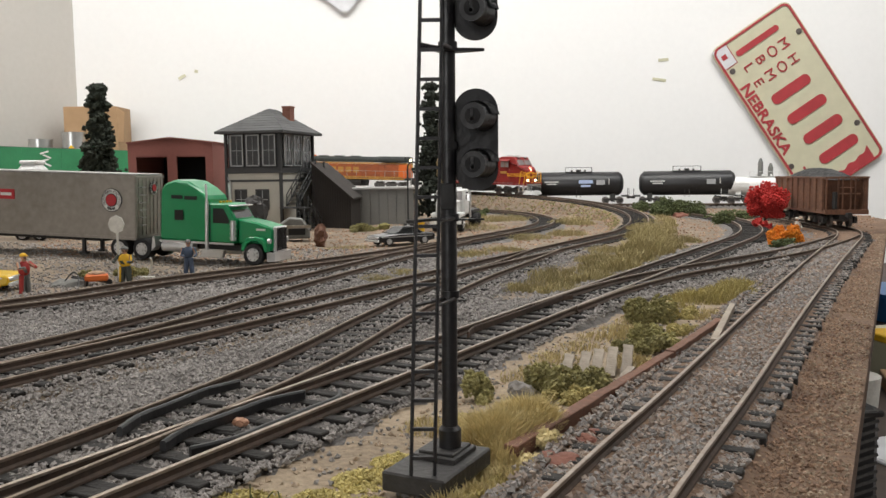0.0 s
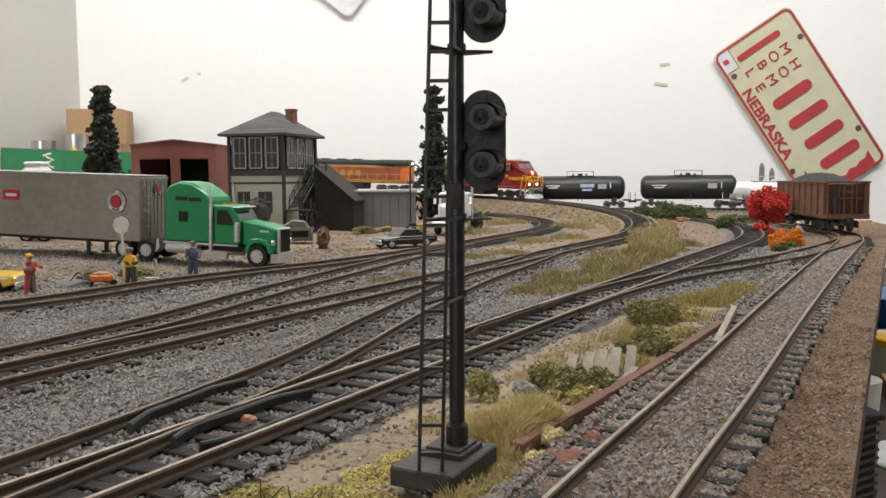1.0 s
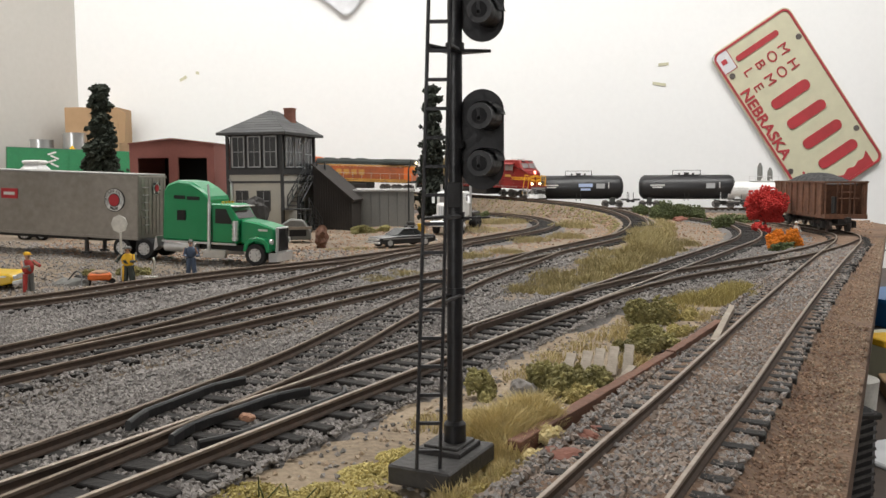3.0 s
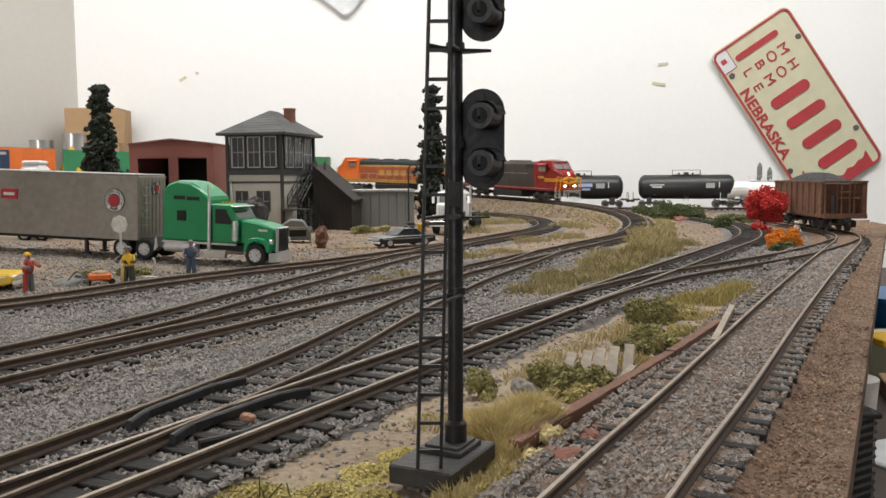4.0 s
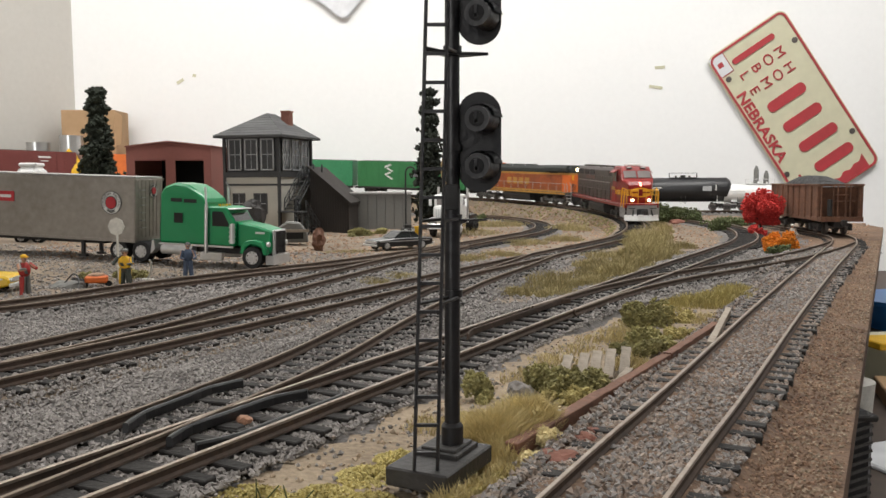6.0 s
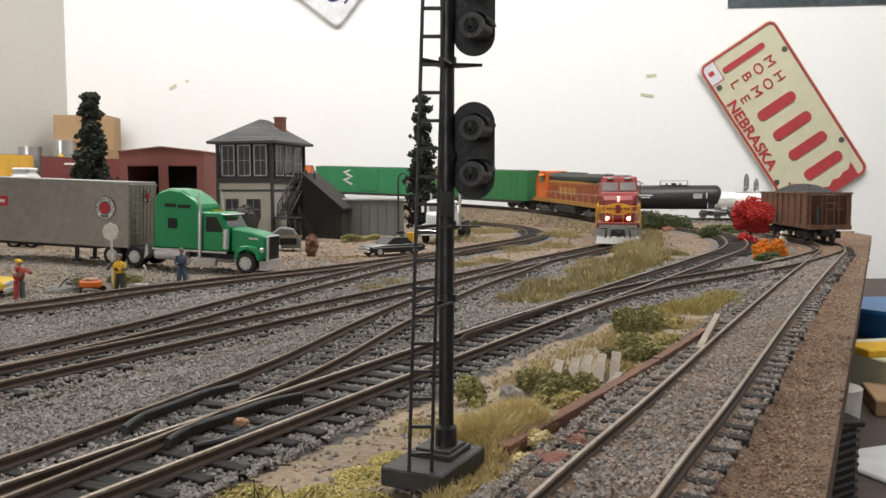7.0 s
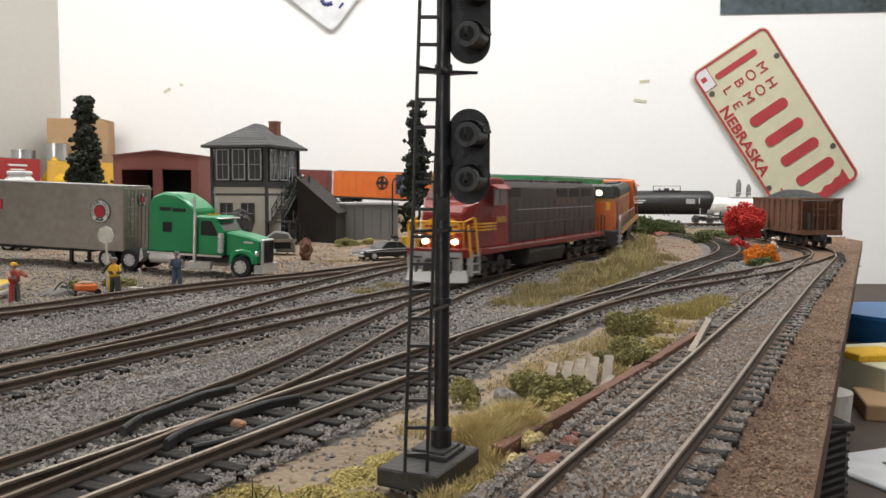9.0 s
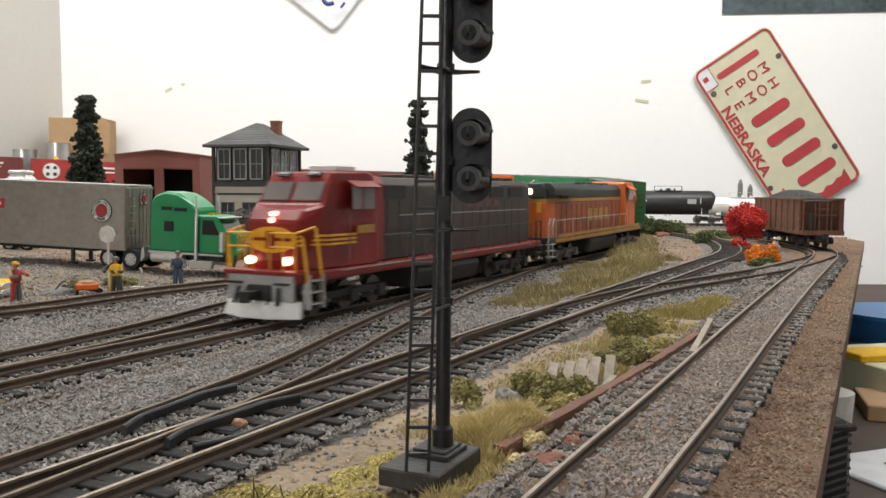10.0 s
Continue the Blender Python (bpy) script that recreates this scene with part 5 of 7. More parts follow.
def build_shed():
    t = thing("lean_to_shed", pose(-0.137, 0.815, -0.0045, 0, 0, -4), "dark brown board shed with sloping roof beside the tower", "shed")
    h0, h1, w, d = 0.0625, 0.030, 0.038, 0.075
    for k in range(16):
        x0, x1 = w * k / 16, w * (k + 0.94) / 16
        za, zb = h0 + (h1 - h0) * x0 / w, h0 + (h1 - h0) * x1 / w
        bm = B()
        prism(bm, [(x0, 0), (x1, 0), (x1, zb), (x0, za)], "y", 0, 0.0012)
        part("board", bm, M_SHED, t)
    bm = B()
    prism(bm, [(0.0003, 0), (w - 0.0003, 0), (w - 0.0003, h1 - 0.0005), (0.0003, h0 - 0.0005)], "y", 0.0013, d)
    part("body", bm, M_SHED, t)
    bm = B()
    prism(bm, [(-0.0015, h0 + 0.0013), (w + 0.002, h1 - 0.0017), (w + 0.002, h1 + 0.0002), (-0.0015, h0 + 0.0032)], "y", -0.0015, d + 0.001)
    part("roof", bm, M_SHED, t, "dark sloping shed roof")


def build_grey_building():
    t = thing("low_warehouse", pose(-0.104, 0.862, -0.0045, 0, 0, 8), "low grey panel building with a pale roof edge", "building")
    for k in range(7):
        part("wall_panel", boxes((0.0046 + k * 0.0091, 0.001, 0.0185, 0.0087, 0.002, 0.037)), M_GREY_WALL, t, bevel=0.0002)
    part("body", boxes((0.0318, 0.030, 0.018, 0.0634, 0.056, 0.036)), M_GREY_WALL, t)
    part("roof", boxes((0.0318, 0.029, 0.0383, 0.0655, 0.0605, 0.0022)), M_PILOT, t, "pale flat roof edge", bevel=0.0003)


def build_engine_house():
    t = thing("engine_house", pose(-0.334, 0.86, -0.0045, 0, 0, 0), "dusty maroon two-door engine house", "building")
    w, d, hz, apex = 0.0875, 0.10, 0.087, 0.0915
    def fb(x0, x1, y0, y1, z0, z1):
        return ((x0 + x1) / 2, (y0 + y1) / 2, (z0 + z1) / 2, x1 - x0, y1 - y0, z1 - z0)
    z1 = 0.0740
    for x0, x1, top in ((0, 0.0085, z1), (0.0405, 0.0500, z1), (0.0800, w, z1)):
        part("pier", boxes(fb(x0, x1, 0, 0.003, 0, top)), M_MAROON_WALL, t)
    bm = B()
    prism(bm, [(0, z1), (w, z1), (w, hz), (w / 2, apex), (0, hz)], "y", 0, 0.003)
    part("gable", bm, M_MAROON_WALL, t, "maroon gable wall")
    part("side_wall", boxes(fb(w - 0.003, w, 0.003, d, 0, hz)), M_MAROON_WALL, t)
    part("side_wall", boxes(fb(0, 0.003, 0.003, d, 0, hz)), M_MAROON_WALL, t)
    part("rear_wall", boxes(fb(0, w, d - 0.003, d, 0, hz)), M_INSIDE, t)
    bm = B()
    prism(bm, [(-0.001, hz), (w / 2, apex + 0.0006), (w + 0.001, hz), (w + 0.001, hz + 0.0014), (w / 2, apex + 0.002), (-0.001, hz + 0.0014)], "y", -0.001, d + 0.001)
    part("roof", bm, M_MAROON_WALL, t, "shallow maroon roof")
    part("door_lintel", boxes(fb(0.0085, 0.0405, 0.0008, 0.0022, 0.0728, z1), fb(0.0500, 0.0800, 0.0008, 0.0022, 0.0728, z1)), M_MAROON_WALL, t)


build_tower()
build_shed()
build_grey_building()
build_engine_house()

# ---------------------------------------------------------------- standing freight cars
M_TANK = mat("black_tank_paint", (0.022, 0.022, 0.024), 0.42, col2=(0.014, 0.014, 0.015), grain=300, stain=40, bump=0.05)
M_PALE_BLUE = mat("pale_blue_decal", (0.42, 0.52, 0.75), 0.5, bump=0)
M_HOPPER = mat("weathered_brown_boards", (0.19, 0.088, 0.05), 0.85, col2=(0.085, 0.045, 0.03), grain=500, stain=110, bump=0.35, rand=0.35)
M_COAL = mat("coal", (0.022, 0.022, 0.023), 0.7, grain=700, stain=100, bump=0.5, rand=0.4)


def tank_car(m, L, colour, label, trim, r=0.0172, zc=0.0295):
    t = thing("tank_car", m, label, "tank car", "standing tank cars")
    bm = B()
    prof = [(-L / 2, 0.0), (-L / 2 + 0.0008, 0.0075), (-L / 2 + 0.0032, 0.0135), (-L / 2 + 0.008, r), (L / 2 - 0.008, r), (L / 2 - 0.0032, 0.0135), (L / 2 - 0.0008, 0.0075), (L / 2, 0.0)]
    seg = 32
    rings = []
    for x, rr in prof:
        rings.append([bm.verts.new((x, rr * math.cos(2 * math.pi * k / seg), zc + rr * math.sin(2 * math.pi * k / seg))) for k in range(seg)] if rr else None)
    for a, b in zip(rings, rings[1:]):
        for k in range(seg):
            if a and b:
                bm.faces.new((a[k], a[(k + 1) % seg], b[(k + 1) % seg], b[k]))
    bm.faces.new(rings[1])
    bm.faces.new(rings[-2])
    bmesh.ops.recalc_face_normals(bm, faces=bm.faces[:])
    tank = part("tank", bm, colour, t, "round tank barrel with domed ends", smooth=True)
    for x in (-L * 0.3, -L * 0.1, L * 0.1, L * 0.3):
        bm = B()
        rod(bm, (x - 0.0003, 0, zc), (x + 0.0003, 0, zc), r + 0.00015, 32)
        part("weld_band", bm, colour, tank)
    bm = B()
    rod(bm, (0, 0, zc + r - 0.001), (0, 0, zc + r + 0.0035), 0.0035, 16)
    part("dome", bm, trim, t, "dark filling dome", smooth=True)
    for dx in (-0.010, 0.009):
        bm = B()
        rod(bm, (dx, 0, zc + r - 0.001), (dx, 0, zc + r + 0.0030), 0.0014, 10)
        part("valve", bm, trim, t, smooth=True)
    part("walk_platform", boxes((0, 0, zc + r + 0.0002, 0.038, 0.014, 0.0006)), trim, t)
    bm = B()
    for x in (-0.019, 0.019):
        for y in (-0.0065, 0.0065):
            rod(bm, (x, y, zc + r), (x, y, zc + r + 0.0065), 0.0003, 5)
        rod(bm, (x, -0.0065, zc + r + 0.0065), (x, 0.0065, zc + r + 0.0065), 0.0003, 5)
    for y in (-0.0065, 0.0065):
        rod(bm, (-0.019, y, zc + r + 0.0065), (0.019, y, zc + r + 0.0065), 0.0003, 5)
    part("railing", bm, trim, t)
    bm = B()
    for y in (-0.0175, 0.0175):
        rod(bm, (-0.003, y, 0.010), (-0.003, y * 0.45, zc + r), 0.0003, 5)
        rod(bm, (0.003, y, 0.010), (0.003, y * 0.45, zc + r), 0.0003, 5)
    part("ladder", bm, trim, t)
    part("placard", boxes((L * 0.24, -r * 0.985, zc + 0.002, 0.012, 0.0012, 0.007)), M_FRAME, tank, "small grey notice panel")
    part("placard", boxes((L * 0.33, -r * 0.985, zc + 0.003, 0.0012, 0.001, 0.008)), M_DECAL_WHITE, tank)
    part("mark", boxes((-L * 0.30, -r * 0.985, zc + 0.003, 0.02, 0.001, 0.0016), (-L * 0.30, -r * 0.985, zc, 0.014, 0.001, 0.0016)), M_DECAL_WHITE, tank, "faint white lettering bars")
    if "white lettering" in label:
        part("emblem", boxes((0.010, -r * 0.985, zc + 0.003, 0.020, 0.001, 0.005), (0.010, -r * 0.985, zc - 0.003, 0.014, 0.001, 0.003)), M_PALE_BLUE, tank, "pale blue emblem bars")
    for s in (-1, 1):
        part("end_sill", boxes((s * (L / 2 + 0.002), 0, 0.0115, 0.010, 0.030, 0.0022)), trim, t)
        part("bolster", boxes((s * (L / 2 - 0.016), 0, 0.0118, 0.007, 0.022, 0.007)), trim, t)
        bm = B()
        for y in (-0.0145, 0.0145):
            rod(bm, (s * (L / 2 + 0.0065), y, 0.0115), (s * (L / 2 + 0.0065), y, 0.0215), 0.0004, 5)
        rod(bm, (s * (L / 2 + 0.0065), -0.0145, 0.0215), (s * (L / 2 + 0.0065), 0.0145, 0.0215), 0.0004, 5)
        part("end_rail", bm, trim, t)
        truck(t, s * (L / 2 - 0.016), 2, 0.0052, M_UNDER)
        coupler(t, s * (L / 2 + 0.005), s)
    return t


def on_line(key, x):
    line = LINES[key]
    i = min(range(1, len(line) - 1), key=lambda k: abs(line[k].x - x))
    d = line[i + 1] - line[i - 1]
    return Matrix.Translation(line[i]) @ Matrix.Rotation(math.atan2(d.y, d.x), 4, "Z")


tank_car(on_line("T", 0.185), 0.130, M_TANK, "black tank car with white lettering bars", M_CAR_DARK)
tank_car(on_line("T", 0.334), 0.134, M_TANK, "black tank car with grey notice panel", M_CAR_DARK)
tank_car(on_line("T", 0.432), 0.100, M_WHITE, "small white tank car half hidden behind the red tree", M_WHITE, 0.0130, 0.0245)


def build_hopper():
    line = LINES["R"]
    a = min(line, key=lambda p: abs(p.y - 0.690))
    b = min(line, key=lambda p: abs(p.y - 0.812))
    d = b - a
    L = 0.142
    m = Matrix.Translation((a + b) / 2) @ Matrix.Rotation(math.atan2(d.y, d.x), 4, "Z")
    t = thing("hopper_car", m @ Matrix.Diagonal((1.0, 0.92, 1.13, 1)), "weathered brown wooden hopper car heaped with coal", "hopper car")
    hw, z0, z1 = 0.0172, 0.0125, 0.0358
    e = L / 2 - 0.006
    for s in (-1, 1):
        n = 26
        for k in range(n):
            x0 = -e + 2 * e * k / n
            part("side_board", boxes((x0 + e / n, s * hw, (z0 + z1) / 2, 2 * e / n * 0.93, 0.0012, z1 - z0)), M_HOPPER, t)
        for k in range(9):
            x = -e + 2 * e * k / 8
            part("rib", boxes((x, s * (hw + 0.0011), (z0 + z1) / 2, 0.0016, 0.0016, z1 - z0 + 0.001)), M_HOPPER, t)
        part("top_rail", boxes((0, s * hw, z1 + 0.0005, 2 * e + 0.012, 0.003, 0.0014)), M_HOPPER, t)
        part("side_sill", boxes((0, s * hw, z0 - 0.0008, 2 * e + 0.010, 0.0024, 0.0026)), M_HOPPER, t)
    for s in (-1, 1):
        x = s * (e + 0.0055)
        part("end_rail", boxes((x, 0, z1 + 0.0005, 0.0014, 2 * hw + 0.003, 0.0014)), M_HOPPER, t)
        part("end_sill", boxes((x, 0, z0 - 0.0008, 0.003, 2 * hw + 0.002, 0.0034)), M_HOPPER, t)
        for y in (-hw, -hw * 0.42, -hw * 0.2, hw * 0.2, hw * 0.42, hw):
            part("end_post", boxes((x, y, (z0 + z1) / 2, 0.0011, 0.0012, z1 - z0)), M_HOPPER, t)
        bm = B()
        prism(bm, [(s * (e - 0.002), z1 - 0.001), (s * (e - 0.001), z1 - 0.001), (s * (e - 0.016), z0 - 0.003), (s * (e - 0.018), z0 - 0.003)], "y", -hw, hw)
        part("slope_sheet", bm, M_HOPPER, t, "sloping brown end sheet")
        bm = B()
        rod(bm, (x, -0.012, 0.0245), (x, 0.012, 0.0245), 0.0005, 5)
        rod(bm, (x, -0.006, 0.029), (x, 0.006, 0.029), 0.0005, 5)
        part("grab_iron", bm, M_HOPPER, t)
        bm = B()
        rod(bm, (x, 0.010, 0.014), (x, 0.010, 0.026), 0.0022, 10)
        part("brake_cylinder", bm, M_UNDER, t, smooth=True)
        truck(t, s * (L / 2 - 0.026), 2, 0.0052, M_UNDER)
        coupler(t, s * (L / 2), s)
    part("floor", boxes((0, 0, z0 - 0.0005, 2 * e, 2 * hw - 0.002, 0.0012), (0, 0, 0.0085, L - 0.01, 0.008, 0.005)), M_UNDER, t)
    bm = B()
    n = 40
    grid = [[None] * 13 for _ in range(n + 1)]
    for i in range(n + 1):
        for j in range(13):
            u, v = i / n * 2 - 1, j / 12 * 2 - 1
            h = 0.0095 * (1 - u * u) ** 0.6 * (1 - v * v * 0.9) + 0.0012 * noise.noise((u * 14, v * 5, 2))
            grid[i][j] = bm.verts.new((u * (e - 0.001), v * (hw - 0.0012), z1 - 0.0018 + h))
    for i in range(n):
        for j in range(12):
            bm.faces.new((grid[i][j], grid[i + 1][j], grid[i + 1][j + 1], grid[i][j + 1]))
    part("coal_load", bm, M_COAL, t, "heaped black coal load")


build_hopper()


# ---------------------------------------------------------------- road vehicles in the lot
M_BLACK_CAR = mat("black_car_paint", (0.018, 0.017, 0.018), 0.3, grain=200, stain=40, bump=0.02, coat=0.3)
M_YELLOW_PAINT = mat("yellow_car_paint", (0.78, 0.50, 0.02), 0.35, grain=200, stain=40, bump=0.02, coat=0.3)


def sedan(m, colour, label, scale=1.0):
    """Local x forward; four doors, about 60 mm long."""
    t = thing("sedan", m, label, "car")
    hw, L = 0.0112, 0.057
    bm = B()
    prism(bm, [(-L / 2, 0.0045), (-L / 2 - 0.0005, 0.0085), (-L / 2 + 0.001, 0.0100), (-0.016, 0.0103), (0.010, 0.0103), (L / 2 - 0.002, 0.0092), (L / 2, 0.0080), (L / 2, 0.0045), (0.023, 0.0032), (-0.023, 0.0032)], "y", -hw, hw)
    body = part("body", bm, colour, t, bevel=0.0008)
    bm = B()
    prism(bm, [(-0.017, 0.0102), (-0.0115, 0.0152), (0.0035, 0.0155), (0.0115, 0.0102)], "y", -hw * 0.9, hw * 0.9)
    for v in bm.verts:
        if v.co.z > 0.013:
            v.co.y *= 0.82
    part("cabin_glass", bm, M_TRUCK_GLASS, t, "dark car windows", bevel=0.0004)
    bm = B()
    prism(bm, [(-0.0122, 0.0150), (-0.0105, 0.0160), (0.0025, 0.0162), (0.0042, 0.0152)], "y", -hw * 0.77, hw * 0.77)
    part("roof", bm, colour, t, bevel=0.0004)
    for s in (-1, 1):
        bm = B()
        rod(bm, (0.0113, s * hw * 0.9, 0.0103), (0.0036, s * hw * 0.74, 0.0153), 0.0004, 5)
        rod(bm, (-0.0065, s * hw * 0.9, 0.0103), (-0.006, s * hw * 0.74, 0.0157), 0.0005, 5)
        part("pillar", bm, colour, t)
        part("side_trim", boxes((0, s * (hw + 0.0001), 0.0078, L - 0.006, 0.0005, 0.0006)), M_CHROME, t)
        for x in (-0.0175, 0.0185):
            wheel(t, x, s * 0.0100, 0.0042, 0.0028)
        for k in (0.0078, 0.0055):
            bm = B()
            rod(bm, (L / 2 - 0.0005, s * (k + 0.0012), 0.0072), (L / 2 + 0.0006, s * (k + 0.0012), 0.0072), 0.0010, 10)
            part("headlamp", bm, M_CHROME, t, smooth=True)
    part("grille", boxes((L / 2 + 0.0001, 0, 0.0072, 0.0008, 0.0105, 0.0022)), M_CHROME, t, "bright grille")
    part("front_bumper", boxes((L / 2 + 0.0008, 0, 0.0046, 0.0016, 2 * hw + 0.001, 0.0018)), M_CHROME, t, "chrome front bumper", bevel=0.0003)
    part("rear_bumper", boxes((-L / 2 - 0.0008, 0, 0.0050, 0.0016, 2 * hw + 0.001, 0.0018)), M_CHROME, t, bevel=0.0003)
    part("plate_bar", boxes((L / 2 + 0.0018, 0, 0.0047, 0.0003, 0.0036, 0.0013)), M_DECAL_WHITE, t)
    t.scale = (scale, scale, scale)
    return t


sedan(pose(-0.0385, 0.622, -0.0043, 0, 0, 214), M_BLACK_CAR, "black old sedan with white and chrome front", 0.84)
sedan(pose(-0.2275, 0.382, -0.0043, 0, 0, 8), M_YELLOW_PAINT, "yellow car with chrome wheels beside a worker figure", 0.9)


def build_flatbed():
    t = thing("flatbed_truck", pose(-0.001, 0.775, -0.0043, 0, 0, 258) @ Matrix.Scale(1.12, 4), "white and chrome truck with bare flatbed chassis", "truck")
    part("hood", boxes((0.014, 0, 0.0185, 0.018, 0.017, 0.013)), M_WHITE, t, bevel=0.0012)
    part("cab", boxes((-0.004, 0, 0.0235, 0.018, 0.024, 0.021)), M_WHITE, t, bevel=0.0012)
    part("windscreen", boxes((0.0052, 0, 0.0288, 0.0006, 0.019, 0.007)), M_GLASS, t)
    for s in (-1, 1):
        part("door_window", boxes((-0.004, s * 0.0121, 0.0285, 0.010, 0.0004, 0.006)), M_GLASS, t)
        part("fender", boxes((0.014, s * 0.0100, 0.0135, 0.016, 0.0055, 0.004)), M_WHITE, t, bevel=0.0012)
        wheel(t, 0.014, s * 0.0105, 0.0062, 0.004)
        for x in (-0.042, -0.056):
            wheel(t, x, s * 0.0100, 0.0062, 0.0065, M_TYRE)
        bm = B()
        rod(bm, (-0.0145, s * 0.0125, 0.010), (-0.0145, s * 0.0125, 0.040), 0.0010, 8)
        part("exhaust_pipe", bm, M_CHROME, t, smooth=True)
        part("mirror", boxes((0.0055, s * 0.0150, 0.0275, 0.0006, 0.0022, 0.006), (0.0055, s * 0.0135, 0.0302, 0.0005, 0.003, 0.0004)), M_CHROME, t)
        bm = B()
        rod(bm, (0.0228, s * 0.0092, 0.0145), (0.0240, s * 0.0092, 0.0145), 0.0016, 10)
        part("headlamp", bm, M_CHROME, t, smooth=True)
    part("grille", boxes((0.0233, 0, 0.0175, 0.0008, 0.0135, 0.011)), M_CHROME, t, "chrome grille", bevel=0.0002)
    for k in range(8):
        part("grille_bar", boxes((0.0239, -0.0056 + k * 0.0016, 0.0175, 0.0005, 0.0005, 0.010)), M_FRAME, t)
    part("bumper", boxes((0.0243, 0, 0.0085, 0.0018, 0.026, 0.0045)), M_CHROME, t, "chrome bumper", bevel=0.0004)
    part("chassis", boxes((-0.026, 0, 0.0100, 0.082, 0.010, 0.0035)), M_UNDER, t)
    part("deck", boxes((-0.050, 0, 0.0142, 0.034, 0.022, 0.0022)), M_UNDER, t)
    part("roof_lights", boxes((-0.002, 0, 0.0348, 0.003, 0.016, 0.0014)), M_CHROME, t)


build_flatbed()


# ---------------------------------------------------------------- figures and small things in the lot
def coat(name, c):
    return mat(name, c, 0.7, grain=600, stain=150, bump=0.1)


M_SKIN = coat("painted_flesh", (0.50, 0.27, 0.17))
M_F_YELLOW = coat("painted_yellow", (0.80, 0.47, 0.02))
M_F_RED = coat("painted_red", (0.42, 0.035, 0.03))
M_F_BLUE = coat("painted_denim", (0.07, 0.10, 0.16))
M_F_GREEN = coat("painted_dark_green", (0.045, 0.055, 0.045))
M_F_GREY = coat("painted_grey", (0.16, 0.16, 0.15))
M_F_WHITE = coat("painted_white", (0.68, 0.66, 0.60))


def figure(m, h, legs, shirt, hat, label, arm=0.0):
    """A plain moulded toy figure, one mesh; h is its height."""
    bm = B()
    k = h / 18.0
    done = [0]
    def add(verts, i):
        bm.faces.ensure_lookup_table()
        for f in bm.faces[done[0]:]:
            f.material_index = i
        done[0] = len(bm.faces)
    for s in (-1, 1):
        add(rod(bm, (s * 1.6 * k, 0, 0), (s * 1.0 * k, 0, 8.4 * k), 1.15 * k, 8, 1.35 * k), 0)
        add(box(bm, s * 1.6 * k, -0.6 * k, 0.4 * k, 1.7 * k, 2.8 * k, 0.8 * k), 0)
        add(rod(bm, (s * 2.5 * k, 0, 13.6 * k), (s * 3.7 * k, -1.2 * k - arm * k, 10.0 * k + arm * k), 0.85 * k, 7, 0.75 * k), 1)
        add(rod(bm, (s * 3.7 * k, -1.2 * k - arm * k, 10.0 * k + arm * k), (s * 2.4 * k, -3.4 * k - arm * k, 9.4 * k + arm * 1.6 * k), 0.7 * k, 7, 0.55 * k), 2)
    add(ball(bm, (0, 0, 11.2 * k), 2.6 * k, 2, (1.05, 0.72, 1.35)), 1)
    add(rod(bm, (0, 0, 14.0 * k), (0, 0, 15.2 * k), 0.8 * k, 8), 2)
    add(ball(bm, (0, -0.1 * k, 16.2 * k), 1.35 * k, 2, (0.9, 1, 1.15)), 2)
    add(ball(bm, (0, 0, 16.95 * k), 1.45 * k, 2, (1, 1.05, 0.7)), 3)
    add(rod(bm, (0, -0.5 * k, 16.6 * k), (0, -0.5 * k, 16.85 * k), 1.75 * k, 10), 3)
    ob = part("toy_figure", bm, legs, None, smooth=True)
    for mm in (shirt, M_SKIN, hat):
        ob.data.materials.append(mm)
    ob.matrix_world = m
    return tagged(ob, label, "figurine", "toy figures on the layout")


figure(pose(-0.161, 0.410, -0.0046, 0, 0, -8) @ Matrix.Diagonal((1.3, 1.1, 1, 1)), 0.0185, M_F_GREEN, M_F_YELLOW, M_F_GREY, "tiny painted worker figure in a yellow shirt", 0.8)
figure(pose(-0.1415, 0.447, -0.0046, 0, 0, 25), 0.0188, M_F_BLUE, M_F_BLUE, M_F_GREY, "tiny painted worker figure in blue overalls")
figure(pose(-0.1925, 0.374, -0.0046, 0, 0, 60), 0.0190, M_F_GREY, M_F_RED, M_F_YELLOW, "tiny painted worker figure in red jacket and yellow hat", 1.6)
figure(pose(0.2585, 0.632, -0.004, 0, 0, 30), 0.0165, M_F_WHITE, M_F_WHITE, M_F_WHITE, "tiny pale figure beside an orange bush")


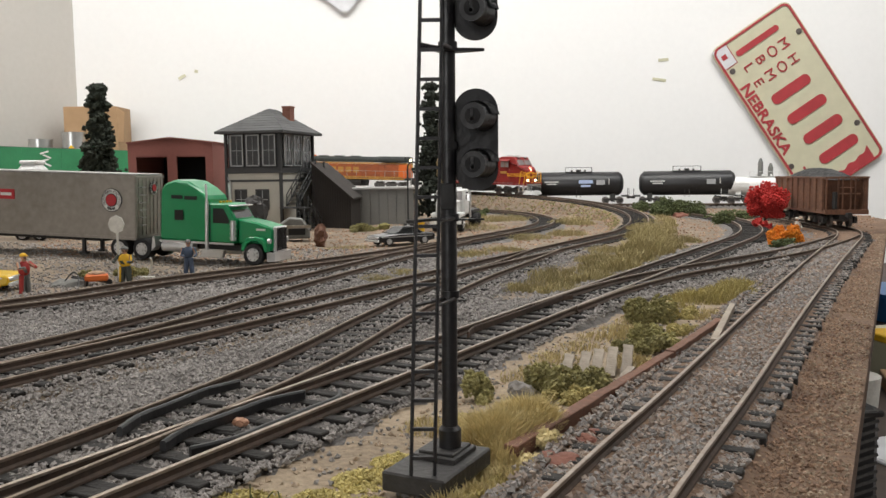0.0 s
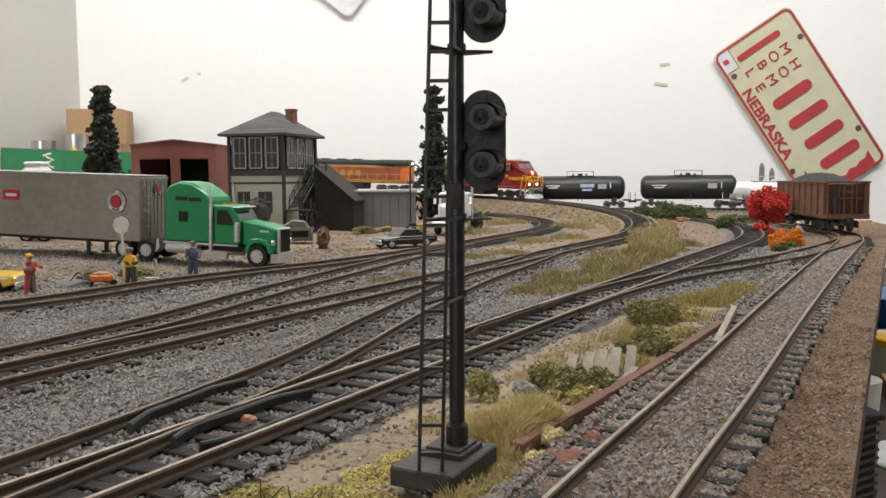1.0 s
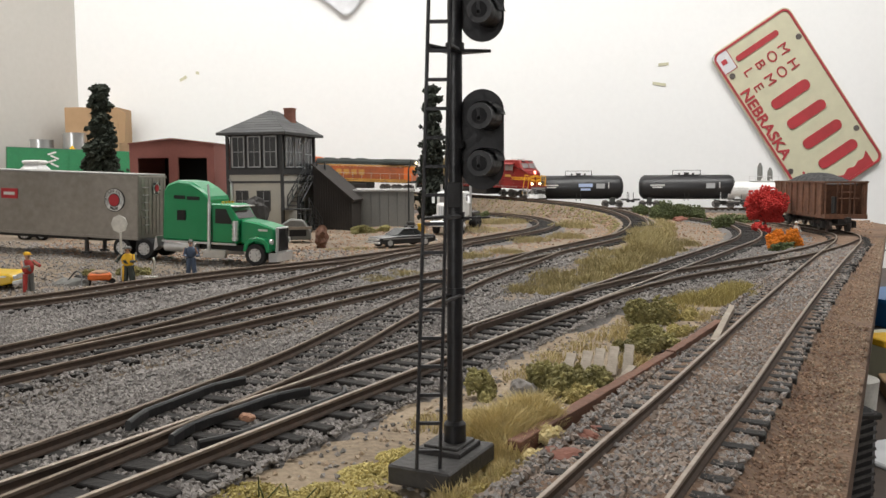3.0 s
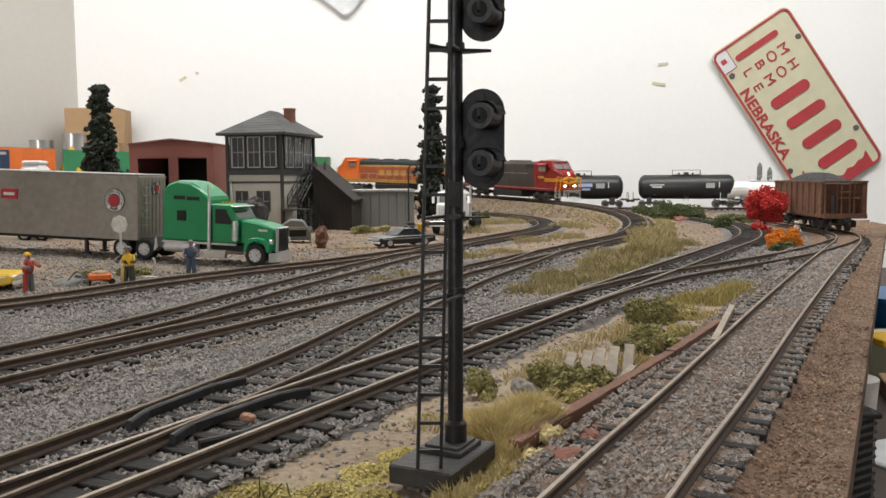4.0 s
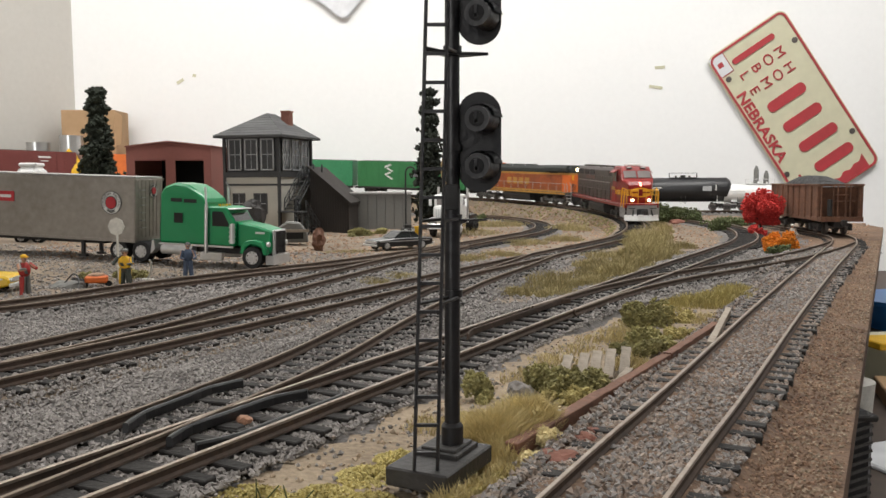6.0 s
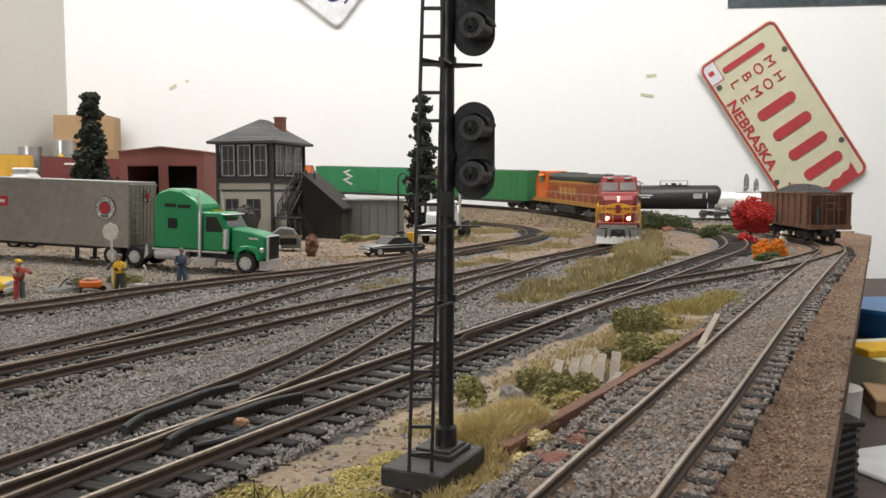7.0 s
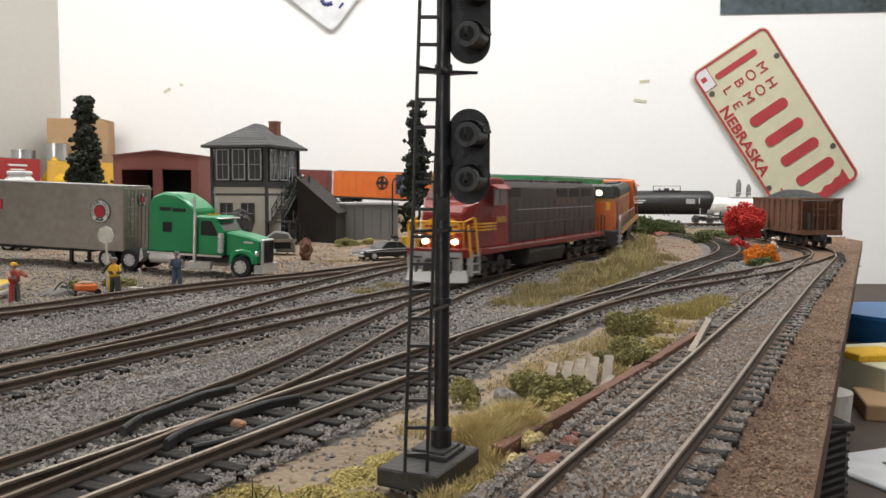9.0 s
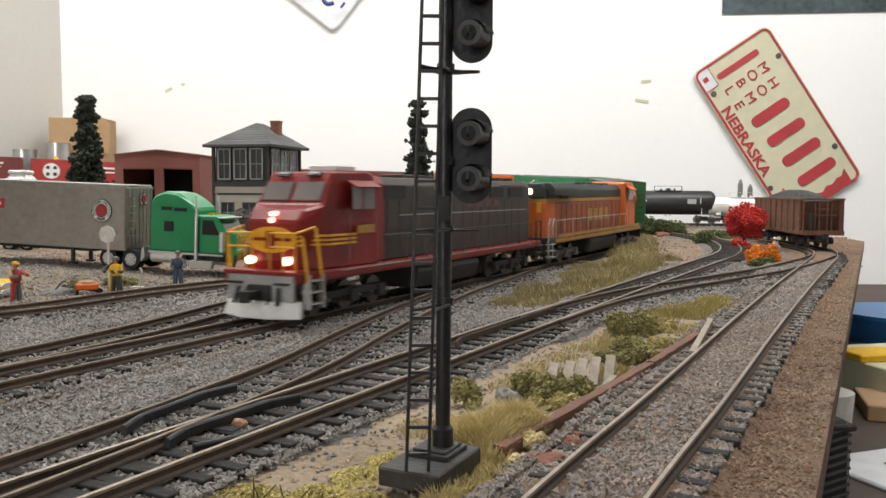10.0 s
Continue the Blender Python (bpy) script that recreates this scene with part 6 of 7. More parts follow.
def build_small_things():
    # white round-topped sign
    t = thing("blank_sign", pose(-0.1735, 0.432, -0.0040, 0, 0, -12), "plain cream octagonal sign on a thin white post", "sign")
    bm = B()
    rod(bm, (0, 0.0002, 0.0275), (0, -0.0004, 0.0275), 0.0047, 8)
    part("sign_face", bm, M_F_WHITE, t)
    bm = B()
    rod(bm, (0, 0.0005, 0), (0, 0.0005, 0.0245), 0.0006, 8)
    part("post", bm, M_F_WHITE, t)
    # wheelbarrow
    t = thing("wheelbarrow", pose(-0.172, 0.402, -0.0046, 0, 0, 20), "small orange wheelbarrow with dark handles", "wheelbarrow")
    part("tray", boxes((0, 0, 0.0042, 0.0105, 0.0062, 0.0034, None, None)), M_LOCO_ORANGE, t, bevel=0.0008)
    bm = B()
    ball(bm, (0, 0, 0.0060), 0.004, 2, (1.1, 0.65, 0.35))
    part("load", bm, M_RUBBLE, t, "heap of rubble")
    bm = B()
    for y in (-0.0025, 0.0025):
        rod(bm, (0.004, y * 0.4, 0.0018), (-0.011, y, 0.0050), 0.0004, 5)
        rod(bm, (-0.004, y, 0.0035), (-0.0045, y, 0), 0.0004, 5)
    part("handles", bm, M_UNDER, t)
    bm = B()
    rod(bm, (0.0055, -0.0006, 0.0016), (0.0055, 0.0006, 0.0016), 0.0016, 12)
    part("wheel", bm, M_TYRE, t, smooth=True)
    # bent hose and a small white pump
    bm = B()
    pts = spline([(-0.188, 0.40, -0.0036), (-0.184, 0.403, 0.002), (-0.179, 0.398, 0.0005), (-0.176, 0.39, -0.0042)], 0.002)
    for a, b in zip(pts, pts[1:]):
        rod(bm, a, b, 0.00035, 6)
    tagged(part("hose", bm, M_WIRE), "thin black bent hose on gravel", "hose")
    bm = B()
    pts = spline([(-0.1565, 0.428, -0.0042), (-0.155, 0.428, 0.0005), (-0.1545, 0.428, 0.0048), (-0.1555, 0.428, 0.0062)], 0.0015)
    for a, b in zip(pts, pts[1:]):
        rod(bm, a, b, 0.0006, 6)
    box(bm, -0.1565, 0.427, -0.0038, 0.006, 0.004, 0.001)
    tagged(part("curved_pipe", bm, M_F_WHITE), "small white curved stand pipe", "pipe")
    # street lamp
    t = thing("street_lamp", pose(-0.0405, 0.755, -0.0046, 0, 0, 0), "black gooseneck street lamp", "street lamp")
    bm = B()
    rod(bm, (0, 0, 0), (0, 0, 0.012), 0.0016, 10, 0.001)
    rod(bm, (0, 0, 0.012), (0, 0, 0.058), 0.0008, 10)
    part("pole", bm, M_WIRE, t, smooth=True)
    bm = B()
    pts = [Vector((0.0045 - 0.0045 * math.cos(math.pi * i / 12), 0, 0.058 + 0.0055 * math.sin(math.pi * i / 12))) for i in range(13)]
    for a, b in zip(pts, pts[1:]):
        rod(bm, a, b, 0.00065, 8)
    part("gooseneck", bm, M_WIRE, t)
    bm = B()
    rod(bm, (0.009, 0, 0.0575), (0.009, 0, 0.0545), 0.0008, 12, 0.0028)
    part("shade", bm, M_WIRE, t)
    # engine parts by the lamp
    t = thing("engine_block", pose(-0.037, 0.72, -0.0046, 0, 0, 15), "dark engine and chrome parts standing in the lot", "machinery")
    part("block", boxes((0, 0, 0.006, 0.010, 0.010, 0.009)), M_UNDER, t, bevel=0.0008)
    bm = B()
    rod(bm, (-0.003, -0.0052, 0.0075), (-0.003, -0.0066, 0.0075), 0.0022, 12)
    rod(bm, (0.0035, -0.0052, 0.009), (0.0035, -0.0062, 0.009), 0.0015, 12)
    part("pulley", bm, M_CHROME, t, smooth=True)
    part("air_filter", boxes((0, 0, 0.012, 0.006, 0.006, 0.003)), M_UNDER, t, bevel=0.0006)
    t = thing("oil_drum", pose(-0.0285, 0.735, -0.0046), "small yellow oil drum", "drum")
    bm = B()
    rod(bm, (0, 0, 0), (0, 0, 0.011), 0.0034, 16)
    part("drum_body", bm, M_F_YELLOW, t, smooth=True)
    # scrap body and rusty heap beside the tractor
    rnd = random.Random(7)
    t = thing("scrap_heap", pose(-0.1255, 0.66, -0.0046, 0, 0, 10), "grey heap of scrapped vehicle parts", "scrap")
    bm = B()
    prism(bm, [(-0.013, 0.003), (-0.012, 0.014), (-0.004, 0.0195), (0.006, 0.0185), (0.012, 0.010), (0.0125, 0.003)], "y", -0.008, 0.008)
    part("body_shell", bm, M_GREY_WALL, t, "dented grey car shell", bevel=0.001)
    part("window_gap", boxes((0.002, -0.0082, 0.0085, 0.013, 0.0006, 0.005)), M_INSIDE, t)
    part("beam", boxes((0.0, -0.010, 0.0125, 0.026, 0.0018, 0.0022)), M_WOOD_OLD, t)
    t = thing("smoke_stack_wreck", pose(-0.175, 0.735, -0.0046), "black lump of scrap behind the tractor hood", "scrap")
    bm = B()
    ball(bm, (0, 0, 0.018), 0.012, 3, (0.9, 0.8, 1.5))
    for v in bm.verts:
        v.co += Vector((noise.noise(v.co * 260), noise.noise(v.co * 260 + Vector((5, 0, 0))), noise.noise(v.co * 260 + Vector((0, 9, 0))))) * 0.003
    part("lump", bm, M_UNDER, t)
    t = thing("rusty_heap", pose(-0.0985, 0.62, -0.0046), "rusty orange lump of scrap iron", "scrap")
    bm = B()
    ball(bm, (0, 0, 0.007), 0.006, 3, (0.8, 0.8, 1.6))
    for v in bm.verts:
        v.co += Vector((noise.noise(v.co * 300), noise.noise(v.co * 300 + Vector((5, 0, 0))), noise.noise(v.co * 300 + Vector((0, 9, 0))))) * 0.0025
    part("lump", bm, M_RUST, t)


build_small_things()


def build_spires():
    for x, top in ((0.443, 0.068), (0.4575, 0.061)):
        t = thing("slender_tower", pose(x, 1.215, -0.0045), "slender grey pointed tower behind the white tank car", "tower", "grey spires")
        bm = B()
        rod(bm, (0, 0, 0), (0, 0, top - 0.004), 0.0042, 12, 0.0036)
        part("shaft", bm, M_GREY_WALL, t, smooth=True)
        bm = B()
        rod(bm, (0, 0, top - 0.004), (0, 0, top + 0.002), 0.0036, 12, 0.0012)
        part("tip", bm, M_GREY_WALL, t, smooth=True)


build_spires()


# ---------------------------------------------------------------- plants
def foam(name, m, rx, ry, rz, n, size, material, label, category, seed, trunk=0.0, kind=""):
    """A bush of many small irregular clumps with gaps and an uneven outline."""
    rnd = random.Random(seed)
    verts, faces = [], []
    base = [(1, 0, 0), (-1, 0, 0), (0, 1, 0), (0, -1, 0), (0, 0, 1), (0, 0, -1)]
    tri = [(0, 2, 4), (2, 1, 4), (1, 3, 4), (3, 0, 4), (2, 0, 5), (1, 2, 5), (3, 1, 5), (0, 3, 5)]
    wide, small, big, many = 0.44, 0.14, 0.34, 13
    lobes = [(Vector((rnd.gauss(0, wide), rnd.gauss(0, wide), rnd.uniform(0.12, 0.75))), rnd.uniform(small, big)) for _ in range(many)]
    if trunk:   # a rounded crown of overlapping lobes round its middle
        lobes = [(Vector((0, 0, 0.55)) + Vector((rnd.gauss(0, 1), rnd.gauss(0, 1), rnd.gauss(0, 0.7))).normalized() * rnd.uniform(0.2, 0.72), rnd.uniform(0.16, 0.34)) for _ in range(30)]
    for _ in range(n):
        c0, spread = rnd.choice(lobes)
        q = Vector((rnd.gauss(0, 1), rnd.gauss(0, 1), rnd.gauss(0, 1))).normalized() * rnd.random() ** 0.4
        p = c0 + Vector((q.x, q.y, q.z * 0.85)) * spread * 1.55
        p.z = abs(p.z)
        c = Vector((p.x * rx, p.y * ry, trunk + p.z * rz))
        s = size * rnd.uniform(0.5, 1.3)
        e = Euler((rnd.uniform(0, 6), rnd.uniform(0, 6), rnd.uniform(0, 6))).to_matrix()
        k = len(verts)
        for b in base:
            verts.append(c + e @ (Vector(b) * s * rnd.uniform(0.6, 1.25)))
        faces += [(k + a, k + b, k + d) for a, b, d in tri]
    me = bpy.data.meshes.new(name)
    me.from_pydata(verts, [], faces)
    me.materials.append(material)
    if trunk:
        t = thing(name, m, label, category)
        ob = new("crown", me)
        ob.parent = t
        bm = B()
        rod(bm, (0, 0, -0.003), (0, 0, trunk + rz * 0.5), 0.0016, 8, 0.0008)
        for a in range(5):
            rod(bm, (0, 0, trunk * 0.7 + 0.002), (rx * 0.6 * math.cos(a * 1.26), ry * 0.6 * math.sin(a * 1.26), trunk + rz * 0.5), 0.0006, 5, 0.0003)
        part("trunk", bm, M_SHED, t)
        return t
    ob = new(name, me)
    ob.matrix_world = m
    return tagged(ob, label, category, "" if kind else "bushes", kind)


M_RED_BUSH = mat("red_foam", (0.55, 0.035, 0.03), 0.95, col2=(0.36, 0.025, 0.02), grain=500, stain=90, bump=0.3, rand=0.35)
M_ORANGE_BUSH = mat("orange_foam", (0.80, 0.26, 0.015), 0.95, col2=(0.6, 0.17, 0.01), grain=500, stain=90, bump=0.3, rand=0.35)
M_GREEN_BUSH = mat("dull_green_foam", (0.10, 0.12, 0.045), 0.95, col2=(0.055, 0.068, 0.025), grain=500, stain=90, bump=0.3, rand=0.4)


def conifer(m, h, r, seed, label):
    """A narrow tree: tapered trunk with whorls of ragged dark clumps."""
    rnd = random.Random(seed)
    t = thing("conifer_tree", m, label, "tree", "dark trees")
    bm = B()
    rod(bm, (0, 0, -0.004), (0, 0, h * 0.95), 0.0024, 8, 0.0005)
    limbs = []
    z = h * 0.12
    while z < h * 0.96:
        k = 1 - (z / h) ** 1.5 * 0.80
        for i in range(4):
            a = rnd.uniform(0, 6.28)
            ln = r * k * rnd.uniform(0.45, 1.05)
            end = Vector((ln * math.cos(a), ln * math.sin(a), z + ln * rnd.uniform(-0.2, 0.25)))
            rod(bm, (0, 0, z), end, 0.0005, 4, 0.0002)
            limbs.append((Vector((0, 0, z)), end, k))
        z += h * 0.062
    part("trunk", bm, M_SHED, t, "thin dark trunk with limbs")
    verts, faces = [], []
    base = [(1, 0, 0), (-1, 0, 0), (0, 1, 0), (0, -1, 0), (0, 0, 1), (0, 0, -1)]
    tri = [(0, 2, 4), (2, 1, 4), (1, 3, 4), (3, 0, 4), (2, 0, 5), (1, 2, 5), (3, 1, 5), (0, 3, 5)]
    for p0, p1, taper in limbs:
        for _ in range(60):
            f = rnd.uniform(0.15, 1.0)
            c = p0.lerp(p1, f) + Vector((rnd.gauss(0, 1), rnd.gauss(0, 1), rnd.gauss(0, 0.8))) * r * 0.24 * taper
            s = rnd.uniform(0.0012, 0.0036)
            e = Euler((rnd.uniform(0, 6), rnd.uniform(0, 6), rnd.uniform(0, 6))).to_matrix()
            k = len(verts)
            verts += [c + e @ (Vector(b) * s * rnd.uniform(0.6, 1.3)) for b in base]
            faces += [(k + a, k + b, k + d) for a, b, d in tri]
    me = bpy.data.meshes.new("crown")
    me.from_pydata(verts, [], faces)
    me.materials.append(M_CONIFER)
    ob = new("crown", me)
    ob.parent = t


conifer(pose(-0.318, 0.755, 0.003), 0.135, 0.0195, 4, "tall ragged dark conifer behind the trailer")
conifer(pose(-0.0215, 0.885, -0.0046), 0.155, 0.0195, 9, "tall ragged dark conifer beside the lamp")
foam("red_tree", pose(0.2845, 0.765, -0.003), 0.0205, 0.0195, 0.0215, 8500, 0.0013, M_RED_BUSH, "bright red autumn tree with dense crown", "tree", 11, 0.008)
foam("red_shrub", pose(0.2735, 0.750, -0.004), 0.0075, 0.0075, 0.010, 350, 0.0015, M_RED_BUSH, "small red shrub under the red tree", "bush", 12)
foam("orange_bush", pose(0.2295, 0.583, -0.004), 0.0108, 0.0105, 0.0135, 2400, 0.0010, M_ORANGE_BUSH, "bright orange flowering bush", "bush", 13)
foam("green_shrub", pose(0.2235, 0.567, -0.004), 0.010, 0.006, 0.0055, 400, 0.0011, M_GREEN_BUSH, "low dull green plant under the orange bush", "bush", 14)
foam("green_bush", pose(0.246, 0.985, -0.004), 0.030, 0.018, 0.022, 3600, 0.0014, M_GREEN_BUSH, "rounded dull green bush by the curve", "bush", 15)
foam("green_bush", pose(0.262, 0.81, -0.004), 0.012, 0.010, 0.012, 500, 0.0014, M_GREEN_BUSH, "small dull green bush behind the spur", "bush", 16)
foam("green_bush", pose(0.306, 0.90, -0.004), 0.020, 0.010, 0.010, 500, 0.0014, M_GREEN_BUSH, "low dull green bush near the tank cars", "bush", 17)
for i, (x, y, r, h, mm, lab) in enumerate((
        (0.0690, 0.290, 0.0085, 0.0090, M_OLIVE, "olive foam bush on the dirt strip"), (0.0610, 0.2560, 0.0070, 0.0062, M_OLIVE, "olive foam bush on the dirt strip"),
        (0.0560, 0.243, 0.0065, 0.0050, M_OLIVE, "olive foam bush on the dirt strip"), (0.0800, 0.298, 0.0060, 0.0050, M_YELLOW_FOAM, "yellowish foam bush on the dirt strip"),
        (0.0240, 0.2000, 0.0060, 0.0068, M_OLIVE, "dark olive foam bush beside planks"), (0.0318, 0.1985, 0.0062, 0.0066, M_OLIVE, "dark olive foam bush beside planks"),
        (0.0068, 0.1925, 0.0036, 0.0060, M_OLIVE, "small olive foam tuft behind the signal"), (0.0720, 0.268, 0.0050, 0.0042, M_YELLOW_FOAM, "olive foam bush on the dirt strip"),
        (0.0290, 0.190, 0.0055, 0.0040, M_YELLOW_FOAM, "small yellowish foam tuft"), (-0.170, 0.44, 0.0090, 0.0065, M_OLIVE, "small olive tuft in the gravel lot"),
        (-0.186, 0.425, 0.0080, 0.0050, M_OLIVE, "small olive tuft in the gravel lot"), (-0.085, 0.775, 0.012, 0.009, M_OLIVE, "olive bush by the shed"),
        (-0.068, 0.80, 0.010, 0.007, M_OLIVE, "olive bush by the grey building"), (0.026, 1.02, 0.014, 0.012, M_GREEN_BUSH, "dark green bush by the back track"))):
    foam("foam_bush", pose(x, y, -0.0052), r, r * 0.9, h, int(700 + r * 130000), 0.00055 + r * 0.022, mm, lab, "bush", 30 + i)

foam("straw_mound", pose(0.0085, 0.1600, -0.0055), 0.0085, 0.0085, 0.0062, 2600, 0.0007, M_GRASS, "soft straw-coloured mound of dry grass", "grass", 71, kind="stuff")
foam("straw_mound", pose(0.0150, 0.1680, -0.0055), 0.0070, 0.0070, 0.0068, 2200, 0.0007, M_GRASS, "soft straw-coloured mound of dry grass", "grass", 72, kind="stuff")
# grass stuff, built as thin blades
def blades(name, spots, label, seed, material):
    """spots: (x, y, radius, height, count)."""
    rnd = random.Random(seed)
    verts, faces = [], []
    for x, y, r, h, n in spots:
        for _ in range(n):
            a, d = rnd.uniform(0, 6.28), r * math.sqrt(rnd.random())
            px, py = x + d * math.cos(a), y + d * math.sin(a)
            k = 1 - 0.6 * (d / r) ** 2
            hh = h * k * rnd.uniform(0.5, 1.15)
            la, ll = rnd.uniform(0, 6.28), hh * rnd.uniform(0.1, 0.8)
            w = rnd.uniform(0.00009, 0.0002) if h < 0.0078 else rnd.uniform(0.00014, 0.0003)
            wa = rnd.uniform(0, 6.28)
            z = hill(px, py) - 0.0003
            s = Vector((math.cos(wa) * w, math.sin(wa) * w, 0))
            b0 = Vector((px, py, z))
            mid = b0 + Vector((math.cos(la) * ll * 0.35, math.sin(la) * ll * 0.35, hh * 0.62))
            tip = b0 + Vector((math.cos(la) * ll, math.sin(la) * ll, hh))
            i = len(verts)
            verts += [b0 - s, b0 + s, mid + s * 0.8, mid - s * 0.8, tip]
            faces += [(i, i + 1, i + 2, i + 3), (i + 3, i + 2, i + 4)]
    me = bpy.data.meshes.new(name)
    me.from_pydata(verts, [], faces)
    me.materials.append(material)
    return tagged(new(name, me), label, "grass", kind="stuff")


blades("static_grass", [(0.0085, 0.1595, 0.0082, 0.0070, 9000), (0.0155, 0.1685, 0.0072, 0.0072, 8500), (0.0035, 0.1560, 0.0050, 0.0050, 900), (0.0090, 0.1500, 0.0045, 0.0045, 900), (0.0125, 0.1620, 0.0065, 0.0062, 3000), (0.0030, 0.1450, 0.0045, 0.0040, 900)], "mound of long straw-coloured grass beside the signal", 21, M_GRASS)
blades("static_grass", [(0.105, 0.485, 0.014, 0.008, 1400), (0.122, 0.53, 0.018, 0.012, 2300), (0.138, 0.585, 0.016, 0.012, 1700), (0.085, 0.49, 0.014, 0.006, 900), (0.100, 0.545, 0.016, 0.006, 900), (0.150, 0.64, 0.020, 0.012, 1700), (0.170, 0.72, 0.022, 0.012, 1500), (0.192, 0.80, 0.022, 0.010, 1200), (0.215, 0.87, 0.016, 0.010, 800),
                       (0.088, 0.44, 0.014, 0.008, 1400), (0.068, 0.40, 0.014, 0.006, 1300), (0.048, 0.365, 0.013, 0.005, 1100), (0.032, 0.375, 0.010, 0.004, 500)], "strip of dry yellow grass between two tracks", 22, M_VERGE)
blades("static_grass", [(0.100, 0.338, 0.013, 0.006, 1500), (0.116, 0.352, 0.012, 0.006, 1200), (0.128, 0.372, 0.010, 0.005, 700), (0.083, 0.320, 0.010, 0.004, 500)], "patch of short yellow-green grass", 23, M_YELLOW_FOAM)
blades("static_grass", [(-0.040, 0.415, 0.012, 0.004, 900), (-0.028, 0.44, 0.012, 0.0035, 700), (0.012, 0.53, 0.014, 0.005, 700), (0.035, 0.56, 0.016, 0.005, 800), (0.058, 0.66, 0.02, 0.006, 900), (-0.075, 0.60, 0.02, 0.003, 500), (0.02, 0.80, 0.03, 0.006, 900), (0.095, 0.70, 0.018, 0.007, 800), (0.12, 0.85, 0.025, 0.010, 1000), (0.05, 0.93, 0.04, 0.008, 1200)], "sparse dry grass among the yard tracks", 24, M_VERGE)
blades("static_grass", [(0.020 + 0.009 * i, 0.212 + 0.0165 * i, 0.008, 0.003, 260) for i in range(7)] + [(0.050, 0.225, 0.008, 0.004, 500), (0.058, 0.262, 0.010, 0.004, 600), (0.092, 0.30, 0.010, 0.004, 500), (-0.004, 0.170, 0.006, 0.003, 250)], "short dry grass tufts on the dirt strip", 26, M_GRASS)
blades("weeds", [(0.0008, 0.1285, 0.0045, 0.0040, 600), (0.0060, 0.1330, 0.0042, 0.0040, 500), (0.0095, 0.1400, 0.0040, 0.0040, 500)], "straw weeds around the signal base", 25, M_GRASS)


blades("static_grass", [(0.030 + 0.0125 * i + 0.006 * math.sin(i * 2.3), 0.375 + 0.0215 * i, 0.013, 0.0045 + 0.0012 * (i % 3), 650) for i in range(12)] + [(0.055 + 0.011 * i + 0.007 * math.sin(i * 1.7), 0.392 + 0.0235 * i, 0.010, 0.004, 420) for i in range(10)], "low green-yellow tufts on the dirt verge", 28, M_VERGE)


def foam_scatter():
    """Crumbs of yellow ground foam at the foot of the signal."""
    rnd = random.Random(77)
    verts, faces = [], []
    base = [(1, 0, 0), (-1, 0, 0), (0, 1, 0), (0, -1, 0), (0, 0, 1), (0, 0, -1)]
    tri = [(0, 2, 4), (2, 1, 4), (1, 3, 4), (3, 0, 4), (2, 0, 5), (1, 2, 5), (3, 1, 5), (0, 3, 5)]
    for cx, cy, r, n in ((-0.031, 0.1313, 0.006, 300), (-0.021, 0.1325, 0.005, 330), (-0.0144, 0.1422, 0.0045, 380), (-0.009, 0.1500, 0.004, 300), (0.0045, 0.1310, 0.0055, 420), (0.0015, 0.1265, 0.005, 300), (-0.026, 0.128, 0.006, 320), (-0.0125, 0.1300, 0.004, 220), (0.0085, 0.1385, 0.0045, 300), (-0.001, 0.1525, 0.0035, 150)):
        for _ in range(int(n * 1.8)):
            a, d = rnd.uniform(0, 6.28), r * 1.2 * rnd.random() ** 0.6
            c = Vector((cx + d * math.cos(a), cy + d * math.sin(a), 0))
            c.z = hill(c.x, c.y) + 0.0022 * rnd.random() * (1 - d / (r * 1.2))
            s = rnd.uniform(0.00025, 0.00062)
            e = Euler((rnd.uniform(0, 6), rnd.uniform(0, 6), rnd.uniform(0, 6))).to_matrix()
            k = len(verts)
            verts += [c + e @ (Vector(b) * s * rnd.uniform(0.5, 1.3)) for b in base]
            faces += [(k + a, k + b, k + d2) for a, b, d2 in tri]
    me = bpy.data.meshes.new("ground_foam")
    me.from_pydata(verts, [], faces)
    me.materials.append(M_YELLOW_FOAM)
    tagged(new("ground_foam", me), "yellow ground foam crumbs round the signal base", "ground cover", kind="stuff")


foam_scatter()


def build_twig():
    rnd = random.Random(3)
    bm = B()
    for i in range(7):
        p = Vector((-0.0275 + rnd.uniform(-0.003, 0.004), 0.1265 + rnd.uniform(-0.002, 0.003), -0.004))
        q = p + Vector((rnd.uniform(-0.004, 0.004), rnd.uniform(-0.002, 0.002), rnd.uniform(0.001, 0.004)))
        rod(bm, p, q, 0.00016, 5, 0.0001)
    tagged(part("twig", bm, M_GREEN_BUSH), "small dry green twig on the ballast", "twig")


build_twig()

# ---------------------------------------------------------------- timbers and rubble beside the spur
def timber(p0, p1, w, h, material, label, name="timber", lift=0.0):
    p0, p1 = Vector(p0), Vector(p1)
    d = p1 - p0
    m = Matrix.Translation((p0 + p1) / 2) @ d.to_track_quat("X", "Z").to_matrix().to_4x4()
    bm = boxes((0, 0, 0, d.length, w, h))
    bmesh.ops.subdivide_edges(bm, edges=[e for e in bm.edges if e.calc_length() > d.length * 0.5], cuts=12)
    for v in bm.verts:
        v.co += Vector((0, noise.noise(v.co * 300), noise.noise(v.co * 300 + Vector((3, 0, 0))))) * w * 0.10
    ob = part(name, bm, material, None, bevel=w * 0.06)
    ob.matrix_world = m
    return tagged(ob, label, "timber", "loose timbers")


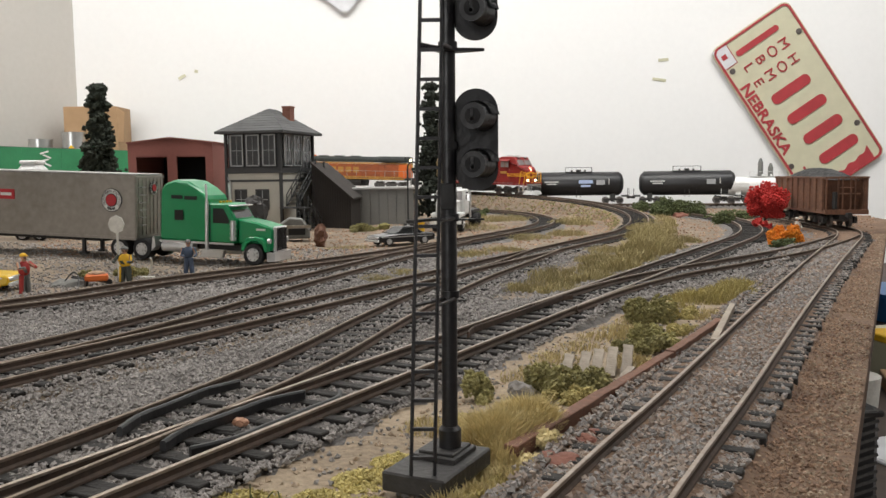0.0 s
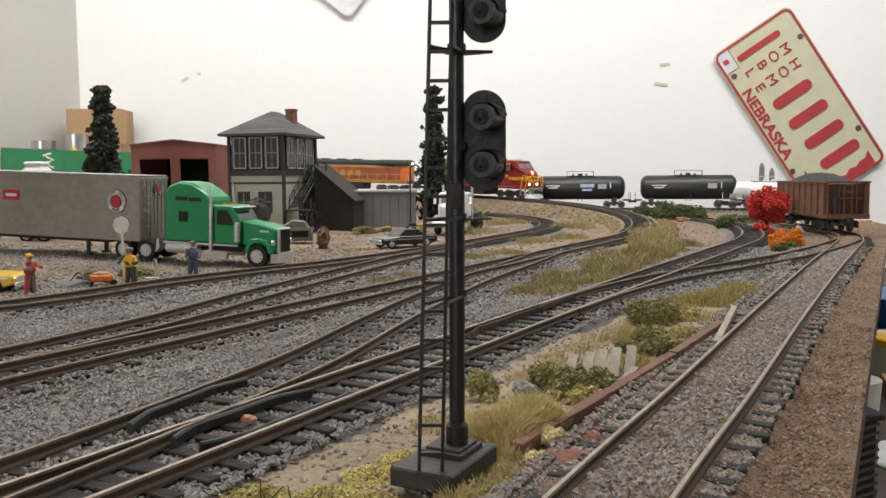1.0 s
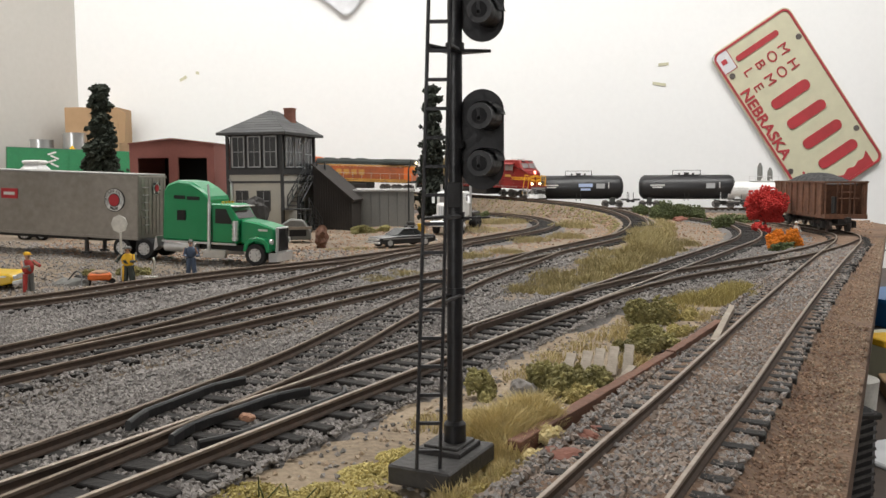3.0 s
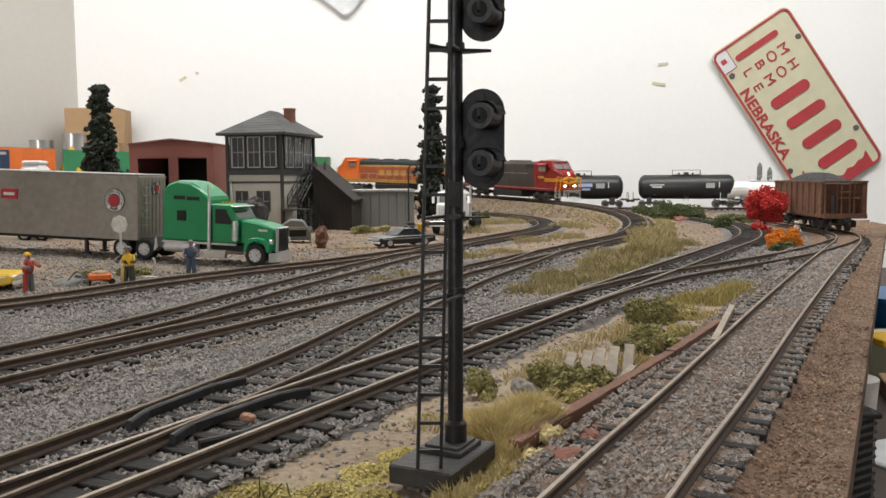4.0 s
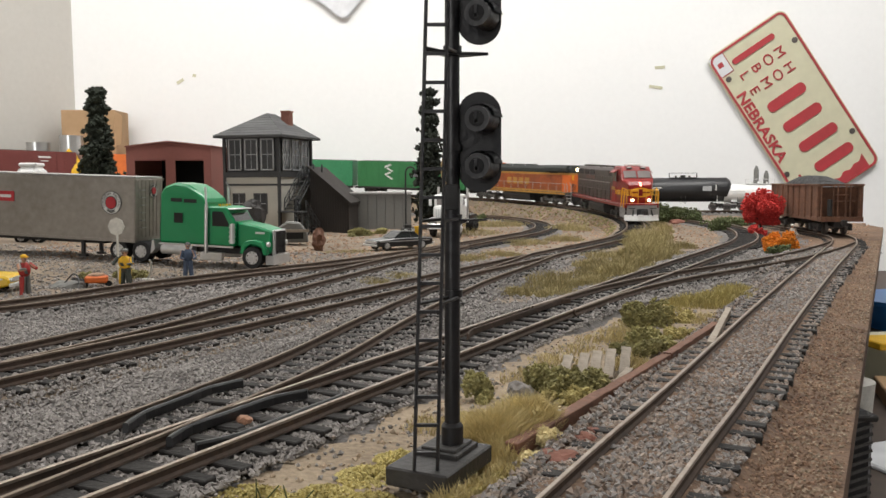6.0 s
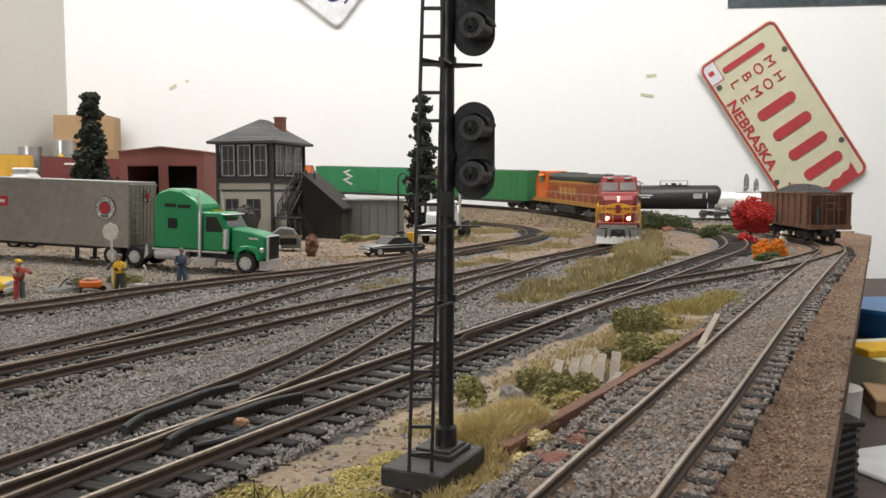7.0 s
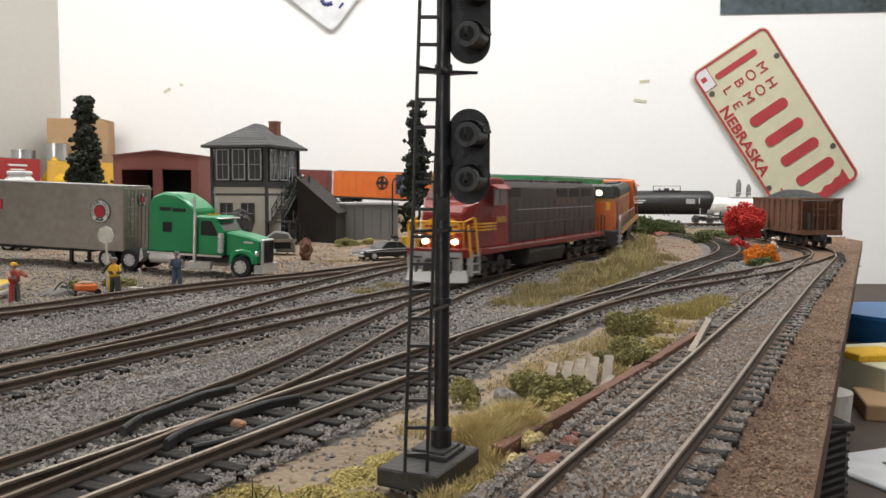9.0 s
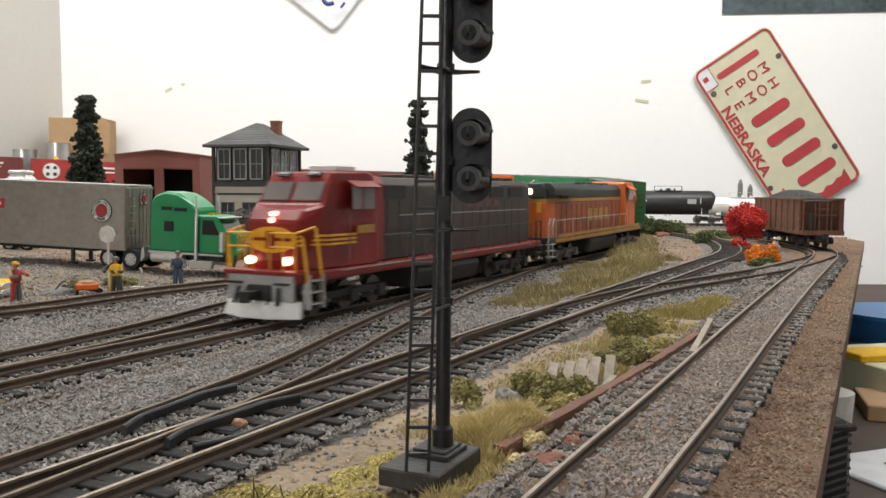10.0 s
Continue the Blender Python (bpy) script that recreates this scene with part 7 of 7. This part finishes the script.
timber((0.0112, 0.1495, -0.0026), (0.0590, 0.2265, -0.0026), 0.0026, 0.0030, M_RUST, "long rusty red steel beam lying beside the spur", "steel_beam")
timber((0.0600, 0.2285, -0.0026), (0.0880, 0.2760, -0.0024), 0.0024, 0.0028, M_RUST, "short rusty red beam beside the spur", "steel_beam")
timber((0.0765, 0.2440, -0.0024), (0.1010, 0.3020, -0.0012), 0.0020, 0.0022, M_WOOD_OLD, "weathered grey timber leaning beside the rail")
for k, (x, y) in enumerate(((0.0300, 0.2125), (0.0345, 0.2135), (0.0382, 0.2155), (0.0420, 0.2165), (0.0462, 0.2175))):
    timber((x - 0.0018, y - 0.006, -0.0042), (x + 0.0010, y + 0.005, 0.0000 + 0.0003 * k), 0.0026, 0.0016, M_WOOD_OLD, "short weathered grey plank standing in weeds", "plank")
timber((0.0392, 0.1980, -0.0036), (0.0450, 0.2080, -0.0012), 0.0020, 0.0014, M_WOOD_OLD, "short pale plank leaning on a beam", "plank")


def lump(name, c, r, sc, material, label, category, seed):
    bm = B()
    ball(bm, (0, 0, 0), r, 3, sc)
    for v in bm.verts:
        q = v.co * (1.2 / r) + Vector((seed, 0, 0))
        v.co *= 1 + 0.45 * noise.noise(q) + 0.2 * noise.noise(q * 2.5)
    ob = part(name, bm, material)
    ob.matrix_world = Matrix.Translation(c)
    tagged(ob, label, category)


lump("brick_rubble", (0.0190, 0.1469, -0.0028), 0.0032, (1.15, 1.0, 0.35), M_BRICK, "flat lump of red brick rubble", "rubble", 1)
lump("brick_rubble", (0.0257, 0.1575, -0.0027), 0.0019, (1.1, 1.0, 0.5), M_BRICK, "small lump of red brick rubble", "rubble", 2)
lump("brick_rubble", (0.0285,0.1625,-0.0028), 0.0014, (1.2, 1.0, 0.4), M_BRICK, "small lump of red brick rubble", "rubble", 3)
lump("brick_rubble", (0.0250, 0.1275, -0.0026), 0.0020, (1.3, 1.0, 0.3), M_BRICK, "flat lump of red brick rubble", "rubble", 4)
lump("pebble", (0.0220, 0.1705, -0.0022), 0.0013, (1, 1, 1), M_F_WHITE, "small round cream pebble", "stone", 5)
lump("pebble", (0.0165, 0.1955, -0.0032), 0.0026, (1.2, 0.9, 0.8), M_STONE, "pale grey broken rock", "stone", 6)
lump("pebble", (-0.042, 0.1689, -0.0022), 0.0013, (1.2, 1, 0.7), M_SKIN, "small orange tan pebble between the rails", "stone", 7)
lump("gravel_mound", (-0.186, 0.402, -0.0045), 0.0085, (1.1, 0.8, 0.5), M_GREY_WALL, "small pile of pale grey gravel", "gravel", 8)
for k in range(9):
    rr = random.Random(100 + k)
    lump("red_rock", (0.305 + rr.uniform(-0.06, 0.05), 0.955 + rr.uniform(-0.03, 0.05), -0.004), rr.uniform(0.004, 0.008), (1.3, 1, 0.6), M_BRICK, "reddish brown rock by the rear siding", "rock", 20 + k)


# ---------------------------------------------------------------- ballast stones
def build_stones():
    """Loose stones: joined, past counting."""
    rnd = np.random.RandomState(4)
    def field(name, pts, size, material, label, zoff):
        n = len(pts)
        base = np.array([(1, 0, 0), (-1, 0, 0), (0, 1, 0), (0, -1, 0), (0, 0, 0.8), (0, 0, -0.8)], float)
        tri = np.array([(0, 2, 4), (2, 1, 4), (1, 3, 4), (3, 0, 4), (2, 0, 5), (1, 2, 5), (3, 1, 5), (0, 3, 5)])
        s = size * rnd.uniform(0.55, 1.35, (n, 1, 1))
        v = base[None] * s * rnd.uniform(0.55, 1.25, (n, 6, 1))
        a, b = rnd.uniform(0, 6.28, n), rnd.uniform(-1.0, 1.0, n)
        ca, sa, cb, sb = np.cos(a), np.sin(a), np.cos(b), np.sin(b)
        x = v[:, :, 0] * cb[:, None] - v[:, :, 2] * sb[:, None]
        z = v[:, :, 0] * sb[:, None] + v[:, :, 2] * cb[:, None]
        y = v[:, :, 1]
        v = np.stack([x * ca[:, None] - y * sa[:, None], x * sa[:, None] + y * ca[:, None], z], 2)
        v += np.array(pts)[:, None, :]
        f = tri[None] + (np.arange(n) * 6)[:, None, None]
        me = bpy.data.meshes.new(name)
        me.from_pydata(v.reshape(-1, 3).tolist(), [], f.reshape(-1, 3).tolist())
        me.materials.append(material)
        tagged(new(name, me), label, "gravel", kind="stuff")

    centre = {k: np.array([p[:] for p in l[::2]]) for k, l in LINES.items()}

    def near_track(x, y):
        best = (9, 0, "")
        for k, c in centre.items():
            d2 = (c[:, 0] - x) ** 2 + (c[:, 1] - y) ** 2
            i = int(np.argmin(d2))
            if d2[i] < best[0]:
                best = (d2[i], c[i, 2], k)
        return math.sqrt(best[0]), best[1], best[2]

    near, far, brown, mixed, grit = [], [], [], [], []
    tries = 0
    while len(near) < 70000 and tries < 165000:
        tries += 1
        y = 0.085 + 0.50 * rnd.random_sample() ** 1.5
        x = rnd.uniform(-0.60 * y - 0.012, 0.60 * y + 0.01)
        if x > right_edge(y) - 0.0008:
            continue
        d, z, key = near_track(x, y)
        e = right_edge(y) - x
        if e < 0.040 and d > 0.0145:
            continue
        strip = strip_at(x, y)
        if lot_at(x, y) and d > 0.02 and rnd.random_sample() < 0.7:
            continue
        if strip and d > 0.0165 and rnd.random_sample() < 0.95:
            continue
        if verge_at(x, y) and d > 0.018 and rnd.random_sample() < 0.72:
            continue
        if abs(d - GAUGE / 2) < 0.0011:
            continue
        if d < 0.0195:
            zz = z - (0.0018 if e < 0.062 and y > 0 else 0.0030) - 0.0006 * rnd.random_sample()
            if key not in ("R", "A1") and d < 0.0155:
                zz += 0.00075 * rnd.random_sample()
            if e < 0.052 and d > 0.0092:
                zz = -0.0029
        else:
            zz = max(hill(x, y), z - 0.0033 - (d - 0.0195) * 0.45 if not strip else -1) + 0.0002
        if e < 0.062 and rnd.random_sample() < 0.38:
            mixed.append((x, y, zz))
            continue
        (near if y < 0.30 else far).append((x, y, zz))
    for _ in range(26000):
        y = 0.085 + 0.60 * rnd.random_sample() ** 1.6
        x = right_edge(y) - 0.0006 - 0.036 * rnd.random_sample()
        d, z, key = near_track(x, y)
        if d < 0.0145 + 0.002 * rnd.random_sample() or key != "R":
            continue
        pale = 0.12 + 0.5 * max(0.0, 1 - (right_edge(y) - x) / 0.014)
        (grit if rnd.random_sample() < pale else brown).append((x, y, max(hill(x, y), -0.0036 - (d - 0.0145) * 0.49) + 0.0001))
    pebbles = []
    for _ in range(9000):
        y = 0.11 + 0.33 * rnd.random_sample() ** 1.4
        x = rnd.uniform(-0.07, 0.19)
        if strip_at(x, y) and near_track(x, y)[0] > 0.0185 and noise.noise((x * 120, y * 120, 7)) > -0.15:
            pebbles.append((x, y, hill(x, y) + 0.0001))
    field("strip_pebbles", pebbles, 0.00062, M_GRIT, "tan pebbles and clods on the dirt strip", 0)
    bank, tufts = [], []
    for _ in range(9000):
        i = rnd.randint(150, 520)
        q, ahead = LINES["C"][i], LINES["C"][i + 1]
        side = Vector((ahead.y - q.y, q.x - ahead.x, 0)).normalized() * (1 if rnd.random_sample() < 0.5 else -1)
        k = rnd.random_sample()
        drop = max(0.0, q.z)
        c = q + side * (0.019 + k * (0.008 + drop * 1.2))
        (bank if rnd.random_sample() < 0.7 else tufts).append((c.x, c.y, q.z - 0.0036 - k * (0.0039 + drop) + 0.0004))
    field("bank_stones", bank, 0.0012, M_RUBBLE, "brown stones on the bank of the back curve", 0)
    field("bank_weeds", tufts, 0.0017, M_OLIVE, "olive weeds on the bank of the back curve", 0)
    field("ballast_stones", near, 0.00062, M_STONE, "loose grey ballast stones between and beside rails", 0)
    field("ballast_stones", far, 0.00090, M_STONE, "loose grey ballast stones further along the yard", 0)
    field("spur_stones", mixed, 0.00072, M_SPUR, "brown and tan stones in the spur ballast", 0)
    field("edge_grit", grit, 0.00045, M_GRIT, "pale tan grit scattered along the board edge", 0)
    field("rubble_crumbs", brown, 0.00048, M_RUBBLE, "brown and red crumbs along the board edge", 0)
    rear = []
    for _ in range(14000):
        y = 0.5 + 0.75 * rnd.random_sample()
        x = rnd.uniform(-0.5 * y, 0.5 * y)
        if on_layout(x, y) and near_track(x, y)[0] > 0.02:
            rear.append((x, y, hill(x, y)))
    field("gravel_crumbs", rear, 0.00125, M_RUBBLE, "scattered tan gravel of the lot", 0)


build_stones()

# ---------------------------------------------------------------- wall plates, poster, clutter
M_PLATE = mat("cream_plate_enamel", (0.60, 0.58, 0.42), 0.4, col2=(0.52, 0.50, 0.36), grain=60, stain=12, bump=0.05)
M_PLATE_RED = mat("red_plate_enamel", (0.45, 0.05, 0.06), 0.4, col2=(0.34, 0.045, 0.05), grain=80, stain=15, bump=0.05)
M_PLATE_WHITE = mat("white_plate_enamel", (0.74, 0.75, 0.78), 0.4, grain=60, stain=12, bump=0.05)
M_PLATE_BLUE = mat("navy_plate_enamel", (0.035, 0.045, 0.20), 0.4, grain=60, stain=12, bump=0.05)
M_CARD = mat("brown_cardboard", (0.42, 0.27, 0.15), 0.85, col2=(0.36, 0.23, 0.125), grain=80, stain=10, bump=0.1)
M_CAN = mat("tin_can", (0.62, 0.62, 0.61), 0.28, 0.8, grain=60, stain=12, bump=0.03)


def rounded(w, h, r, n=6):
    pts = []
    for cx, cy, a0 in ((w / 2 - r, h / 2 - r, 0), (-w / 2 + r, h / 2 - r, 90), (-w / 2 + r, -h / 2 + r, 180), (w / 2 - r, -h / 2 + r, 270)):
        pts += [(cx + r * math.cos(radians(a0 + 90 * i / n)), cy + r * math.sin(radians(a0 + 90 * i / n))) for i in range(n + 1)]
    return pts


def rim_frame(bm, w, h, r, t, z0, z1):
    """A raised rim: an outline of width t between z0 and z1."""
    o, i = rounded(w, h, r), rounded(w - 2 * t, h - 2 * t, max(r - t, 0.002))
    n = len(o)
    rings = [[bm.verts.new((x, y, z)) for x, y in p] for p, z in ((o, z0), (o, z1), (i, z1), (i, z0))]
    for a, b in zip(rings, rings[1:]):
        for k in range(n):
            bm.faces.new((a[k], a[(k + 1) % n], b[(k + 1) % n], b[k]))
    bmesh.ops.recalc_face_normals(bm, faces=bm.faces[:])


def plate_pose(cx, cz, ax, lean=0.0):
    """Local x along the plate in the wall's plane (angle ax), y up the plate, z out of the wall."""
    c, s = math.cos(radians(ax)), math.sin(radians(ax))
    m = Matrix(((c, -s, 0, cx), (0, 0, -1, 1.512), (s, c, 0, cz), (0, 0, 0, 1)))
    return m


def build_plates():
    w, h = 0.304, 0.150
    t = thing("licence_plate", plate_pose(0.615, 0.1675, -56.0) @ Matrix.Scale(1.08, 4), "cream embossed licence plate with red lettering hung askew", "licence plate", "plates on the wall")
    bm = B()
    prism(bm, rounded(w, h, 0.014), "z", -0.001, 0.001)
    part("sheet", bm, M_PLATE, t)
    bm = B()
    rim_frame(bm, w - 0.004, h - 0.004, 0.013, 0.0035, 0.0008, 0.0028)
    part("rim", bm, M_PLATE_RED, t, "raised red rim")
    # district bar, serial bars in place of its number
    def bar(x, y, sx, sy, name="serial_bar"):
        bm = B()
        prism(bm, [(x + u, y + v) for u, v in rounded(sx, sy, min(sx, sy) * 0.45)], "z", 0.0008, 0.0030)
        part(name, bm, M_PLATE_RED, t, "raised red bar" if name == "serial_bar" else "")
    bar(-0.123, -0.001, 0.010, 0.080, "district_bar")
    for k in range(4):
        bar(-0.0255 + k * 0.0423, 0.002 + k * 0.004, 0.018, 0.071)
    for body, x, y, size, b in (("NEBRASKA", -0.0075, -0.0585, 0.0245, 0.0006), ("72", 0.1055, -0.0575, 0.0245, 0.0006)):
        ob = text(body, size, 0.0008, M_PLATE_RED, t, "lettering", b)
        ob.matrix_basis = Matrix.Translation((x, y, 0.0016)) @ Matrix.Diagonal((1.12 if len(body) > 2 else 1.0, 1, 1, 1))
    for col, word in ((-0.0945, "MOBL"), (-0.0645, "HOME")):
        for i, ch in enumerate(word):
            ob = text(ch, 0.0225, 0.0008, M_PLATE_RED, t, "lettering")
            ob.matrix_basis = Matrix.Translation((col, 0.0315 - i * 0.0225, 0.0016)) @ Matrix.Diagonal((1.15, 1, 1, 1))
    part("sticker", boxes((-0.1305, -0.0600, 0.0016, 0.036, 0.026, 0.0008)), M_PLATE_WHITE, t, "small white year sticker")
    part("sticker_bar", boxes((-0.1305, -0.0600, 0.0023, 0.008, 0.009, 0.0006), (-0.1120, -0.0600, 0.0018, 0.0012, 0.027, 0.0008), (-0.1305, -0.0465, 0.0018, 0.037, 0.0012, 0.0008)), M_PLATE_RED, t)
    for x, y in ((-0.097, 0.063), (0.0825, 0.062), (-0.104, -0.061), (0.082, -0.066)):
        bm = B()
        rod(bm, (x, y, 0.0005), (x, y, 0.0022), 0.0048, 16)
        part("screw", bm, M_STEEL, t, "bolt head", smooth=True)
    bm = B()
    pts = [(0.148, -0.071), (0.148, 0.055)]
    edge = [(0.1335 + 0.0018 * math.sin(i * 0.75) + 0.0012 * math.sin(i * 0.31) - 0.010 * max(0.0, i / 48 - 0.8) / 0.2, -0.062 + i * 0.00244) for i in range(49)]
    prism(bm, pts + edge[::-1], "z", 0.0008, 0.0022)
    part("map_border", bm, M_PLATE_RED, t, "wavy red end border")
    # second plate, whose lower corner shows
    ang = -37.8
    u = Vector((math.cos(radians(ang)), math.sin(radians(ang))))
    v = Vector((-u.y, u.x))
    corner = Vector((-0.1875, 0.3300))
    c = corner - u * (0.304 / 2) + v * (0.152 / 2)
    t = thing("licence_plate", plate_pose(c.x, c.y, ang), "white licence plate with navy lettering hung askew", "licence plate", "plates on the wall")
    bm = B()
    prism(bm, rounded(0.304, 0.152, 0.014), "z", -0.001, 0.001)
    part("sheet", bm, M_PLATE_WHITE, t)
    bm = B()
    rim_frame(bm, 0.300, 0.148, 0.013, 0.003, 0.0008, 0.0026)
    part("rim", bm, M_PLATE_WHITE, t)
    bm = B()
    pts = [Vector((0.1085 + 0.0155 * math.cos(a), -0.010 + 0.034 * math.sin(a), 0)) for a in [radians(45 + 270 * i / 20) for i in range(21)]]
    for a, b in zip(pts, pts[1:]):
        rod(bm, a, b, 0.0042, 8)
    part("curved_mark", bm, M_PLATE_BLUE, t, "navy curved stroke")
    for x in (0.068, 0.030, -0.010, -0.050):
        bm = B()
        prism(bm, [(x + p, -0.010 + q) for p, q in rounded(0.028, 0.070, 0.01)], "z", 0.0008, 0.0024)
        part("serial_bar", bm, M_PLATE_BLUE, t)
    part("small_bar", boxes((0.135, -0.028, 0.0014, 0.004, 0.012, 0.001)), M_PLATE_BLUE, t)
    part("small_bar", boxes((0.136, 0.02, 0.0014, 0.003, 0.04, 0.001)), M_PLATE_BLUE, t)


build_plates()


def build_wall_things():
    m = mat("dark_poster_print", (0.10, 0.13, 0.15), 0.35, col2=(0.02, 0.025, 0.022), grain=90, stain=14, bump=0.0)
    bm = boxes((0.738, 1.5175, 0.56, 0.46, 0.001, 0.375))
    ob = part("poster", bm, m)
    ob.matrix_world = Matrix.Translation((0.76, 0, 0.56)) @ Matrix.Rotation(radians(-1.2), 4, "Y") @ Matrix.Translation((-0.76, 0, -0.56))
    tagged(ob, "dark glossy landscape poster on the white wall", "poster")
    for i, (x, z, sx, a) in enumerate(((-0.488, 0.228, 0.014, 30), (-0.462, 0.238, 0.006, -10), (0.377, 0.247, 0.018, 5), (0.370, 0.212, 0.024, -8))):
        ob = part("tape_scrap", boxes((0, 0, 0, sx, 0.0008, 0.005)), M_PLATE)
        ob.matrix_world = Matrix.Translation((x, 1.5192, z)) @ Matrix.Rotation(radians(-a), 4, "Y")
        tagged(ob, "small curled scrap of old tape on the wall", "tape", "tape scraps")


build_wall_things()


def build_clutter():
    shelf = structure("side_shelf", boxes((-0.66, 1.43, 0.0, 0.30, 0.14, 0.02)), M_WOOD_OLD, "wooden shelf behind the layout", "shelf")
    t = thing("cardboard_box", pose(-0.620, 1.462, 0.010, 0, 0, 3), "open brown cardboard box", "box")
    part("box_body", boxes((0, 0, 0.080, 0.090, 0.070, 0.16)), M_CARD, t, bevel=0.001)
    bm = B()
    prism(bm, [(0.0445, 0.100), (0.0450, 0.158), (0.0580, 0.150), (0.0540, 0.100)], "y", -0.034, -0.032)
    part("flap", bm, M_CARD, t)
    for x, y, h, lab in ((-0.692, 1.40, 0.104, "shiny tin can without label"), (-0.638, 1.405, 0.115, "tall shiny tin can without label")):
        t = thing("tin_can", pose(x, y, 0.010), lab, "can", "tin cans")
        bm = B()
        rod(bm, (0, 0, 0), (0, 0, h), 0.0185, 32)
        part("can_body", bm, M_CAN, t, smooth=True)
        for z in (0.0, h - 0.0012):
            bm = B()
            rod(bm, (0, 0, z), (0, 0, z + 0.0014), 0.0193, 32)
            part("rim", bm, M_CAN, t, smooth=True)
    lump("yellow_bag", (-0.628, 1.372, 0.052), 0.030, (0.75, 0.4, 1.45), M_F_YELLOW, "crumpled bright yellow bag", "bag", 31)
    t = thing("white_van", pose(-0.306, 0.61, 0.0025, 0, 0, 5), "white van behind the trailer", "van")
    part("van_body", boxes((0, 0, 0.033, 0.017, 0.020, 0.046)), M_WHITE, t, bevel=0.004)
    part("van_roof", boxes((0, 0, 0.057, 0.013, 0.016, 0.003)), M_WHITE, t, bevel=0.001)
    for x in (-0.006, 0.006):
        for s in (-1, 1):
            wheel(t, x, s * 0.0085, 0.0050, 0.003)
    # work table beside the layout
    # table colour is darkened to carry the shade below the layout edge
    structure("side_table", boxes((0.60, 0.55, -0.135, 1.75, 1.9, 0.03)), mat("shade_darkened_table_wood", (0.075, 0.05, 0.036), 0.6, col2=(0.045, 0.03, 0.022), grain=90, stain=9), "wooden work table beside the layout, shade put into its dark colour", "table")
    blue = mat("blue_plastic", (0.02, 0.13, 0.34), 0.4, grain=100, stain=20, bump=0.03)
    t = thing("plastic_tub", pose(0.535, 0.93, -0.120), "shallow blue plastic tub", "tub")
    bm = B()
    rod(bm, (0, 0, 0), (0, 0, 0.030), 0.066, 40, 0.074)
    part("tub_body", bm, blue, t, smooth=True)
    bm = B()
    rod(bm, (0, 0, 0.028), (0, 0, 0.0325), 0.0775, 40)
    part("tub_rim", bm, blue, t, "rolled blue rim", smooth=True)
    for i, (x, y, z, sx, sy, sz, r, mm, lab) in enumerate((
            (0.392, 0.69, -0.105, 0.11, 0.10, 0.030, 12, M_PLATE, "thick pad of pale paper on the table"), (0.360, 0.675, -0.087, 0.045, 0.035, 0.006, 8, M_F_YELLOW, "yellow box lid on papers"),
            (0.385, 0.60, -0.114, 0.13, 0.06, 0.012, -18, M_CARD, "wooden tray under papers"), (0.300, 0.47, -0.1185, 0.11, 0.10, 0.003, 20, M_PLATE_WHITE, "loose white printed sheet on the table"))):
        ob = part(("paper_pad", "box_lid", "tray", "printed_sheet")[i], boxes((0, 0, 0, sx, sy, sz)), mm, None, bevel=0.001)
        ob.matrix_world = pose(x, y, z, 0, 0, r)
        tagged(ob, lab, "clutter", "clutter on the side table")
    ob = part("print_block", boxes((0.285, 0.465, -0.1165, 0.03, 0.045, 0.0008)), M_F_GREY, None)
    tagged(ob, "grey printed block on a loose sheet", "print")
    t = thing("white_cup", pose(0.224, 0.470, -0.120), "white plastic cup with a dark jar on it", "cup")
    t.scale = (0.62, 0.62, 1.0)
    bm = B()
    rod(bm, (0, 0, 0), (0, 0, 0.052), 0.020, 28, 0.026)
    part("cup_body", bm, M_F_WHITE, t, smooth=True)
    bm = B()
    rod(bm, (-0.004, 0.006, 0.0525), (-0.004, 0.006, 0.074), 0.014, 24)
    part("dark_jar", bm, M_WIRE, t, smooth=True)
    t = thing("ribbed_case", pose(0.163, 0.392, -0.120, 0, 0, 6), "black ribbed plastic case standing on the table", "case")
    case = part("body", boxes((0, 0, 0.0315, 0.046, 0.058, 0.063)), M_WIRE, t, bevel=0.003)
    part("lid_edge", boxes((0, 0, 0.0600, 0.048, 0.060, 0.003)), M_UNDER, t, bevel=0.0008)
    for k in range(14):
        bar = part("rib", boxes((0, 0, 0, 0.040, 0.0012, 0.0013)), M_TRUCK_GREY, case)
        bar.matrix_basis = pose(0.002, -0.0292, 0.006 + k * 0.0038, 0, -16, 0)
    for k in range(9):
        part("end_rib", boxes((0.0234, -0.024 + k * 0.006, 0.030, 0.0012, 0.0014, 0.052)), M_TRUCK_GREY, case)


build_clutter()


def build_unseen_fittings():
    """An added, unseen window frame behind the viewer, set round the fill lamp."""
    t = thing("added_window", pose(-0.9, -2.49, 0.55), "added white window frame, out of view, round the rear fill lamp", "window", kind="structure")
    for x, z, sx, sz in ((0, 0.63, 1.7, 0.06), (0, -0.63, 1.7, 0.06), (-0.82, 0, 0.06, 1.3), (0.82, 0, 0.06, 1.3), (0, 0, 0.04, 1.2)):
        part("window_frame", boxes((x, 0, z, sx, 0.05, sz)), M_WALL, t)
    t = thing("shop_light", pose(0.08, 0.74, 1.06), "long white hanging shop light over the layout", "ceiling light")
    part("housing", boxes((0, 0, 0.03, 2.06, 0.34, 0.04)), M_WALL, t)
    for x in (-0.6, 0.6):
        part("chain", boxes((x, 0, 0.195, 0.006, 0.006, 0.29)), M_STEEL, t)


build_unseen_fittings()



motions()
